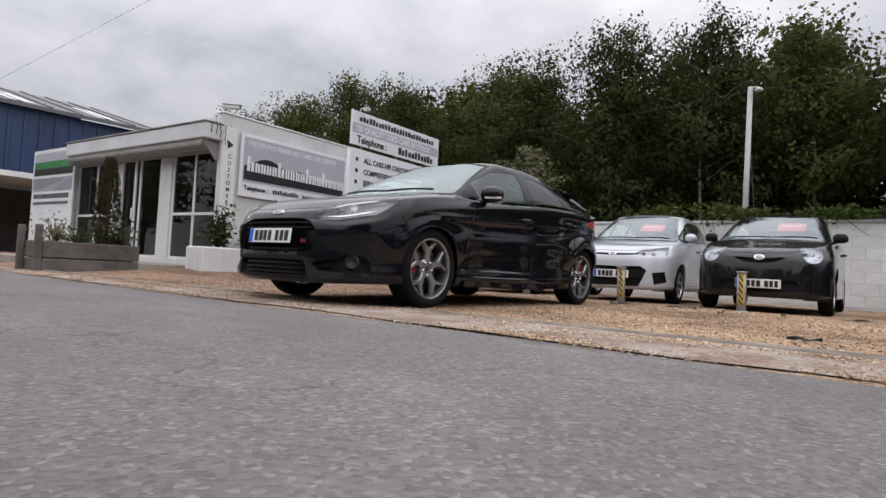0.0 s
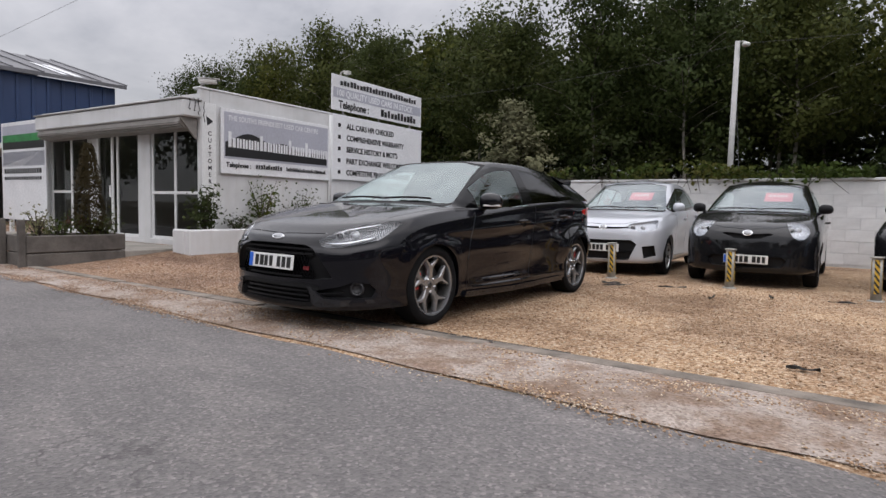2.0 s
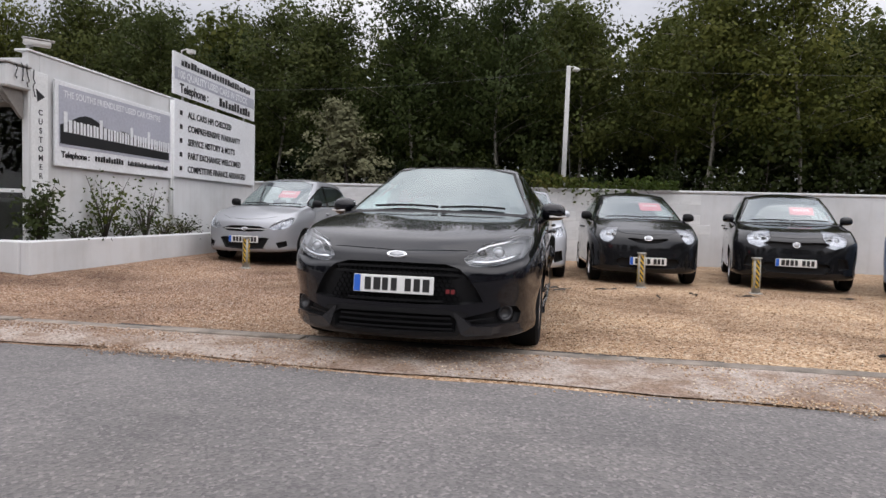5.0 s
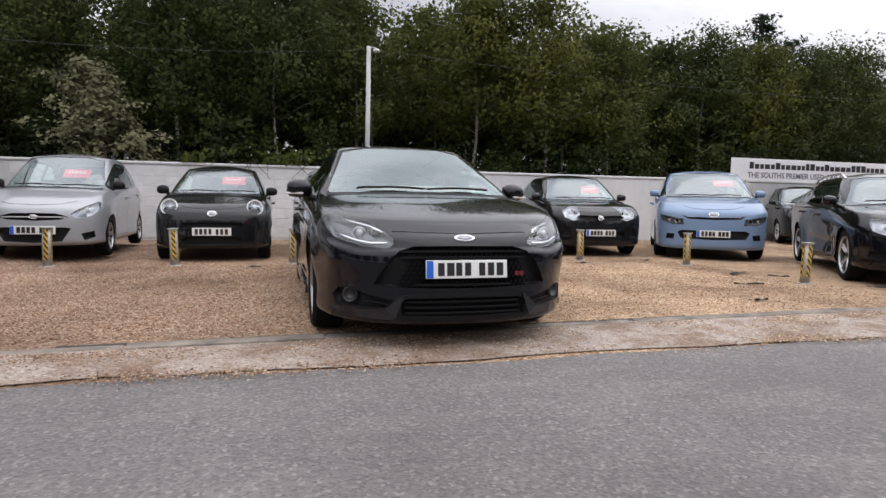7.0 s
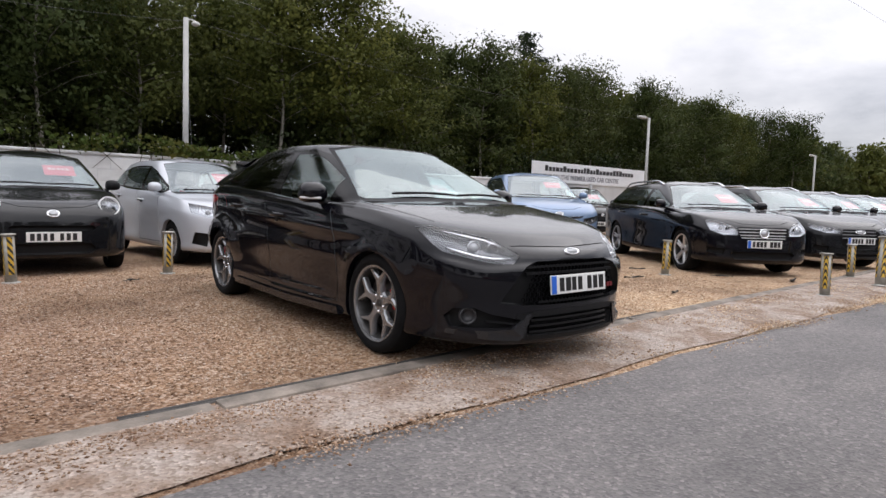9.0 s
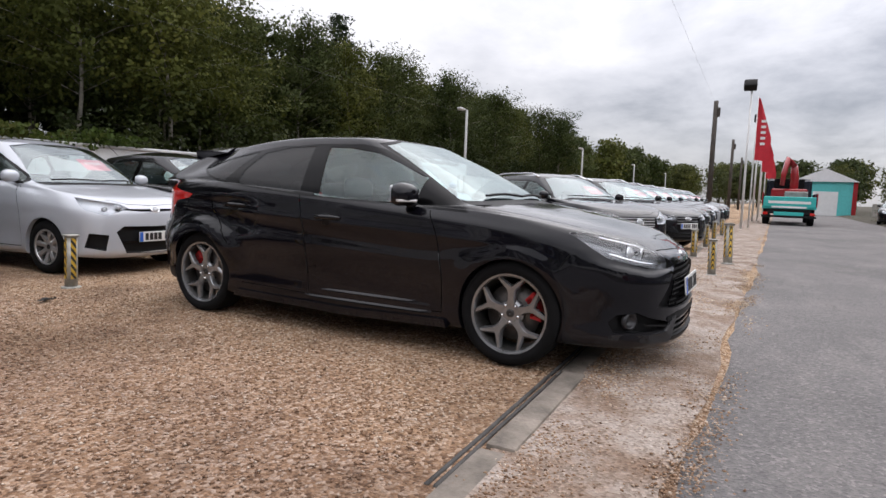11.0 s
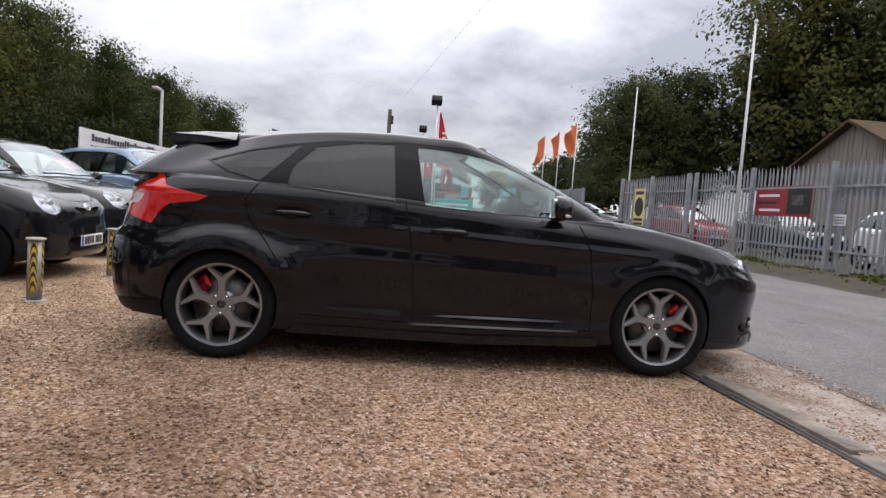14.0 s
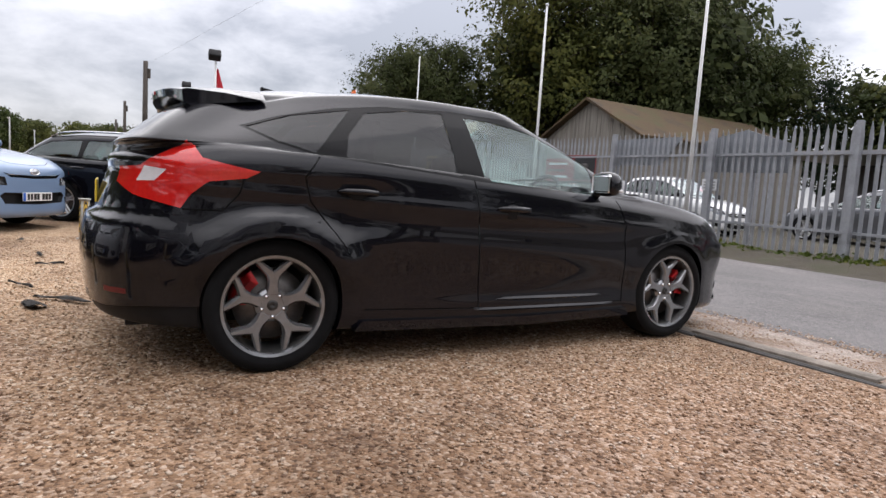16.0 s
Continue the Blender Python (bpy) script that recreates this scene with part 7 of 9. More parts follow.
for row in range(7):
    for col in range(40):
        x = -6.2 + 0.44 * col + (0.22 if row % 2 else 0)
        if x > 3.9 - 0.3 * (row % 3):
            continue
        b = new("block", block_mesh)
        b.parent = back
        b.matrix_basis = Matrix.Translation((x, rng.uniform(-0.003, 0.002), 0.05 + 0.216 * row))

# ---------------------------------------------------------------- palisade fence across the road
M["galv"] = mottled("galv", (0.30, 0.31, 0.33), 0.18, 5, 0.5, metal=0.35)
M["galv_dark"] = mottled("galv_dark", (0.20, 0.215, 0.235), 0.15, 2, 0.5, metal=0.2)
bmp = bmesh.new()
prism(bmp, [(-0.034, 0.0), (-0.034, 2.18), (-0.02, 2.30), (0.0, 2.40), (0.02, 2.30), (0.034, 2.18), (0.034, 0.0)], -0.012, 0.0, "y")
for v in bmp.verts:
    v.co.y += 0.016 * (abs(v.co.x) / 0.034) * -1
pale_mesh = bpy.data.meshes.new("pale")
bmp.to_mesh(pale_mesh)
bmp.free()
pale_mesh.materials.append(M["galv"])


def palisade(x0, x1, y0, y1, z, label, h=1.0):
    """A run of palisade fence from one end to the other."""
    n = math.hypot(x1 - x0, y1 - y0)
    f = thing("palisade_fence", label, "fence", "palisade fences", at=(x0, y0, z), turn=math.degrees(math.atan2(y1 - y0, x1 - x0)))
    for zz in (0.45, 1.85):
        bm = bmesh.new()
        box(bm, 0, n, 0.0, 0.045, zz * h, zz * h + 0.05)
        part("rail", bm, M["galv"], f)
    k = 0.0
    while k <= n + 0.01:
        bm = bmesh.new()
        box(bm, k - 0.05, k + 0.05, 0.05, 0.15, -0.2, 2.42 * h)
        part("post", bm, M["galv"], f)
        k += n / max(1, round(n / 2.7))
    count = int(n / 0.152)
    rr = random.Random(int(n * 100))
    for i in range(count):
        p = new("pale", pale_mesh)
        p.parent = f
        p.matrix_basis = pose(0.076 + 0.152 * i, 0.0, rr.uniform(-0.012, 0.012), 0, rr.uniform(-0.5, 0.5), 0) @ Matrix.Diagonal((1, 1, h, 1))
    return f


FZ = 0.10
palisade(-3.5, 13.6, -8.15, -7.88, FZ, "grey galvanised palisade fence along the verge")
palisade(14.0, 19.1, -7.86, -7.75, FZ, "grey galvanised palisade gate leaf beside the entrance")
palisade(19.2, 19.9, -7.75, -9.4, FZ, "short return of grey palisade fence")
# close-boarded sheet fence beyond the entrance
sf = thing("sheet_fence", "tall grey metal sheet fence with a picture banner", "fence", at=(24.4, -7.9, 0.1), turn=2.0)
for k in range(26):
    slab("sheet", 0.45 * k, 0.45 * k + 0.43, 0, 0.04, 0.0, 2.15, "galv_dark", sf, 0.01)
for k in range(7):
    slab("post", 1.9 * k, 1.9 * k + 0.1, 0.045, 0.14, 0.0, 2.2, "galv", sf)
bn = thing("banner", "white banner with a dark picture on the sheet fence", "banner", at=(24.4, -7.9, 0.1), turn=2.0)
bm = bmesh.new()
box(bm, 3.0, 5.6, 0.046, 0.052, 0.75, 1.75)
part("cloth", bm, M["sign_white"], bn)
for x0, x1, z0, z1 in ((3.3, 4.9, 0.82, 1.12), (3.7, 4.6, 1.12, 1.40), (4.4, 5.3, 0.95, 1.3)):
    bm = bmesh.new()
    box(bm, x0, x1, 0.053, 0.056, z0, z1)
    part("picture_shape", bm, M["trim_gloss"], bn)
M["sign_yellow"] = mottled("sign_yellow", (0.66, 0.56, 0.24), 0.08, 4, 0.5)
M["sign_red"] = mottled("sign_red", (0.26, 0.015, 0.025), 0.15, 4, 0.5)
ys = thing("gate_sign", "yellow sign with a black round emblem tied to the gate", "sign", at=(17.5, -7.76, 0.1), turn=1.2)
slab("panel", -0.45, 0.45, 0.05, 0.065, 0.55, 2.0, "sign_yellow", ys)
bm = bmesh.new()
lathe(bm, [(0.067, 0.001), (0.067, 0.36), (0.064, 0.36)], 28, "y")
bm.transform(Matrix.Translation((0, 0, 1.32)))
part("emblem", bm, M["sign_ink"], ys)
for z0, z1, x in ((1.78, 1.9, 0.34), (0.80, 0.90, 0.36), (0.66, 0.74, 0.36)):
    bm = bmesh.new()
    box(bm, -x, x, 0.067, 0.070, z0, z1)
    part("lettering_bar", bm, M["sign_ink"], ys, "line of plain bars on the sign")
rs = thing("banner", "red and black banner tied to the palisade fence", "banner", at=(9.6, -7.93, 0.1), turn=0.9)
bm = bmesh.new()
box(bm, -1.02, 1.02, 0.022, 0.028, 1.18, 1.92)
part("cloth", bm, M["sign_red"], rs)
for x0, x1, z0, z1, mt in ((-1.0, -0.2, 1.25, 1.85, "sign_ink"), (-0.75, -0.35, 1.45, 1.70, "grey_steel"), (0.05, 0.85, 1.30, 1.36, "sign_white"), (0.1, 0.9, 1.66, 1.72, "sign_white"), (0.2, 0.95, 1.48, 1.54, "sign_ink")):
    bm = bmesh.new()
    box(bm, x0, x1, 0.0295, 0.032, z0, z1)
    part("printed_shape", bm, M[mt], rs)
for x, z in ((5.1, 1.34), (11.4, 1.25), (7.7, 1.25)):
    ws = thing("notice", "small white notice fixed to the fence", "notice", "fence notices", at=(x, -8.15 + (x + 3.5) * 0.0158, 0.1), turn=0.9)
    slab("plate", -0.18, 0.18, 0.022, 0.03, z - 0.22, z + 0.02, "sign_white", ws, 0.002)
    for k in range(3):
        bm = bmesh.new()
        box(bm, -0.14, 0.14, 0.031, 0.033, z - 0.06 - 0.06 * k, z - 0.03 - 0.06 * k)
        part("lettering_bar", bm, M["grey_steel"], ws)

# ---------------------------------------------------------------- trees and plants
def leaf_mat(name, dark, mid, lite, shine=0.5):
    m = Mat(name)
    g = m.node("ShaderNodeNewGeometry")
    oi = m.node("ShaderNodeObjectInfo")
    f = m.math("ADD", m.math("MULTIPLY", g.outputs["Random Per Island"], 0.20), m.math("MULTIPLY", m.noise(0.5, 4), 0.84))
    c = m.ramp(f, (0.2, dark), (0.52, mid), (0.85, lite))
    t = m.ramp(oi.outputs["Random"], (0.0, (0.66, 0.74, 0.70)), (0.5, (1, 1, 1)), (1.0, (1.42, 1.28, 0.90)))
    col = m.mix(1.0, c, t, "MULTIPLY")
    m.base(col).set(Roughness=shine)
    m.b.inputs["Specular IOR Level"].default_value = 0.06
    tr = m.t.nodes.new("ShaderNodeBsdfTranslucent")
    m.link(col, tr.inputs[0])
    mx = m.t.nodes.new("ShaderNodeMixShader")
    mx.inputs[0].default_value = 0.36
    out = m.t.nodes["Material Output"]
    m.link(m.b.outputs[0], mx.inputs[1]).link(tr.outputs[0], mx.inputs[2]).link(mx.outputs[0], out.inputs[0])
    return m.m


M["leaf_birch"] = leaf_mat("leaf_birch", (0.030, 0.041, 0.014), (0.062, 0.077, 0.025), (0.112, 0.118, 0.038))
M["leaf_oak"] = leaf_mat("leaf_oak", (0.030, 0.039, 0.015), (0.062, 0.075, 0.028), (0.118, 0.118, 0.042))
M["leaf_pine"] = leaf_mat("leaf_pine", (0.008, 0.016, 0.010), (0.020, 0.032, 0.018), (0.04, 0.055, 0.028))
# darker leaf green, with the shade under the trees put into the colour
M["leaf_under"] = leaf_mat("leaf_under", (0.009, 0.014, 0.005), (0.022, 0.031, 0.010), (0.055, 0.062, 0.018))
M["leaf_olive"] = leaf_mat("leaf_olive", (0.085, 0.092, 0.062), (0.150, 0.158, 0.108), (0.22, 0.22, 0.16))
M["leaf_ivy"] = leaf_mat("leaf_ivy", (0.02, 0.035, 0.008), (0.06, 0.085, 0.02), (0.16, 0.13, 0.04))
M["leaf_rust"] = leaf_mat("leaf_rust", (0.020, 0.016, 0.008), (0.044, 0.034, 0.015), (0.075, 0.056, 0.025))
M["bark_birch"] = mottled("bark_birch", (0.22, 0.20, 0.17), 0.45, 4, 0.9, bump=0.4, bump_scale=14)
M["bark"] = mottled("bark", (0.055, 0.045, 0.035), 0.35, 5, 0.95, bump=0.5, bump_scale=18)


def leaf_mesh(name, centres, size, rng, droop=0.0, slim=0.55, facing=None):
    """Many small leaves, one island each, turned roughly outwards from their clump."""
    n = len(centres)
    c = np.asarray(centres)
    nrm = rng.normal(size=(n, 3)) * 0.55
    nrm[:, 2] += 0.45
    if facing is not None:
        f = np.asarray(facing)
        nrm += f / (np.linalg.norm(f, axis=1, keepdims=True) + 1e-6)
    nrm /= np.linalg.norm(nrm, axis=1, keepdims=True) + 1e-9
    d = rng.normal(size=(n, 3))
    d[:, 2] -= droop
    d -= nrm * (d * nrm).sum(1, keepdims=True)
    d /= np.linalg.norm(d, axis=1, keepdims=True) + 1e-9
    s = np.cross(d, nrm)
    k = (size * rng.uniform(0.6, 1.35, n))[:, None]
    fold = nrm * k * 0.10
    v = np.stack([c - d * k * 0.5, c + s * k * slim * 0.5 - fold, c + d * k * 0.5, c - s * k * slim * 0.5 - fold], 1).reshape(-1, 3)
    me = bpy.data.meshes.new(name)
    me.from_pydata(v.tolist(), [], np.arange(4 * n).reshape(-1, 4).tolist())
    if facing is not None:
        # leaves of one clump share a soft common shading direction
        f = f / (np.linalg.norm(f, axis=1, keepdims=True) + 1e-6)
        q = 0.95 * f + 0.22 * nrm + (0, 0, 0.30)
        q /= np.linalg.norm(q, axis=1, keepdims=True) + 1e-9
        me.polygons.foreach_set("use_smooth", [True] * n)
        me.normals_split_custom_set_from_vertices(np.repeat(q, 4, 0).tolist())
    return me


def tree_parts(kind, seed, leaves, size):
    """Meshes for a trunk with limbs and a crown; returns (trunk, crown)."""
    rng = np.random.default_rng(seed)
    rr = random.Random(seed)
    bm = bmesh.new()
    H = {"birch": 9.4, "oak": 12.5, "pine": 10.5, "bush": 3.0, "scrub": 4.2}[kind]
    lean = rr.uniform(-0.5, 0.5), rr.uniform(-0.4, 0.4)
    spine = [Vector((lean[0] * (z / H) ** 1.5 + 0.08 * math.sin(z * 1.1 + seed), lean[1] * (z / H) ** 1.5 + 0.08 * math.cos(z * 0.9 + seed), z)) for z in np.linspace(0, H * 0.96, 9)]
    r0 = {"birch": 0.085, "oak": 0.30, "pine": 0.16, "bush": 0.05, "scrub": 0.05}[kind]
    bent(bm, spine, [r0 * (1 - 0.9 * k / 8) for k in range(9)], 6)
    pts, face = [], []
    limbs = {"birch": 34, "oak": 58, "pine": 46, "bush": 26, "scrub": 24}[kind]
    per = leaves // limbs
    for k in range(limbs):
        t = {"birch": 0.38 + 0.62 * (k + rr.random()) / limbs, "oak": 0.20 + 0.80 * (k + rr.random()) / limbs, "pine": 0.22 + 0.78 * (k + rr.random()) / limbs, "bush": 0.05 + 0.95 * (k + rr.random()) / limbs, "scrub": 0.1 + 0.9 * (k + rr.random()) / limbs}[kind]
        a = k * 2.4 + rr.uniform(-0.5, 0.5)
        i = min(7, int(t * 8))
        p = spine[i].lerp(spine[i + 1], t * 8 - i)
        if kind == "birch":
            reach, lift = 2.25 * (1 - t) ** 0.45 * (0.5 + 0.5 * min(1, (t - 0.2) * 4)) * rr.uniform(0.6, 1.25) + 0.30, 0.45
        elif kind == "oak":
            reach, lift = 4.3 * math.sqrt(max(0.04, 1 - ((t - 0.52) / 0.5) ** 2)) * rr.uniform(0.7, 1.15), 0.35
        elif kind == "pine":
            reach, lift = 2.7 * (1 - t) ** 0.7 * rr.uniform(0.7, 1.2) + 0.15, 0.05
        elif kind == "scrub":
            reach, lift = 1.5 * (1 - 0.6 * t) * rr.uniform(0.6, 1.2) + 0.2, 0.4
        else:
            reach, lift = 1.25 * (1 - t) ** 1.15 * rr.uniform(0.6, 1.2) + 0.05, 0.75
        d = Vector((math.cos(a), math.sin(a), lift))
        q = p + d * reach
        m2 = p + d * reach * 0.55 + Vector((0, 0, 0.08 * reach))
        bent(bm, [p, m2, q], [r0 * 0.32 * (1 - 0.6 * t), r0 * 0.18, 0.008], 3)
        # twigs along the limb, each with its own clump of leaves
        sp, twigs, blob = {"birch": (0.46, 8, 0.24), "oak": (0.72, 20, 0.28), "pine": (0.30, 7, 0.17), "bush": (0.13, 6, 0.10), "scrub": (0.34, 6, 0.2)}[kind]
        for _ in range(twigs):
            u = rr.uniform(0.35, 1.08)
            s = sp * (0.5 + 0.6 * u)
            base = np.array(p.lerp(q, u)) + rng.normal(size=3) * s * (1, 1, 0.7 if kind != "pine" else 0.3)
            off = rng.normal(size=(per // twigs, 3)) * blob * (1, 1, 0.8 if kind != "pine" else 0.45)
            if kind == "birch":
                off[:, 2] -= np.abs(rng.normal(size=len(off))) * 0.30
            pts += (base + off).tolist()
            face += (off + (base - np.array(p)) * 0.25).tolist()
    return bm, leaf_mesh("crown", np.array(pts), size, rng, 0.9 if kind == "birch" else 0.2, 0.66 if kind != "pine" else 0.3, face)


def tree(name, kind, seed, leaves, size, bark, leaf, label, category="tree", group=""):
    bm, me = tree_parts(kind, seed, leaves, size)
    ob = thing(name, label, category, group)
    part("trunk", bm, M[bark], ob, smooth=60)
    me.materials.append(M[leaf])
    cr = new("crown", me)
    cr.parent = ob
    return ob


def planted(protos, spots, seed):
    """Sets copies of a few trees at their spots; the first ones are the prototypes themselves."""
    rr = random.Random(seed)
    used = set()
    for x, y, z, s in spots:
        k = rr.randrange(len(protos))
        m = Matrix.LocRotScale((x, y, z), Euler((0, 0, rr.uniform(0, math.tau))), None)
        if k not in used:
            used.add(k)
            ob = protos[k]
            ob.matrix_basis = m
        else:
            ob = copy_thing(protos[k], m)
        ob.scale = (s * rr.uniform(0.9, 1.15), s * rr.uniform(0.9, 1.15), s)
    for k, p in enumerate(protos):
        if k not in used:
            for o in list(p.children_recursive) + [p]:
                bpy.data.objects.remove(o)


rng = random.Random(21)
birches = [tree("birch_tree", "birch", 11 + k, 12000, 0.138, "bark_birch", "leaf_birch", "slender birch tree with pale trunk and drooping dark foliage", "tree", "trees behind the wall") for k in range(5)]
spots = []
rear_spots, front_spots = [], []
for row, (y, step) in enumerate(((14.6, 2.9), (17.6, 2.5), (20.8, 2.1))):
    x = -27.0 + row
    while x < (44 if row < 2 else 40):
        tall = float(np.interp(x, [-24, -14, -9, -4, 1, 5.5, 8, 13, 17, 22, 28, 40], [0.82, 0.82, 0.79, 0.805, 0.79, 0.81, 0.765, 0.785, 0.73, 0.725, 0.75, 0.74])) + 0.025 * math.sin(x * 0.33 + row) + 0.03 * row
        (front_spots, spots, rear_spots)[row].append((x + rng.uniform(-0.8, 0.8), y + rng.uniform(-1.0, 1.0), 0.15, tall * rng.uniform(0.95, 1.05)))
        x += step
planted(birches, front_spots, 3)
mid_birch = [tree("birch_tree", "birch", 21 + k, 5600, 0.215, "bark_birch", "leaf_birch", "slender birch tree with pale trunk and drooping dark foliage", "tree", "trees behind the wall") for k in range(4)]
planted(mid_birch, spots, 13)
far_birch = [tree("birch_tree", "birch", 31 + k, 1400, 0.46, "bark_birch", "leaf_birch", "distant birch tree in the wood along the road", "tree", "trees along the road") for k in range(3)]
spots = []
for row, y in enumerate((15.5, 19.5, 24.0)):
    x = 44.0 + row
    while x < 150:
        spots.append((x + rng.uniform(-1, 1), y + rng.uniform(-1, 1), 0.2, rng.uniform(0.62, 0.78)))
        x += 3.4 + 0.02 * (x - 44)
planted(far_birch, rear_spots + spots, 4)
pines = [tree("pine_tree", "pine", 51 + k, 4200, 0.24, "bark", "leaf_pine", "dark pine tree standing above the birches", "tree", "pine trees") for k in range(2)]
planted(pines, [(18.0, 16.5, 0.1, 0.83), (21.5, 18.5, 0.1, 0.83), (-13.0, 21.0, 0.1, 0.9), (37.0, 19.0, 0.1, 0.72)], 5)
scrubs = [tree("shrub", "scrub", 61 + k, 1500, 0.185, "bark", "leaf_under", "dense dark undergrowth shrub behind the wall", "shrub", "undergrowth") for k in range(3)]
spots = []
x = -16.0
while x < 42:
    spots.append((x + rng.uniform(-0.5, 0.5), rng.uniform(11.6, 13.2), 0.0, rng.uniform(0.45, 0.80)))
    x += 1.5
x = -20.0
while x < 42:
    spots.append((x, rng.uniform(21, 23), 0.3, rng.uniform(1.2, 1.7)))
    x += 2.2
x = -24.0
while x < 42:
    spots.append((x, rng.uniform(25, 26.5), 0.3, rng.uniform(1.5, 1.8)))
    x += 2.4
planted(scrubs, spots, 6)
olive = tree("shrub", "bush", 71, 4200, 0.10, "bark", "leaf_olive", "grey-green conical shrub behind the wall", "shrub")
olive.matrix_basis = Matrix.LocRotScale((-4.95, 11.6, 0.9), None, (1.35, 1.25, 1.06))
oaks = [tree("oak_tree", "oak", 81 + k, 24000, 0.215, "bark", "leaf_oak", "broad leafy tree behind the yard", "tree", "trees behind the yard") for k in range(3)]
planted(oaks, [(39.5, -16.2, 0, 0.86), (41.0, -21.0, 0, 0.98), (34.5, -26.0, 0, 1.48), (28.5, -30.5, 0, 1.30), (28.0, -33.5, 0, 1.15), (38, -30, 0, 1.2), (30, -38, 0, 1.2), (25.0, -40.5, 0, 0.98), (50, -25, 0, 0.9)], 7)
far_oaks = [tree("oak_tree", "oak", 91 + k, 4200, 0.55, "bark", "leaf_oak", "broad leafy tree far off along the road", "tree", "trees along the road") for k in range(2)]
planted(far_oaks, [(54, -19, 0, 0.70), (62, -18, 0, 0.58), (72, -19, 0, 0.58), (84, -15, 0, 0.48), (98, -9, 0, 0.5), (112, -2, 0, 0.55), (120, 5, 0, 0.6), (106, 6, 0, 0.5),
                   # unseen trees south and west, added to darken reflections in glass and paint
                   (10, -46, 0, 1.0), (2, -46, 0, 1.1), (-7, -45, 0, 1.05), (-16, -45, 0, 1.1), (-25, -43, 0, 1.0), (-35, -38, 0, 1.0), (-44, -32, 0, 1.1), (-51, -25, 0, 1.05), (-56, -17, 0, 1.1), (-59, -9, 0, 1.0), (-61, -1, 0, 1.1), (-47, -38, 0, 1.2), (-60, -28, 0, 1.2),
                   (37, -27, 0, 1.15), (34, -33, 0, 1.35), (29, -36, 0, 1.4), (43.5, -17.5, 0, 0.86), (45, -21, 0, 0.82), (31, -44, 0, 1.15), (20.5, -44, 0, 0.80), (16.5, -45, 0, 0.85)], 9)
skyline = [tree("oak_tree", "oak", 95 + k, 2400, 0.8, "bark", "leaf_oak", "tree on the far skyline", "tree", "far trees") for k in range(2)]
planted(skyline, [(92, 3, 0, 0.5), (98, -4, 0, 0.55), (104, -10, 0, 0.6), (96, -16, 0, 0.55), (110, -2, 0, 0.6), (118, 8, 0, 0.6), (88, -22, 0, 0.55), (112, 14, 0, 0.55), (125, 2, 0, 0.6), (76, -24, 0, 0.6), (66, -23, 0, 0.62), (130, -14, 0, 0.7), (100, 12, 0, 0.5)], 19)
planted([tree("pine_tree", "pine", 58, 3000, 0.3, "bark", "leaf_pine", "dark conifer at the far side of the yard", "tree", "pine trees")], [(21.0, -40, 0, 0.98)], 8)
planted([tree("pine_tree", "pine", 59, 3000, 0.3, "bark", "leaf_pine", "dark conifer at the far side of the yard", "tree", "pine trees")], [(17.0, -42, 0, 1.02)], 8)


def foliage(name, centres, size, mat, label, category, seed, kind="", droop=0.2):
    me = leaf_mesh(name, np.array(centres), size, np.random.default_rng(seed), droop, 0.75)
    me.materials.append(M[mat])
    return tagged(new(name, me), label, category, kind=kind)


# ivy spilling over the wall
rr = random.Random(9)
pts = []
for k in range(2600):
    x = rr.uniform(-3.0, 3.4)
    hump = 0.16 + 0.22 * (0.5 + 0.5 * noise.noise(Vector((x * 0.9, 1.5, 0)))) * (1.3 if -2.6 < x < 2.9 else 0.5)
    y = WALL_Y + rr.gauss(0.06, 0.16)
    z = 1.66 + rr.random() ** 1.4 * hump
    if y < WALL_Y - 0.02:
        z -= rr.random() ** 2 * 0.75 * max(0.0, noise.noise(Vector((x * 1.4, 5.5, 0))) + 0.25)
    if noise.noise(Vector((x * 0.9, 2.2, z * 1.6))) + 0.25 > rr.random() * 0.5:
        pts.append((x, y, z))
ivy = foliage("ivy", pts, 0.10, "leaf_ivy", "tangled ivy and bramble spilling over the white wall", "climbing plant", 12)
for k in range(16):
    stems = bmesh.new()
    x = rr.uniform(-2.6, 2.8)
    bent(stems, [(x, WALL_Y + 0.1, 1.6), (x + rr.uniform(-0.2, 0.2), WALL_Y - 0.05, 1.72), (x + rr.uniform(-0.4, 0.4), WALL_Y - 0.06, 1.35)], [0.010, 0.008, 0.004], 5)
    part("stem", stems, M["bark"], ivy)


def small_shrub(name, x, y, z, h, w, leaf, n, size, label, seed):
    ob = thing(name, label, "shrub", at=(x, y, z))
    r2 = random.Random(seed)
    bm = bmesh.new()
    pts = []
    for k in range(14):
        a, t = k * 2.4, r2.random()
        q = Vector((w * 0.55 * math.cos(a) * (0.3 + 0.7 * t), w * 0.55 * math.sin(a) * (0.3 + 0.7 * t), h * (0.45 + 0.55 * r2.random())))
        bent(bm, [(0, 0, 0), (q.x * 0.4, q.y * 0.4, q.z * 0.55), q], [0.012, 0.008, 0.003], 5)
        for j in range(n // 14):
            u = r2.uniform(0.35, 1.05)
            s = 0.10 * w + 0.03
            pts.append((q.x * u + r2.gauss(0, s), q.y * u + r2.gauss(0, s), q.z * u + r2.gauss(0, s)))
    part("stem", bm, M["bark"], ob, smooth=60)
    me = leaf_mesh("leaves", np.array(pts), size, np.random.default_rng(seed), 0.1, 0.6)
    me.materials.append(M[leaf])
    lv = new("leaves", me)
    lv.parent = ob
    return ob


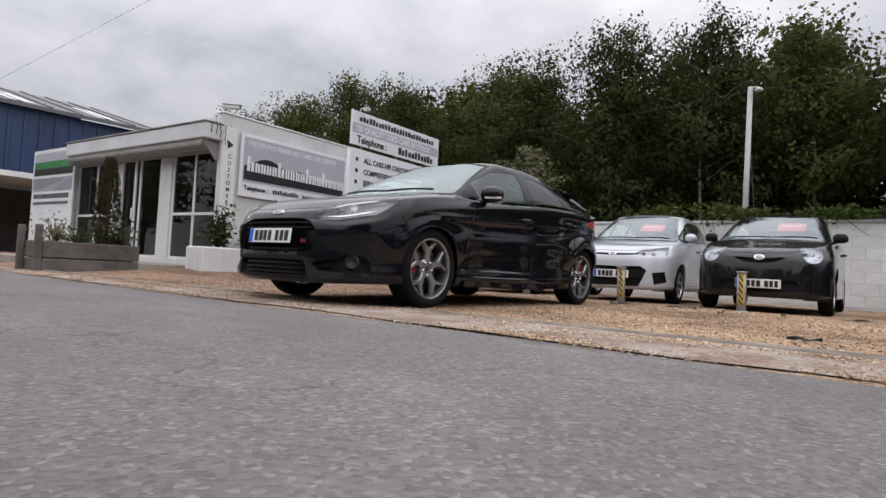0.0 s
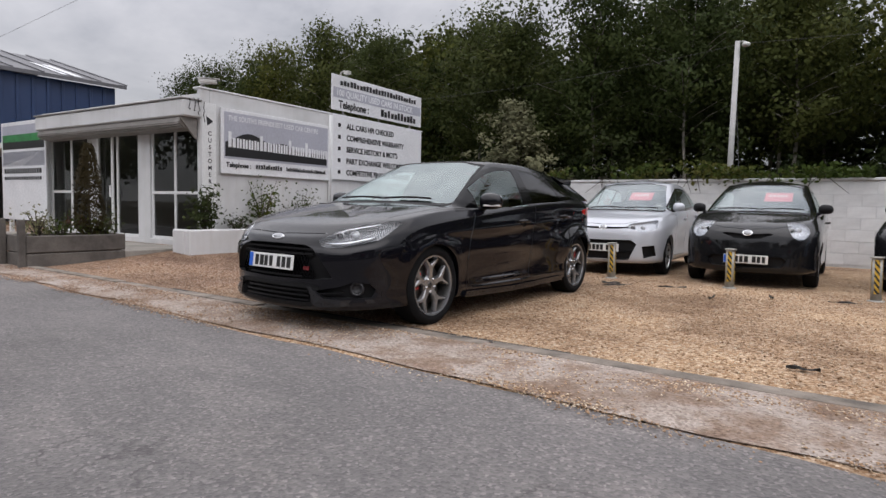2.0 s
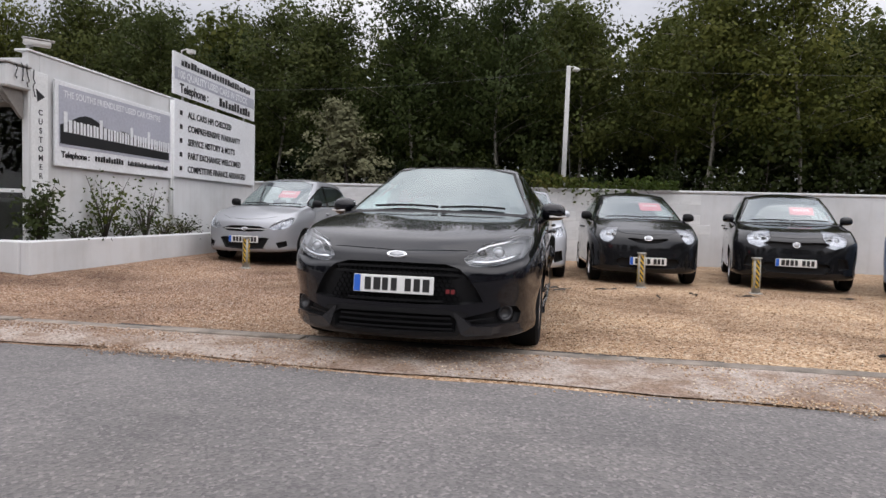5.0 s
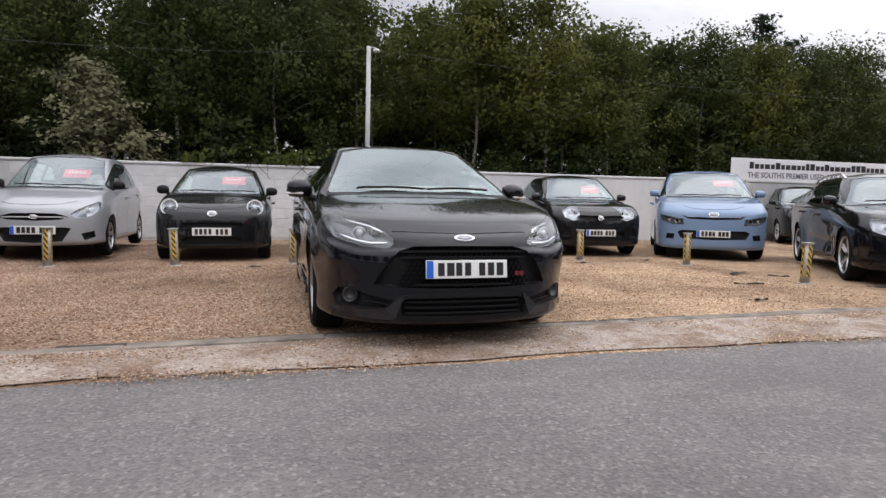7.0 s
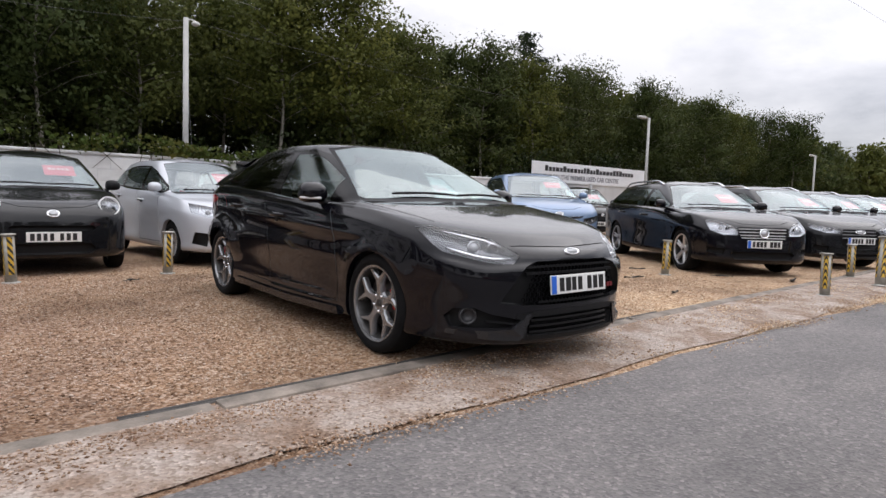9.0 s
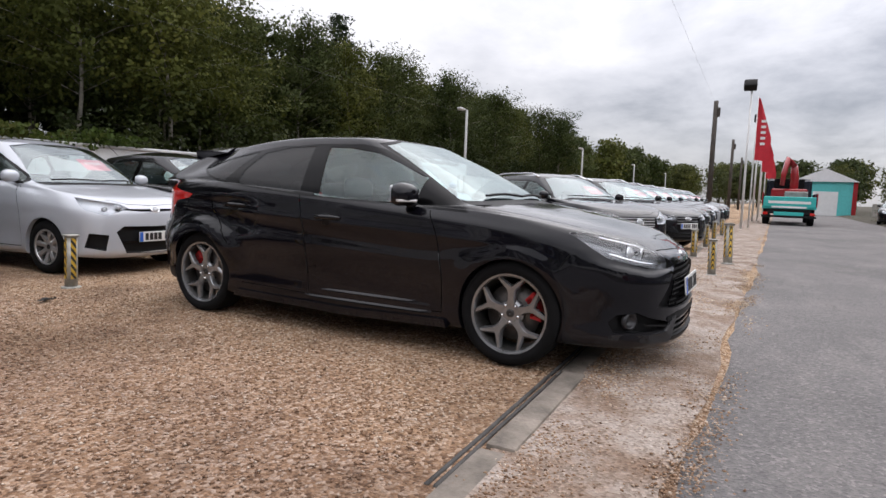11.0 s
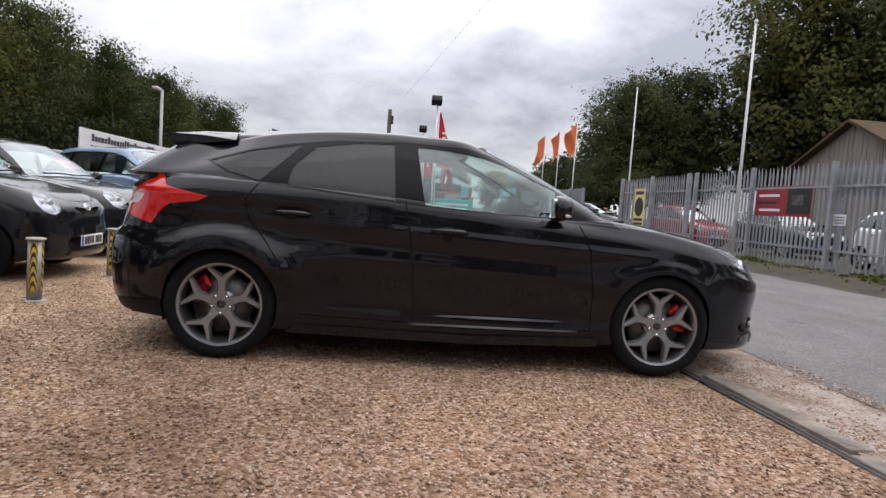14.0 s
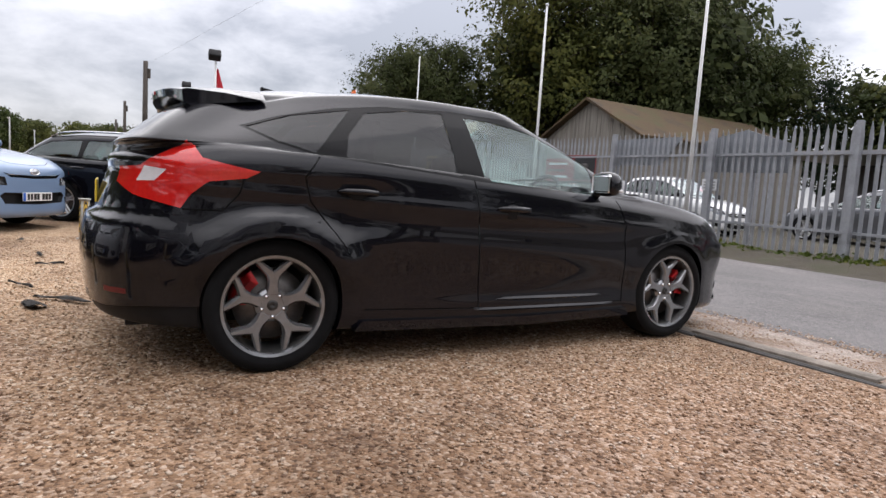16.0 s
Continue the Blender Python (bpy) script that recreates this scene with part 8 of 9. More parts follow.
def at_office(u, v):
    p = LOC @ Vector((u, v, 0))
    return p.x, p.y


x, y = at_office(0.18, -0.05)
small_shrub("bay_bush", x, y, 0.42, 0.75, 0.55, "leaf_oak", 620, 0.075, "rounded dark green bush in the white planter", 1)
x, y = at_office(0.18, 1.15)
small_shrub("rose_bush", x, y, 0.42, 0.95, 0.75, "leaf_ivy", 420, 0.065, "straggly rose bush in the white planter", 2)
x, y = at_office(0.18, 2.1)
small_shrub("rose_bush", x, y, 0.42, 0.80, 0.7, "leaf_ivy", 260, 0.06, "thin rose bush in the white planter", 3)
for k, v in enumerate((1.6, 2.6, 3.2, 0.6)):
    x, y = at_office(0.18, v)
    small_shrub("low_shrub", x, y, 0.42, 0.32, 0.6, "leaf_oak", 300, 0.05, "low green shrub in the white planter", 10 + k)
conifer = thing("conifer_shrub", "tall russet columnar conifer in the timber planter", "shrub", at=(-5.85, 0.28, 0.35))
bm = bmesh.new()
tube(bm, (0, 0, 0), (0.02, 0, 1.30), 0.022, 0.005, 7)
part("stem", bm, M["bark"], conifer, smooth=60)
r2 = random.Random(5)
pts, face = [], []
for k in range(3800):
    t, a = r2.random() ** 0.8, r2.uniform(0, math.tau)
    lump = 1 + 0.35 * noise.noise(Vector((2.2 * math.cos(a), 2.2 * math.sin(a), 4.0 * t)))
    rad = (0.05 + 0.19 * (1 - t) ** 0.55 * min(1, 0.35 + 3 * t)) * lump * r2.uniform(0.55, 1.0) ** 0.5
    pts.append((rad * math.cos(a), rad * math.sin(a), 0.04 + 1.36 * t + r2.uniform(-0.03, 0.03)))
    face.append((math.cos(a), math.sin(a), 0.35))
me = leaf_mesh("leaves", np.array(pts), 0.05, np.random.default_rng(5), -0.9, 0.4, face)
me.materials.append(M["leaf_rust"])
new("leaves", me).parent = conifer
for k, (yy, hh, ww, lf) in enumerate(((0.30, 0.35, 0.6, "leaf_oak"), (-0.1, 0.30, 0.5, "leaf_ivy"), (-0.40, 0.50, 0.45, "leaf_olive"), (0.5, 0.3, 0.4, "leaf_oak"))):
    small_shrub("low_shrub", -5.85, yy, 0.35, hh, ww, lf, 260, 0.05, "mixed low plants in the timber planter", 20 + k)
for k in range(4):
    small_shrub("weed", -5.25 + 0.22 * k, 6.2 + 0.5 * k, 0.09, 0.55 + 0.1 * (k % 2), 0.7, "leaf_oak", 380, 0.07, "tall green weeds at the foot of the office wall", 30 + k)
# grass and weeds on the verge under the fence
pts = []
for k in range(9000):
    x = rr.uniform(-4, 44)
    y = -7.6 + rr.gauss(0, 0.30)
    if 19.2 < x < 24.4:
        continue
    d = max(0.0, noise.noise(Vector((x * 0.7, y, 3))) + 0.35)
    pts.append((x, y, 0.09 + rr.random() * 0.20 * d))
foliage("verge_grass", pts, 0.09, "leaf_ivy", "rough grass and weeds along the fence", "grass", 14, "stuff", droop=-1.2)

# bushes along the road beyond the fence
hedge = [tree("shrub", "scrub", 68 + k, 1300, 0.20, "bark", "leaf_oak", "rough green bush beside the road", "shrub", "roadside bushes") for k in range(2)]
planted(hedge, [(31.5, -8.4, 0.1, 0.32), (34.5, -8.7, 0.1, 0.42), (37.5, -8.5, 0.1, 0.50), (40.5, -9.0, 0.1, 0.62), (44.0, -10.5, 0.1, 0.8), (52.0, -8.9, 0.1, 0.45), (58.0, -10.5, 0.1, 0.8), (86, -9, 0.1, 1.15), (88, -4, 0.1, 1.0), (90, 1, 0.1, 1.1), (89, 6, 0.1, 1.2), (92, 10, 0.1, 1.1), (84, -14, 0.1, 1.2), (94, -1, 0.1, 1.25), (93, 14, 0.1, 1.2), (78, -17, 0.1, 1.1), (95, 4, 0.1, 1.3), (70, -14, 0.1, 1.0), (64, -13, 0.1, 1.0), (29.0, -8.3, 0.1, 0.22)], 15)

# ---------------------------------------------------------------- posts, lamps, flags and what stands along the road
m = Mat("hazard_tape")
sp = m.node("ShaderNodeSeparateXYZ")
m.link(m.coords("Generated"), sp.inputs[0])
f = m.math("FRACT", m.math("ADD", m.math("MULTIPLY", sp.outputs["Z"], 5.0), m.math("MULTIPLY", sp.outputs["X"], 0.9)))
band = m.ramp(f, (0.0, (0.62, 0.40, 0.04)), (0.50, (0.62, 0.40, 0.04)), (0.53, (0.02, 0.02, 0.018)), (0.97, (0.02, 0.02, 0.018)), (1.0, (0.62, 0.40, 0.04)))
dirt = m.ramp(m.noise(18, 5), (0.35, (0.55, 0.5, 0.45)), (0.6, (1, 1, 1)))
m.base(m.mix(0.8, band, dirt, "MULTIPLY")).set(Roughness=0.5)
M["hazard_tape"] = m.m
M["galv_post"] = mottled("galv_post", (0.33, 0.32, 0.29), 0.3, 14, 0.55, metal=0.4)
M["lamp_post"] = mottled("lamp_post", (0.42, 0.42, 0.41), 0.12, 3, 0.55)
M["pole_white"] = mottled("pole_white", (0.68, 0.68, 0.67), 0.06, 3, 0.4)
M["pole_wood"] = mottled("pole_wood", (0.06, 0.05, 0.042), 0.3, 3, 0.9)
M["flag_red"] = mottled("flag_red", (0.50, 0.02, 0.035), 0.15, 2, 0.8)
M["flag_orange"] = mottled("flag_orange", (0.75, 0.17, 0.045), 0.12, 2, 0.8)
M["cloth_white"] = mottled("cloth_white", (0.75, 0.75, 0.74), 0.05, 3, 0.8)
M["wire"] = mottled("wire", (0.10, 0.10, 0.105), 0.1, 3, 0.6)

bol = thing("bollard", "short grey steel bollard with black and yellow tape", "bollard", "bollards")
bm = bmesh.new()
tube(bm, (0, 0, -0.05), (0, 0, 0.49), 0.054, n=20)
part("tube", bm, M["galv_post"], bol, smooth=50)
bm = bmesh.new()
lathe(bm, [(0.487, 0.001), (0.487, 0.068), (0.494, 0.071), (0.502, 0.068), (0.504, 0.001)], 20, "z")
part("cap", bm, M["galv_post"], bol, smooth=40)
bm = bmesh.new()
lathe(bm, [(0.0, 0.085), (0.012, 0.083), (0.016, 0.056)], 20, "z")
part("foot_ring", bm, M["galv_post"], bol, smooth=40)
for q in range(4):
    bm = bmesh.new()
    rows = []
    for k in range(6):
        a = math.tau * q / 4 + radians(-26 + 52 * k / 5) - math.pi / 2
        rows.append([bm.verts.new((0.0555 * math.cos(a), 0.0555 * math.sin(a), z)) for z in (0.09, 0.47)])
    for u, v in zip(rows, rows[1:]):
        bm.faces.new((u[0], v[0], v[1], u[1]))
    part("tape", bm, M["hazard_tape"], bol, "strip of black and yellow hazard tape", smooth=60)
rr = random.Random(6)
spots = [(-3.90, 4.25), (-2.42, 4.30), (-0.89, 4.42), (0.61, 4.45), (2.135, 4.51), (3.655, 4.48), (5.0, 3.59), (5.05, 1.455), (4.95, -0.63), (7.6, -0.10), (10.2, -0.05), (12.8, 0.0), (15.4, 0.0)]
for k, (x, y) in enumerate(spots):
    mt = pose(x, y, rise(x, y), rr.uniform(-1.5, 1.5), rr.uniform(-2.0, 2.0), rr.uniform(-25, 25))
    if k == 0:
        bol.matrix_basis = mt
    else:
        copy_thing(bol, mt)
lean_b = copy_thing(bol, pose(6.7, -0.72, 0, 4, 11, 30) @ Matrix.Diagonal((1.25, 1.25, 1.35, 1)))
lean_b.scale = (1.25, 1.25, 1.35)
tagged(lean_b, "thicker leaning post with black and yellow tape")


def street_lamp(x, y, h, arm, label, base=0.0):
    ob = thing("street_lamp", label, "street lamp", "street lamps", at=(x, y, base))
    bm = bmesh.new()
    tube(bm, (0, 0, 0), (0, 0, h), 0.058, 0.045, 12)
    part("column", bm, M["lamp_post"], ob, smooth=60)
    bm = bmesh.new()
    bent(bm, [(0, 0, h - 0.02), (arm * 0.5, 0, h + 0.01), (arm, 0, h)], 0.022, 8)
    part("arm", bm, M["lamp_post"], ob, smooth=60)
    bm = bevelled(arm - 0.12 if arm < 0 else arm - 0.25, arm + 0.25 if arm < 0 else arm + 0.12, -0.09, 0.09, h - 0.07, h + 0.02, 0.03, 2)
    part("lantern", bm, M["steel_cam"], ob, smooth=50)
    return ob


pole = thing("utility_pole", "slim grey steel pole with a small lamp behind the wall", "pole", at=(0.94, 9.85, 0))
bm = bmesh.new()
tube(bm, (0, 0, 0), (0.03, 0, 4.45), 0.062, 0.05, 12)
part("column", bm, M["lamp_post"], pole, smooth=60)
bm = bmesh.new()
bent(bm, [(0.03, 0, 4.40), (0.12, -0.03, 4.43), (0.2, -0.05, 4.40)], 0.014, 6)
bmesh.ops.create_uvsphere(bm, u_segments=12, v_segments=8, radius=0.07, matrix=Matrix.Translation((0.2, -0.06, 4.35)) @ Matrix.Diagonal((1.2, 1.2, 0.7, 1)))
part("lamp_head", bm, M["steel_cam"], pole, smooth=60)
bm = bmesh.new()
tube(bm, (0.30, 0.15, 0.0), (0.05, 0.02, 3.4), 0.006, n=5)
part("stay_wire", bm, M["wire"], pole)
for x, h in ((17.0, 4.15), (33.0, 3.9), (48.5, 3.75), (65.0, 3.7)):
    street_lamp(x, 9.35, h, -0.55, "grey street lamp with a flat lantern behind the lot")


def cable(p, q, sag, r, label):
    p, q = Vector(p), Vector(q)
    bm = bmesh.new()
    bent(bm, [p.lerp(q, t) - Vector((0, 0, sag * 4 * t * (1 - t))) for t in np.linspace(0, 1, 17)], r, 5)
    return tagged(part("overhead_cable", bm, M["wire"]), label, "cable", "overhead cables")


cable((30.2, 1.76, 5.9), (-11.6, -0.62, 3.05), 0.0, 0.0020, "thin black cable from the telegraph pole over the lot")
cable((0.95, 9.85, 4.38), (-5.95, 8.15, 3.62), 0.12, 0.0026, "thin black cable between pole and office roof")
cable((0.95, 9.85, 4.40), (17.0, 9.35, 4.05), 0.18, 0.0026, "thin black cable between pole and street lamp")

tp = thing("telegraph_pole", "dark wooden telegraph pole by the lot", "telegraph pole", "telegraph poles", at=(30.2, 1.76, 0))
bm = bmesh.new()
tube(bm, (0, 0, 0), (0.0, 0, 6.1), 0.14, 0.11, 12)
part("shaft", bm, M["pole_wood"], tp, smooth=60)
part("crossbox", bevelled(-0.1, 0.1, -0.22, -0.08, 5.3, 5.75, 0.01, 1), M["pole_wood"], tp)
copy_thing(tp, pose(52, 2.2, 0))
copy_thing(tp, pose(75, 2.6, 0))


def feather(x, y, z0, z1, wide, mat, label, name="flag", seed=0, tilt=0.0):
    """A tall narrow flag on its own pole."""
    ob = thing(name, label, "flag", "flags", at=(x, y, 0), turn=tilt)
    bm = bmesh.new()
    tube(bm, (0, 0, 0), (0, 0, z1 + 0.06), 0.035, 0.018, 10)
    part("flagpole", bm, M["pole_white"], ob, smooth=60)
    bm = bmesh.new()
    rows = []
    n, mcol = 14, 7
    for i in range(n):
        t = i / (n - 1)
        w = wide * (0.15 + 0.85 * min(1, t * 1.6)) if mat == "flag_red" else wide * (1 - 0.15 * t)
        row = []
        for j in range(mcol):
            u = j / (mcol - 1)
            wave = (0.10 if mat == "flag_red" else 0.22) * math.sin(6 * u + 4 * t + seed * 1.7) * u
            row.append(bm.verts.new((wave, -u * w * (1 if mat == "flag_red" else 0.72 + 0.18 * math.sin(seed * 2.1 + 2.5 * t)), z1 - (z1 - z0) * t - ((0.75 + 0.2 * math.sin(seed)) * u ** 1.3 if mat != "flag_red" else 0.05 * u))))
        rows.append(row)
    for a, b in zip(rows, rows[1:]):
        for j in range(mcol - 1):
            bm.faces.new((a[j], b[j], b[j + 1], a[j + 1]))
    cl = part("cloth", bm, M[mat], ob, smooth=80)
    for k in range(5 if mat == "flag_red" else 0):
        zc = z1 - (z1 - z0) * (0.38 + 0.09 * k)
        for dx in (-0.045, 0.045):
            bm = bmesh.new()
            box(bm, dx - 0.004, dx + 0.004, -wide * 0.62, -wide * 0.32, zc - 0.05, zc + 0.05)
            part("print_bar", bm, M["cloth_white"], cl)
    return ob


def floodlight(x, y, h):
    ob = thing("floodlight_post", "tall slim post with a black floodlight", "lamp post", "floodlight posts", at=(x, y, 0))
    bm = bmesh.new()
    tube(bm, (0, 0, 0), (0, 0, h), 0.05, 0.035, 10)
    part("column", bm, M["pole_white"], ob, smooth=60)
    bm = bevelled(-0.16, 0.16, -0.22, 0.22, -0.16, 0.16, 0.04, 2)
    hd = part("floodlight_head", bm, M["trim_black"], ob, smooth=50)
    hd.matrix_basis = pose(-0.08, 0.05, h + 0.12, 0, 35, 0)


for k, x in enumerate((21.4, 31.5, 41.5, 51.5)):
    floodlight(x, -0.22 - 0.05 * k, 5.2)
    feather(x + 1.2, -0.42 - 0.05 * k, 2.65, 5.05, 0.55, "flag_red", "tall red feather flag by the roadside", seed=k)
for k, (x, zt) in enumerate(((28.5, 6.0), (31.8, 6.0), (35.2, 6.1))):
    feather(x, -8.5, zt - 1.55, zt - 0.1, -0.85, "flag_orange", "orange flag flying from a white pole", seed=k + 4, tilt=20)
for x, y, h in ((21.6, -8.9, 6.6), (10.0, -7.0, 5.95), (4.94, -7.15, 6.2)):
    ob = thing("flagpole", "bare white flagpole standing beside the fence", "flagpole", "flagpoles", at=(x, y, 0))
    bm = bmesh.new()
    tube(bm, (0, 0, 0), (0, 0, h), 0.045, 0.028, 10)
    part("shaft", bm, M["pole_white"], ob, smooth=60)
    bm = bmesh.new()
    bmesh.ops.create_uvsphere(bm, u_segments=10, v_segments=6, radius=0.05, matrix=Matrix.Translation((0, 0, h + 0.03)))
    part("finial", bm, M["pole_white"], ob, smooth=60)

# roadside sign at the end of the wall
rs = thing("roadside_sign", "long white sign board on posts above the wall", "sign", at=(10.05, 8.65, 0))
slab("panel", 0.0, 5.7, -0.03, 0.0, 1.60, 2.16, "sign_white", rs, 0.004)
for x in (0.5, 2.8, 5.2):
    slab("post", x, x + 0.08, 0.004, 0.09, 0.0, 2.1, "pole_white", rs)
r2 = random.Random(12)
x = 0.55
while x < 5.0:
    w = r2.uniform(0.10, 0.16)
    bm = bmesh.new()
    box(bm, x, x + w, -0.036, -0.031, 1.90, 1.90 + r2.choice((0.12, 0.12, 0.17)))
    part("lettering_bar", bm, M["sign_ink"], rs)
    x += w + 0.035
lettering("lettering", "THE SOUTHS PREMIER USED CAR CENTRE", 0.20, M["sign_text_grey"], rs, Matrix.Translation((0.5, -0.034, 1.67)) @ Matrix(((1, 0, 0, 0), (0, 0, -1, 0), (0, 1, 0, 0), (0, 0, 0, 1))), squeeze=0.98, bold=0.004)

# recovery truck on the road, seen from behind
truck = thing("recovery_truck", "turquoise recovery truck with a red folding crane seen from behind", "truck", at=(28.0, -1.85, 0))
slab("tail_board", -0.06, 0.0, -1.05, 1.05, 0.84, 1.32, "turquoise_paint", truck, 0.02)
slab("chassis", 0.0, 6.6, -0.9, 0.9, 0.52, 0.74, "trim_black", truck)
slab("deck", 0.0, 4.6, -1.1, 1.1, 0.76, 0.86, "turquoise_paint", truck)
slab("cab", 4.9, 6.7, -1.05, 1.05, 0.7, 2.3, "navy_paint", truck, 0.12)
slab("tail_apron", -0.062, -0.004, -0.6, 0.6, 0.40, 0.62, "turquoise_paint", truck, 0.01)
slab("cab_rear_window", 4.88, 4.9, -0.7, 0.7, 1.7, 2.3, "trim_gloss", truck, 0.005)
slab("side_board", 0.1, 4.5, -1.12, -1.08, 0.87, 1.5, "red_paint", truck)
slab("side_board", 0.1, 4.5, 1.08, 1.12, 0.87, 1.5, "red_paint", truck)
slab("bumper_bar", -0.1, -0.02, -1.1, 1.1, 0.36, 0.46, "trim_black", truck)
slab("lettering_bar", -0.068, -0.062, -0.85, 0.85, 1.0, 1.12, "cloth_white", truck)
slab("lettering_bar", -0.068, -0.062, -0.7, 0.7, 0.8, 0.88, "cloth_white", truck)
for y in (-0.95, 0.95):
    slab("tail_lamp", -0.09, -0.062, y - 0.1, y + 0.1, 0.48, 0.6, "tail_red", truck)
bm = bmesh.new()
bent(bm, [(3.9, -0.2, 0.86), (3.9, -0.2, 2.3), (3.6, -0.15, 2.9)], [0.22, 0.2, 0.16], 8)
bent(bm, [(3.6, -0.15, 2.9), (3.4, 0.15, 3.25), (3.2, 0.3, 2.5), (3.2, 0.35, 1.9)], [0.17, 0.16, 0.13, 0.11], 8)
part("crane", bm, M["red_paint"], truck, "red folding crane", smooth=40)
slab("crane_base", 3.3, 4.5, -0.8, 0.8, 0.865, 1.75, "red_paint", truck, 0.05)
slab("load_box", 2.2, 3.2, -0.8, 0.2, 0.865, 1.6, "grey_steel", truck, 0.03)
tw = wheel_meshes("cap", 0.40, 0.24, 0.28)
for x in (0.9, 5.6):
    for s in (1, -1):
        w = new("wheel", with_mat(tw["rim"].copy() if False else tw["rim"], M["rim_bright"]))
        w.parent = truck
        w.matrix_basis = pose(x, s * 0.92, 0.40, 0, 0, 90 * s)
        for nm, mt in (("tyre", "rubber"), ("hub", "rim_bright")):
            q = new(nm, with_mat(tw[nm], M[mt]))
            q.parent = w
        for j in range(8):
            q = new("spoke", with_mat(tw["spoke"], M["rim_bright"]))
            q.parent = w
            q.matrix_basis = pose(0, 0, 0, 45 * j)

# buildings in the distance
M["teal_wall"] = mottled("teal_wall", (0.10, 0.50, 0.50), 0.08, 0.5, 0.6)
tb = thing("workshop", "white and turquoise workshop at the end of the road", "building", at=(62, -5.4, 0))
slab("wall", 0, 12, -2.2, 2.8, 0, 3.2, "teal_wall", tb)
bm = bmesh.new()
prism(bm, [(-2.4, 3.1), (0.3, 4.3), (3.0, 3.1)], -0.2, 12, "x")
part("roof", bm, M["sign_white"], tb)
slab("red_column", -0.1, 0.0, -2.25, -1.9, 0, 3.1, "red_paint", tb)
slab("door", -0.04, -0.003, -0.8, 1.2, 0, 2.2, "white_frame", tb)
bs = thing("hoarding", "small turquoise hoarding on posts beside the road", "sign", at=(50, -9.3, 0))
slab("panel", 0, 0.08, -0.8, 0.8, 2.1, 2.95, "turquoise_paint", bs)
slab("post", 0.0, 0.08, -0.7, -0.62, 0, 2.1, "galv", bs)
slab("post", 0.0, 0.08, 0.62, 0.7, 0, 2.1, "galv", bs)
for k in range(3):
    bm = bmesh.new()
    box(bm, -0.01, -0.002, -0.6, 0.6, 2.26 + 0.22 * k, 2.36 + 0.22 * k)
    part("lettering_bar", bm, M["cloth_white"], bs)
low = thing("stone_wall", "low grey wall beyond the entrance", "wall", at=(38, -8.6, 0))
slab("wall", 0, 20, -0.2, 0.2, 0, 1.2, "paving", low)

m = Mat("weathered_boards")
c = m.ramp(m.noise(1.2, 6, 0.6, stretch=(4.0, 4.0, 0.3)), (0.3, (0.14, 0.125, 0.105)), (0.7, (0.27, 0.25, 0.22)))
m.base(c).set(Roughness=0.9)
M["weathered_boards"] = m.m
m = Mat("mossy_roof")
c = m.ramp(m.noise(0.7, 7, 0.65), (0.32, (0.035, 0.027, 0.018)), (0.5, (0.075, 0.045, 0.02)), (0.7, (0.055, 0.055, 0.018)))
m.base(c).set(Roughness=0.95)
m.bump(m.noise(6, 5), 0.5, 0.05)
M["mossy_roof"] = m.m
barn = thing("barn", "old timber barn with a mossy brown pitched roof", "building", at=(22.7, -20, 0), turn=0)
bm = bmesh.new()
prism(bm, [(-3.9, 0), (-3.9, 4.2), (0, 6.2), (3.9, 4.2), (3.9, 0)], -14, -0.2, "y")
part("wall", bm, M["weathered_boards"], barn)
for k in range(26):
    x0 = -3.9 + 0.3 * k
    zt = 4.2 + 2.0 * (1 - abs(x0 + 0.15) / 3.9)
    slab("board", x0, x0 + 0.28, -0.198, -0.16 + 0.01 * (k % 3), 0.0, zt - 0.05, "weathered_boards", barn, 0.006)
for s in (1, -1):
    bm = bmesh.new()
    prism(bm, [(0, 6.22), (s * 4.3, 4.02), (s * 4.3, 4.14), (0, 6.36)], -14.3, 0.25, "y")
    part("roof", bm, M["mossy_roof"], barn)
store = thing("storage_shed", "low dark open-fronted shed with racks inside the yard", "building", at=(3.5, -17, 0))
slab("roof", -9, 6, -4, 0.4, 2.7, 2.85, "grey_steel", store)
slab("back_wall", -9, 6, -4, -3.9, 0, 2.69, "office_dark", store)
M["brick_dark"] = mottled("brick_dark", (0.11, 0.06, 0.045), 0.3, 3, 0.9)
slab("front_wall", -9, -1.0, 0.0, 0.12, 0, 2.69, "brick_dark", store)
for x in (-1.0, 2.4, 5.9):
    slab("post", x, x + 0.12, 0.125, 0.25, 0, 2.69, "galv", store)
slab("lit_panel", -4.6, -3.0, 0.13, 0.16, 1.1, 1.9, "sign_white", store)
for k, (x0, x1, z0, z1) in enumerate(((6.1, 8.3, 1.77, 2.42), (3.5, 5.5, 1.62, 2.30))):
    hb = thing("yard_board", "grey-green board fixed high behind the palisade", "board", "boards behind the fence", at=(0, -8.22, 0.0), turn=0)
    bm = bmesh.new()
    xm = (x0 + x1) / 2
    pts = [(x0, z0), (x1, z0), (x1, z1), (xm, z1 + (0.02 if k == 0 else 0.2)), (x0, z1 - (0.0 if k == 0 else 0.12))] if k else [(x0 + 0.6, z0), (x1, z0), (x1, z1), (x0, z1)]
    prism(bm, pts, -0.03, 0.0, "y")
    part("panel", bm, M["galv_dark"], hb)
    for xx in (x0 + 0.75, x1 - 0.2):
        slab("stake", xx, xx + 0.06, -0.10, -0.032, 0.0, z1 - 0.1, "galv", hb)

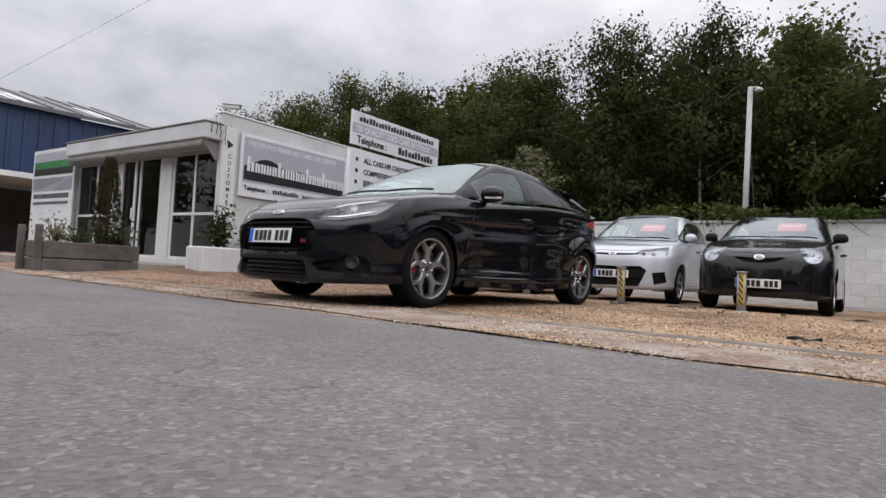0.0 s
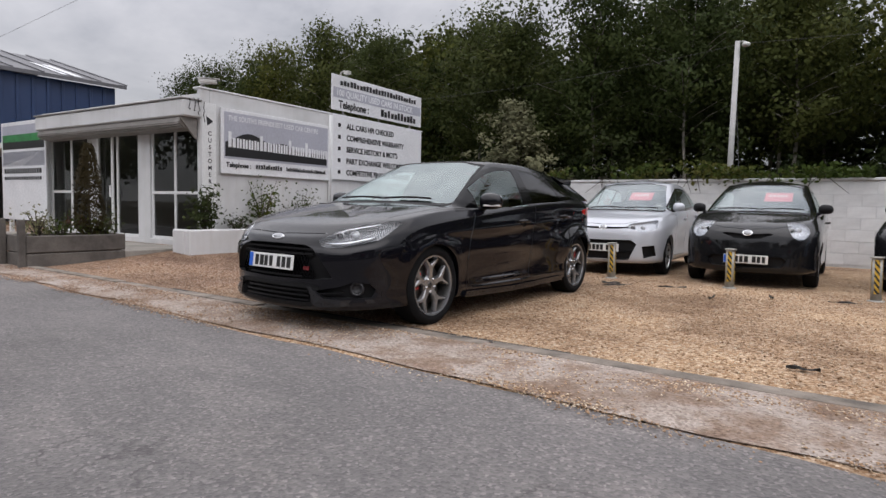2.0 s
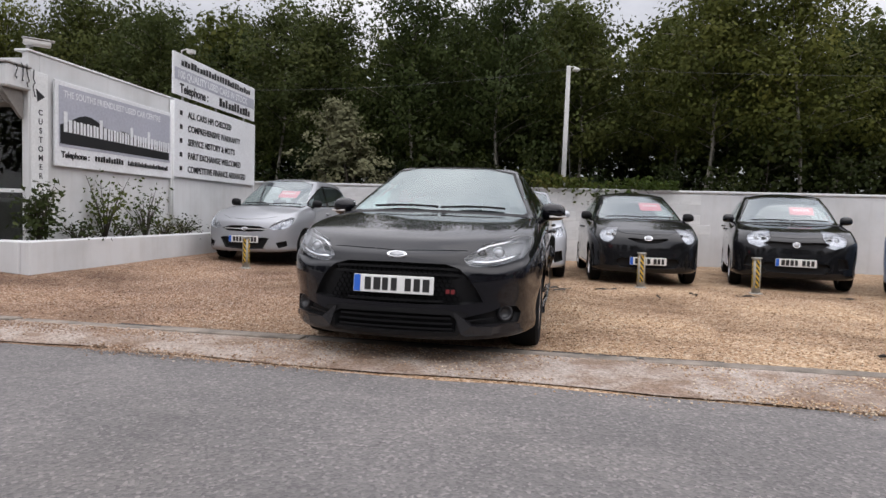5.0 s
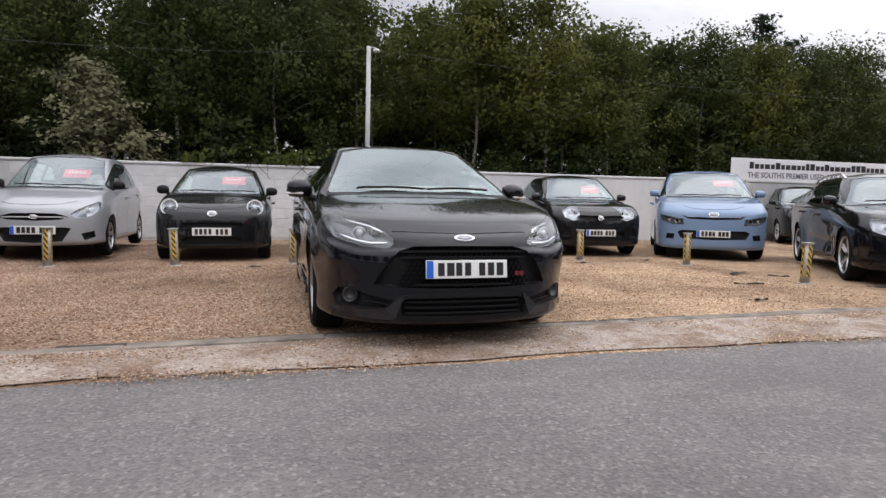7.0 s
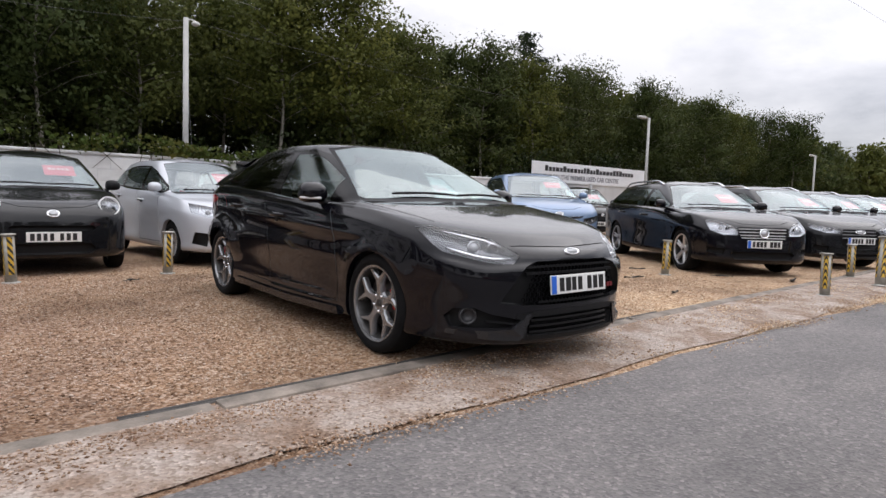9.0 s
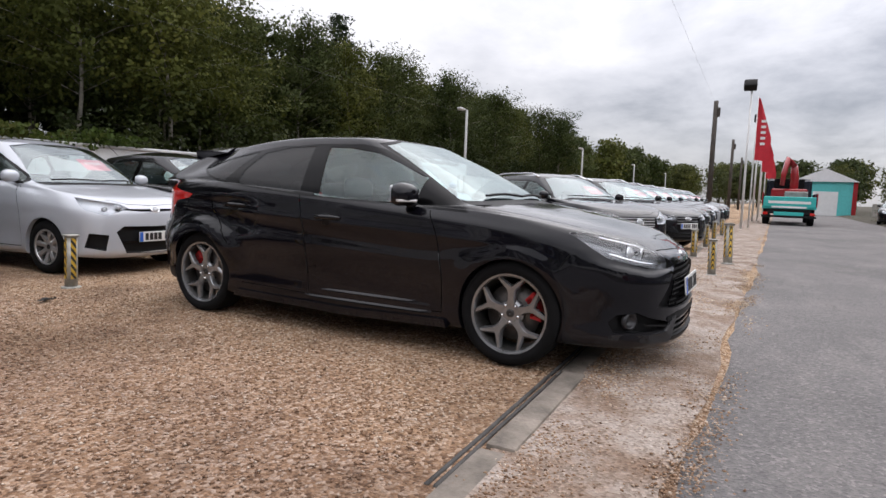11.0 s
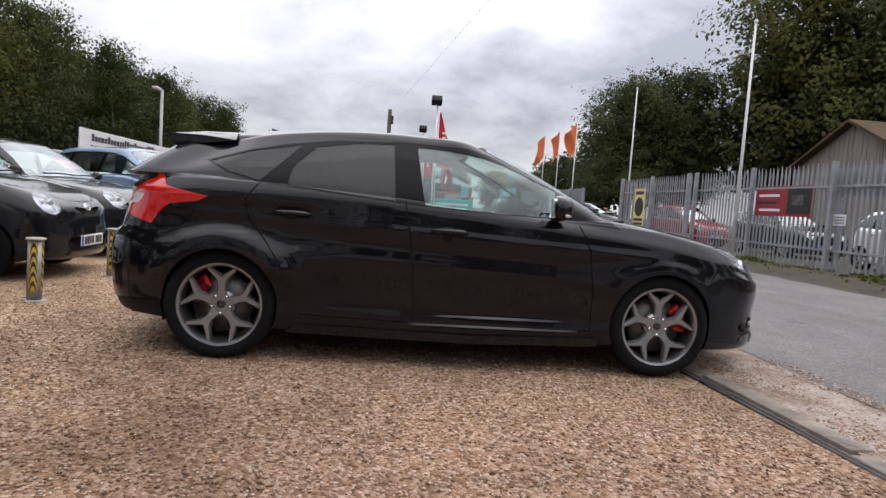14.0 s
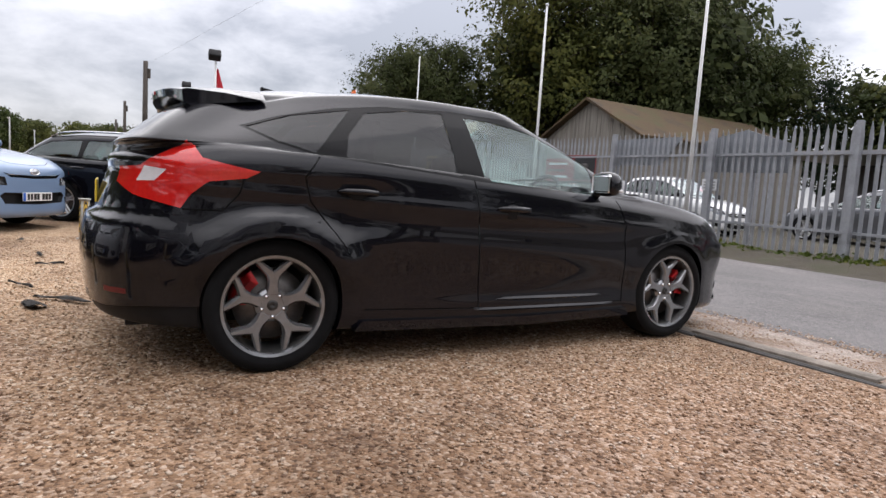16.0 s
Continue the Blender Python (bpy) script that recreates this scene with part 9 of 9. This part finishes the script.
# more vehicles: behind the fence, along the lot, down the road
def park(src, x, y, turn, label, paint_name=None, z=0.0):
    ob = copy_thing(src, pose(x, y, z, 0, 0, turn))
    tagged(ob, label)
    if paint_name:
        for o in ob.children_recursive:
            ms = [s.material for s in o.material_slots]
            if any(mm and mm.name.endswith("_paint") or mm and mm.name == "bright_silver" for mm in ms):
                o.data = recoloured(o.data, paint_name)
    return ob


RECOLOURED = {}


def recoloured(me, paint_name):
    key = (me.name, paint_name)
    if key not in RECOLOURED:
        n = me.copy()
        for i, mm in enumerate(n.materials):
            if mm and (mm.name.endswith("_paint") or mm.name == "bright_silver"):
                n.materials[i] = M[paint_name]
        RECOLOURED[key] = n
    return RECOLOURED[key]


by = lambda word: next(o for o in scene.collection.objects if o.get("category") == "car" and word in o["label"])
est, grey_shell, upright_shell, mpv_o, old_silver = by("bright barred"), by("deep grille"), by("upright headlights"), by("people carrier"), by("silver five-door hatchback parked")
park(upright_shell, 12.0, 7.9, -32, "black hatchback parked in the second row")
for k, (src, pn) in enumerate(((grey_shell, "black_paint"), (est, "navy_paint"), (grey_shell, "silver_paint"), (est, "black_paint"), (grey_shell, "dark_paint"), (est, "grey_paint"))):
    park(src, 12.3 + 2.85 * k, 1.05 + 0.08 * k, -30, ("black", "navy blue", "silver", "black", "dark", "grey")[k] + " estate car in the row along the road", pn)
park(old_silver, 6.9, -10.6, -90, "white hatchback parked behind the palisade fence", "white_paint", 0.1)
park(upright_shell, 12.6, -11.0, -90, "blue-grey hatchback parked behind the palisade fence", "navy_paint", 0.1)
park(old_silver, 17.6, -10.4, -80, "red hatchback parked behind the gate", "red_paint", 0.1)
park(mpv_o, 26.6, -10.2, -55, "dark grey people carrier standing in the yard entrance", "grey_paint", 0.05)
park(upright_shell, 37.5, -7.2, -100, "dark hatchback parked at the roadside far off", "dark_paint")
for k in range(3):
    park(grey_shell, 6.0 - 5.0 * k, -14.0, 90, "dark estate car standing in the yard", ("grey_paint", "black_paint", "red_paint")[k], 0.1)

# scraps of rubber and torn sheet on the gravel
def scrap(x, y, ln, w, turn, seed):
    r3 = random.Random(seed)
    bm = bmesh.new()
    rows = []
    n = 9
    for i in range(n):
        t = i / (n - 1)
        ww = w * (0.35 + 0.65 * math.sin(math.pi * min(0.97, t + 0.06))) * r3.uniform(0.7, 1.2)
        c = 0.12 * ln * math.sin(2.2 * t + seed)
        rows.append([bm.verts.new((ln * (t - 0.5), c + ww * u, 0.012 + 0.03 * abs(math.sin(4 * t + seed)) * (1 - abs(u)) + r3.uniform(0, 0.008))) for u in (-1, -0.4, 0.4, 1)])
    for a, b in zip(rows, rows[1:]):
        for j in range(3):
            bm.faces.new((a[j], b[j], b[j + 1], a[j + 1]))
    bmesh.ops.solidify(bm, geom=bm.faces[:], thickness=0.008)
    ob = tagged(part("rubber_scrap", bm, M["old_rubber"], smooth=60), "torn strip of black rubber lying on the gravel", "scrap", "scraps on the gravel")
    ob.matrix_basis = pose(x, y, 0.004, 0, 0, turn)


for k, (x, y, ln, w, tn) in enumerate(((4.9, 2.36, 0.42, 0.05, 20), (5.2, 2.0, 0.25, 0.03, -30), (4.68, 4.2, 0.16, 0.03, 5), (1.0, 3.60, 0.42, 0.035, 60), (2.7, 3.78, 0.22, 0.02, 100), (0.88, 3.75, 0.22, 0.06, 10),
                                       (-1.4, 3.88, 0.16, 0.03, 0), (3.4, 0.36, 0.18, 0.025, 10), (4.2, 1.4, 0.35, 0.02, 0), (5.6, 0.9, 0.3, 0.03, -40), (1.6, 3.9, 0.35, 0.015, 30), (2.2, 3.3, 0.3, 0.012, 80), (3.4, 3.9, 0.3, 0.02, 0), (6.1, 0.1, 0.4, 0.03, 15))):
    scrap(x, y, ln, w, tn, k)

# loose stones over the lot and strewn on the concrete
def stones(name, n, region, size, mat, label, seed, height):
    g = np.random.default_rng(seed)
    base = np.array([(1, 0, 0), (-1, 0, 0), (0, 1, 0), (0, -1, 0), (0, 0, 1), (0, 0, -0.6)], float)
    tri = np.array([(0, 2, 4), (2, 1, 4), (1, 3, 4), (3, 0, 4), (2, 0, 5), (1, 2, 5), (3, 1, 5), (0, 3, 5)])
    xy = region(g, n)
    n = len(xy)
    s = size * g.uniform(0.5, 1.3, n) ** 1.2
    a = g.uniform(0, math.tau, n)
    k = base[None] * g.uniform(0.55, 1.2, (n, 6, 1)) * np.stack([np.ones(n), g.uniform(0.6, 1, n), g.uniform(0.4, 0.75, n)], 1)[:, None]
    x = k[..., 0] * np.cos(a)[:, None] - k[..., 1] * np.sin(a)[:, None]
    y = k[..., 0] * np.sin(a)[:, None] + k[..., 1] * np.cos(a)[:, None]
    v = np.stack([x, y, k[..., 2]], -1) * s[:, None, None]
    z = np.array([height(px, py) for px, py in xy])
    v += np.c_[xy, z + s * 0.25][:, None, :]
    me = bpy.data.meshes.new(name)
    f = (tri[None] + 6 * np.arange(n)[:, None, None]).reshape(-1, 3)
    me.vertices.add(6 * n)
    me.vertices.foreach_set("co", v.reshape(-1))
    me.loops.add(len(f) * 3)
    me.loops.foreach_set("vertex_index", f.reshape(-1))
    me.polygons.add(len(f))
    me.polygons.foreach_set("loop_start", np.arange(0, len(f) * 3, 3))
    me.polygons.foreach_set("loop_total", np.full(len(f), 3))
    me.update()
    me.validate()
    me.materials.append(mat)
    return tagged(new(name, me), label, "gravel", kind="stuff")


m = Mat("pebble")
g = m.node("ShaderNodeNewGeometry")
c = m.ramp(g.outputs["Random Per Island"], (0.0, (0.13, 0.078, 0.045)), (0.22, (0.29, 0.19, 0.12)), (0.45, (0.40, 0.285, 0.20)), (0.68, (0.46, 0.37, 0.295)), (0.86, (0.58, 0.52, 0.46)), (1.0, (0.70, 0.67, 0.62)))
patch2 = m.ramp(m.noise(0.55, 6, 0.6), (0.36, (0.55, 0.47, 0.40)), (0.5, (0.92, 0.86, 0.80)), (0.66, (1.15, 1.1, 1.02)))
c = m.mix(1.0, c, patch2, "MULTIPLY")
sepx = m.node("ShaderNodeSeparateXYZ")
m.link(m.coords(), sepx.inputs[0])
west = m.math("ADD", m.math("MULTIPLY", sepx.outputs["X"], -0.16), m.math("MULTIPLY", m.noise(0.5, 5), 1.1))
c = m.mix(m.ramp(west, (0.40, (0, 0, 0)), (1.0, (1, 1, 1))), m.mix(1.0, c, (1.04, 1.0, 0.90), "MULTIPLY"), m.mix(1.0, c, (0.80, 0.73, 0.70), "MULTIPLY"))
m.base(c).set(Roughness=0.8)
M["pebble"] = m.m


def lot_region(g, n):
    x = g.uniform(-5.0, 5.2, n)
    y = -0.25 + 5.2 * g.random(n) ** 1.0
    keep = y > np.array([kerb_y(v) for v in x]) + 0.08
    return np.c_[x, y][keep]


def near_region(g, n):
    x = -1.0 + g.normal(0, 1.6, n) * 1.0 - 1.0
    y = g.uniform(-0.2, 4.2, n)
    keep = (y > -0.2) & (x > -4.8) & (x < 3.5)
    return np.c_[x, y][keep]


def strip_region(g, n):
    x = g.uniform(-6, 7, n)
    t = g.random(n)
    y = np.where(t < 0.42, -1.12 + g.normal(0, 0.065, n), np.where(t < 0.86, -0.42 + 0.04 * x - np.abs(g.normal(0, 0.15, n)), g.uniform(-1.1, -0.4, n)))
    # the stones lie in drifts
    d = np.array([noise.noise(Vector((px * 1.1, py * 2.2, 6))) for px, py in zip(x, y)])
    return np.c_[x, y][d + 0.28 > g.random(n) * 0.55]


stones("loose_gravel", 22000, lot_region, 0.0105, M["pebble"], "loose brown and cream gravel over the lot", 1, lambda x, y: rise(x, y) + 0.012 * noise.noise(Vector((x * 0.6, y * 0.6, 0))))
stones("loose_gravel", 20000, near_region, 0.0095, M["pebble"], "loose brown and cream gravel over the lot", 2, lambda x, y: rise(x, y) + 0.012 * noise.noise(Vector((x * 0.6, y * 0.6, 0))))
stones("scattered_gravel", 34000, strip_region, 0.0088, M["pebble"], "gravel scattered over the concrete strip and road edge", 3, lambda x, y: 0.008)
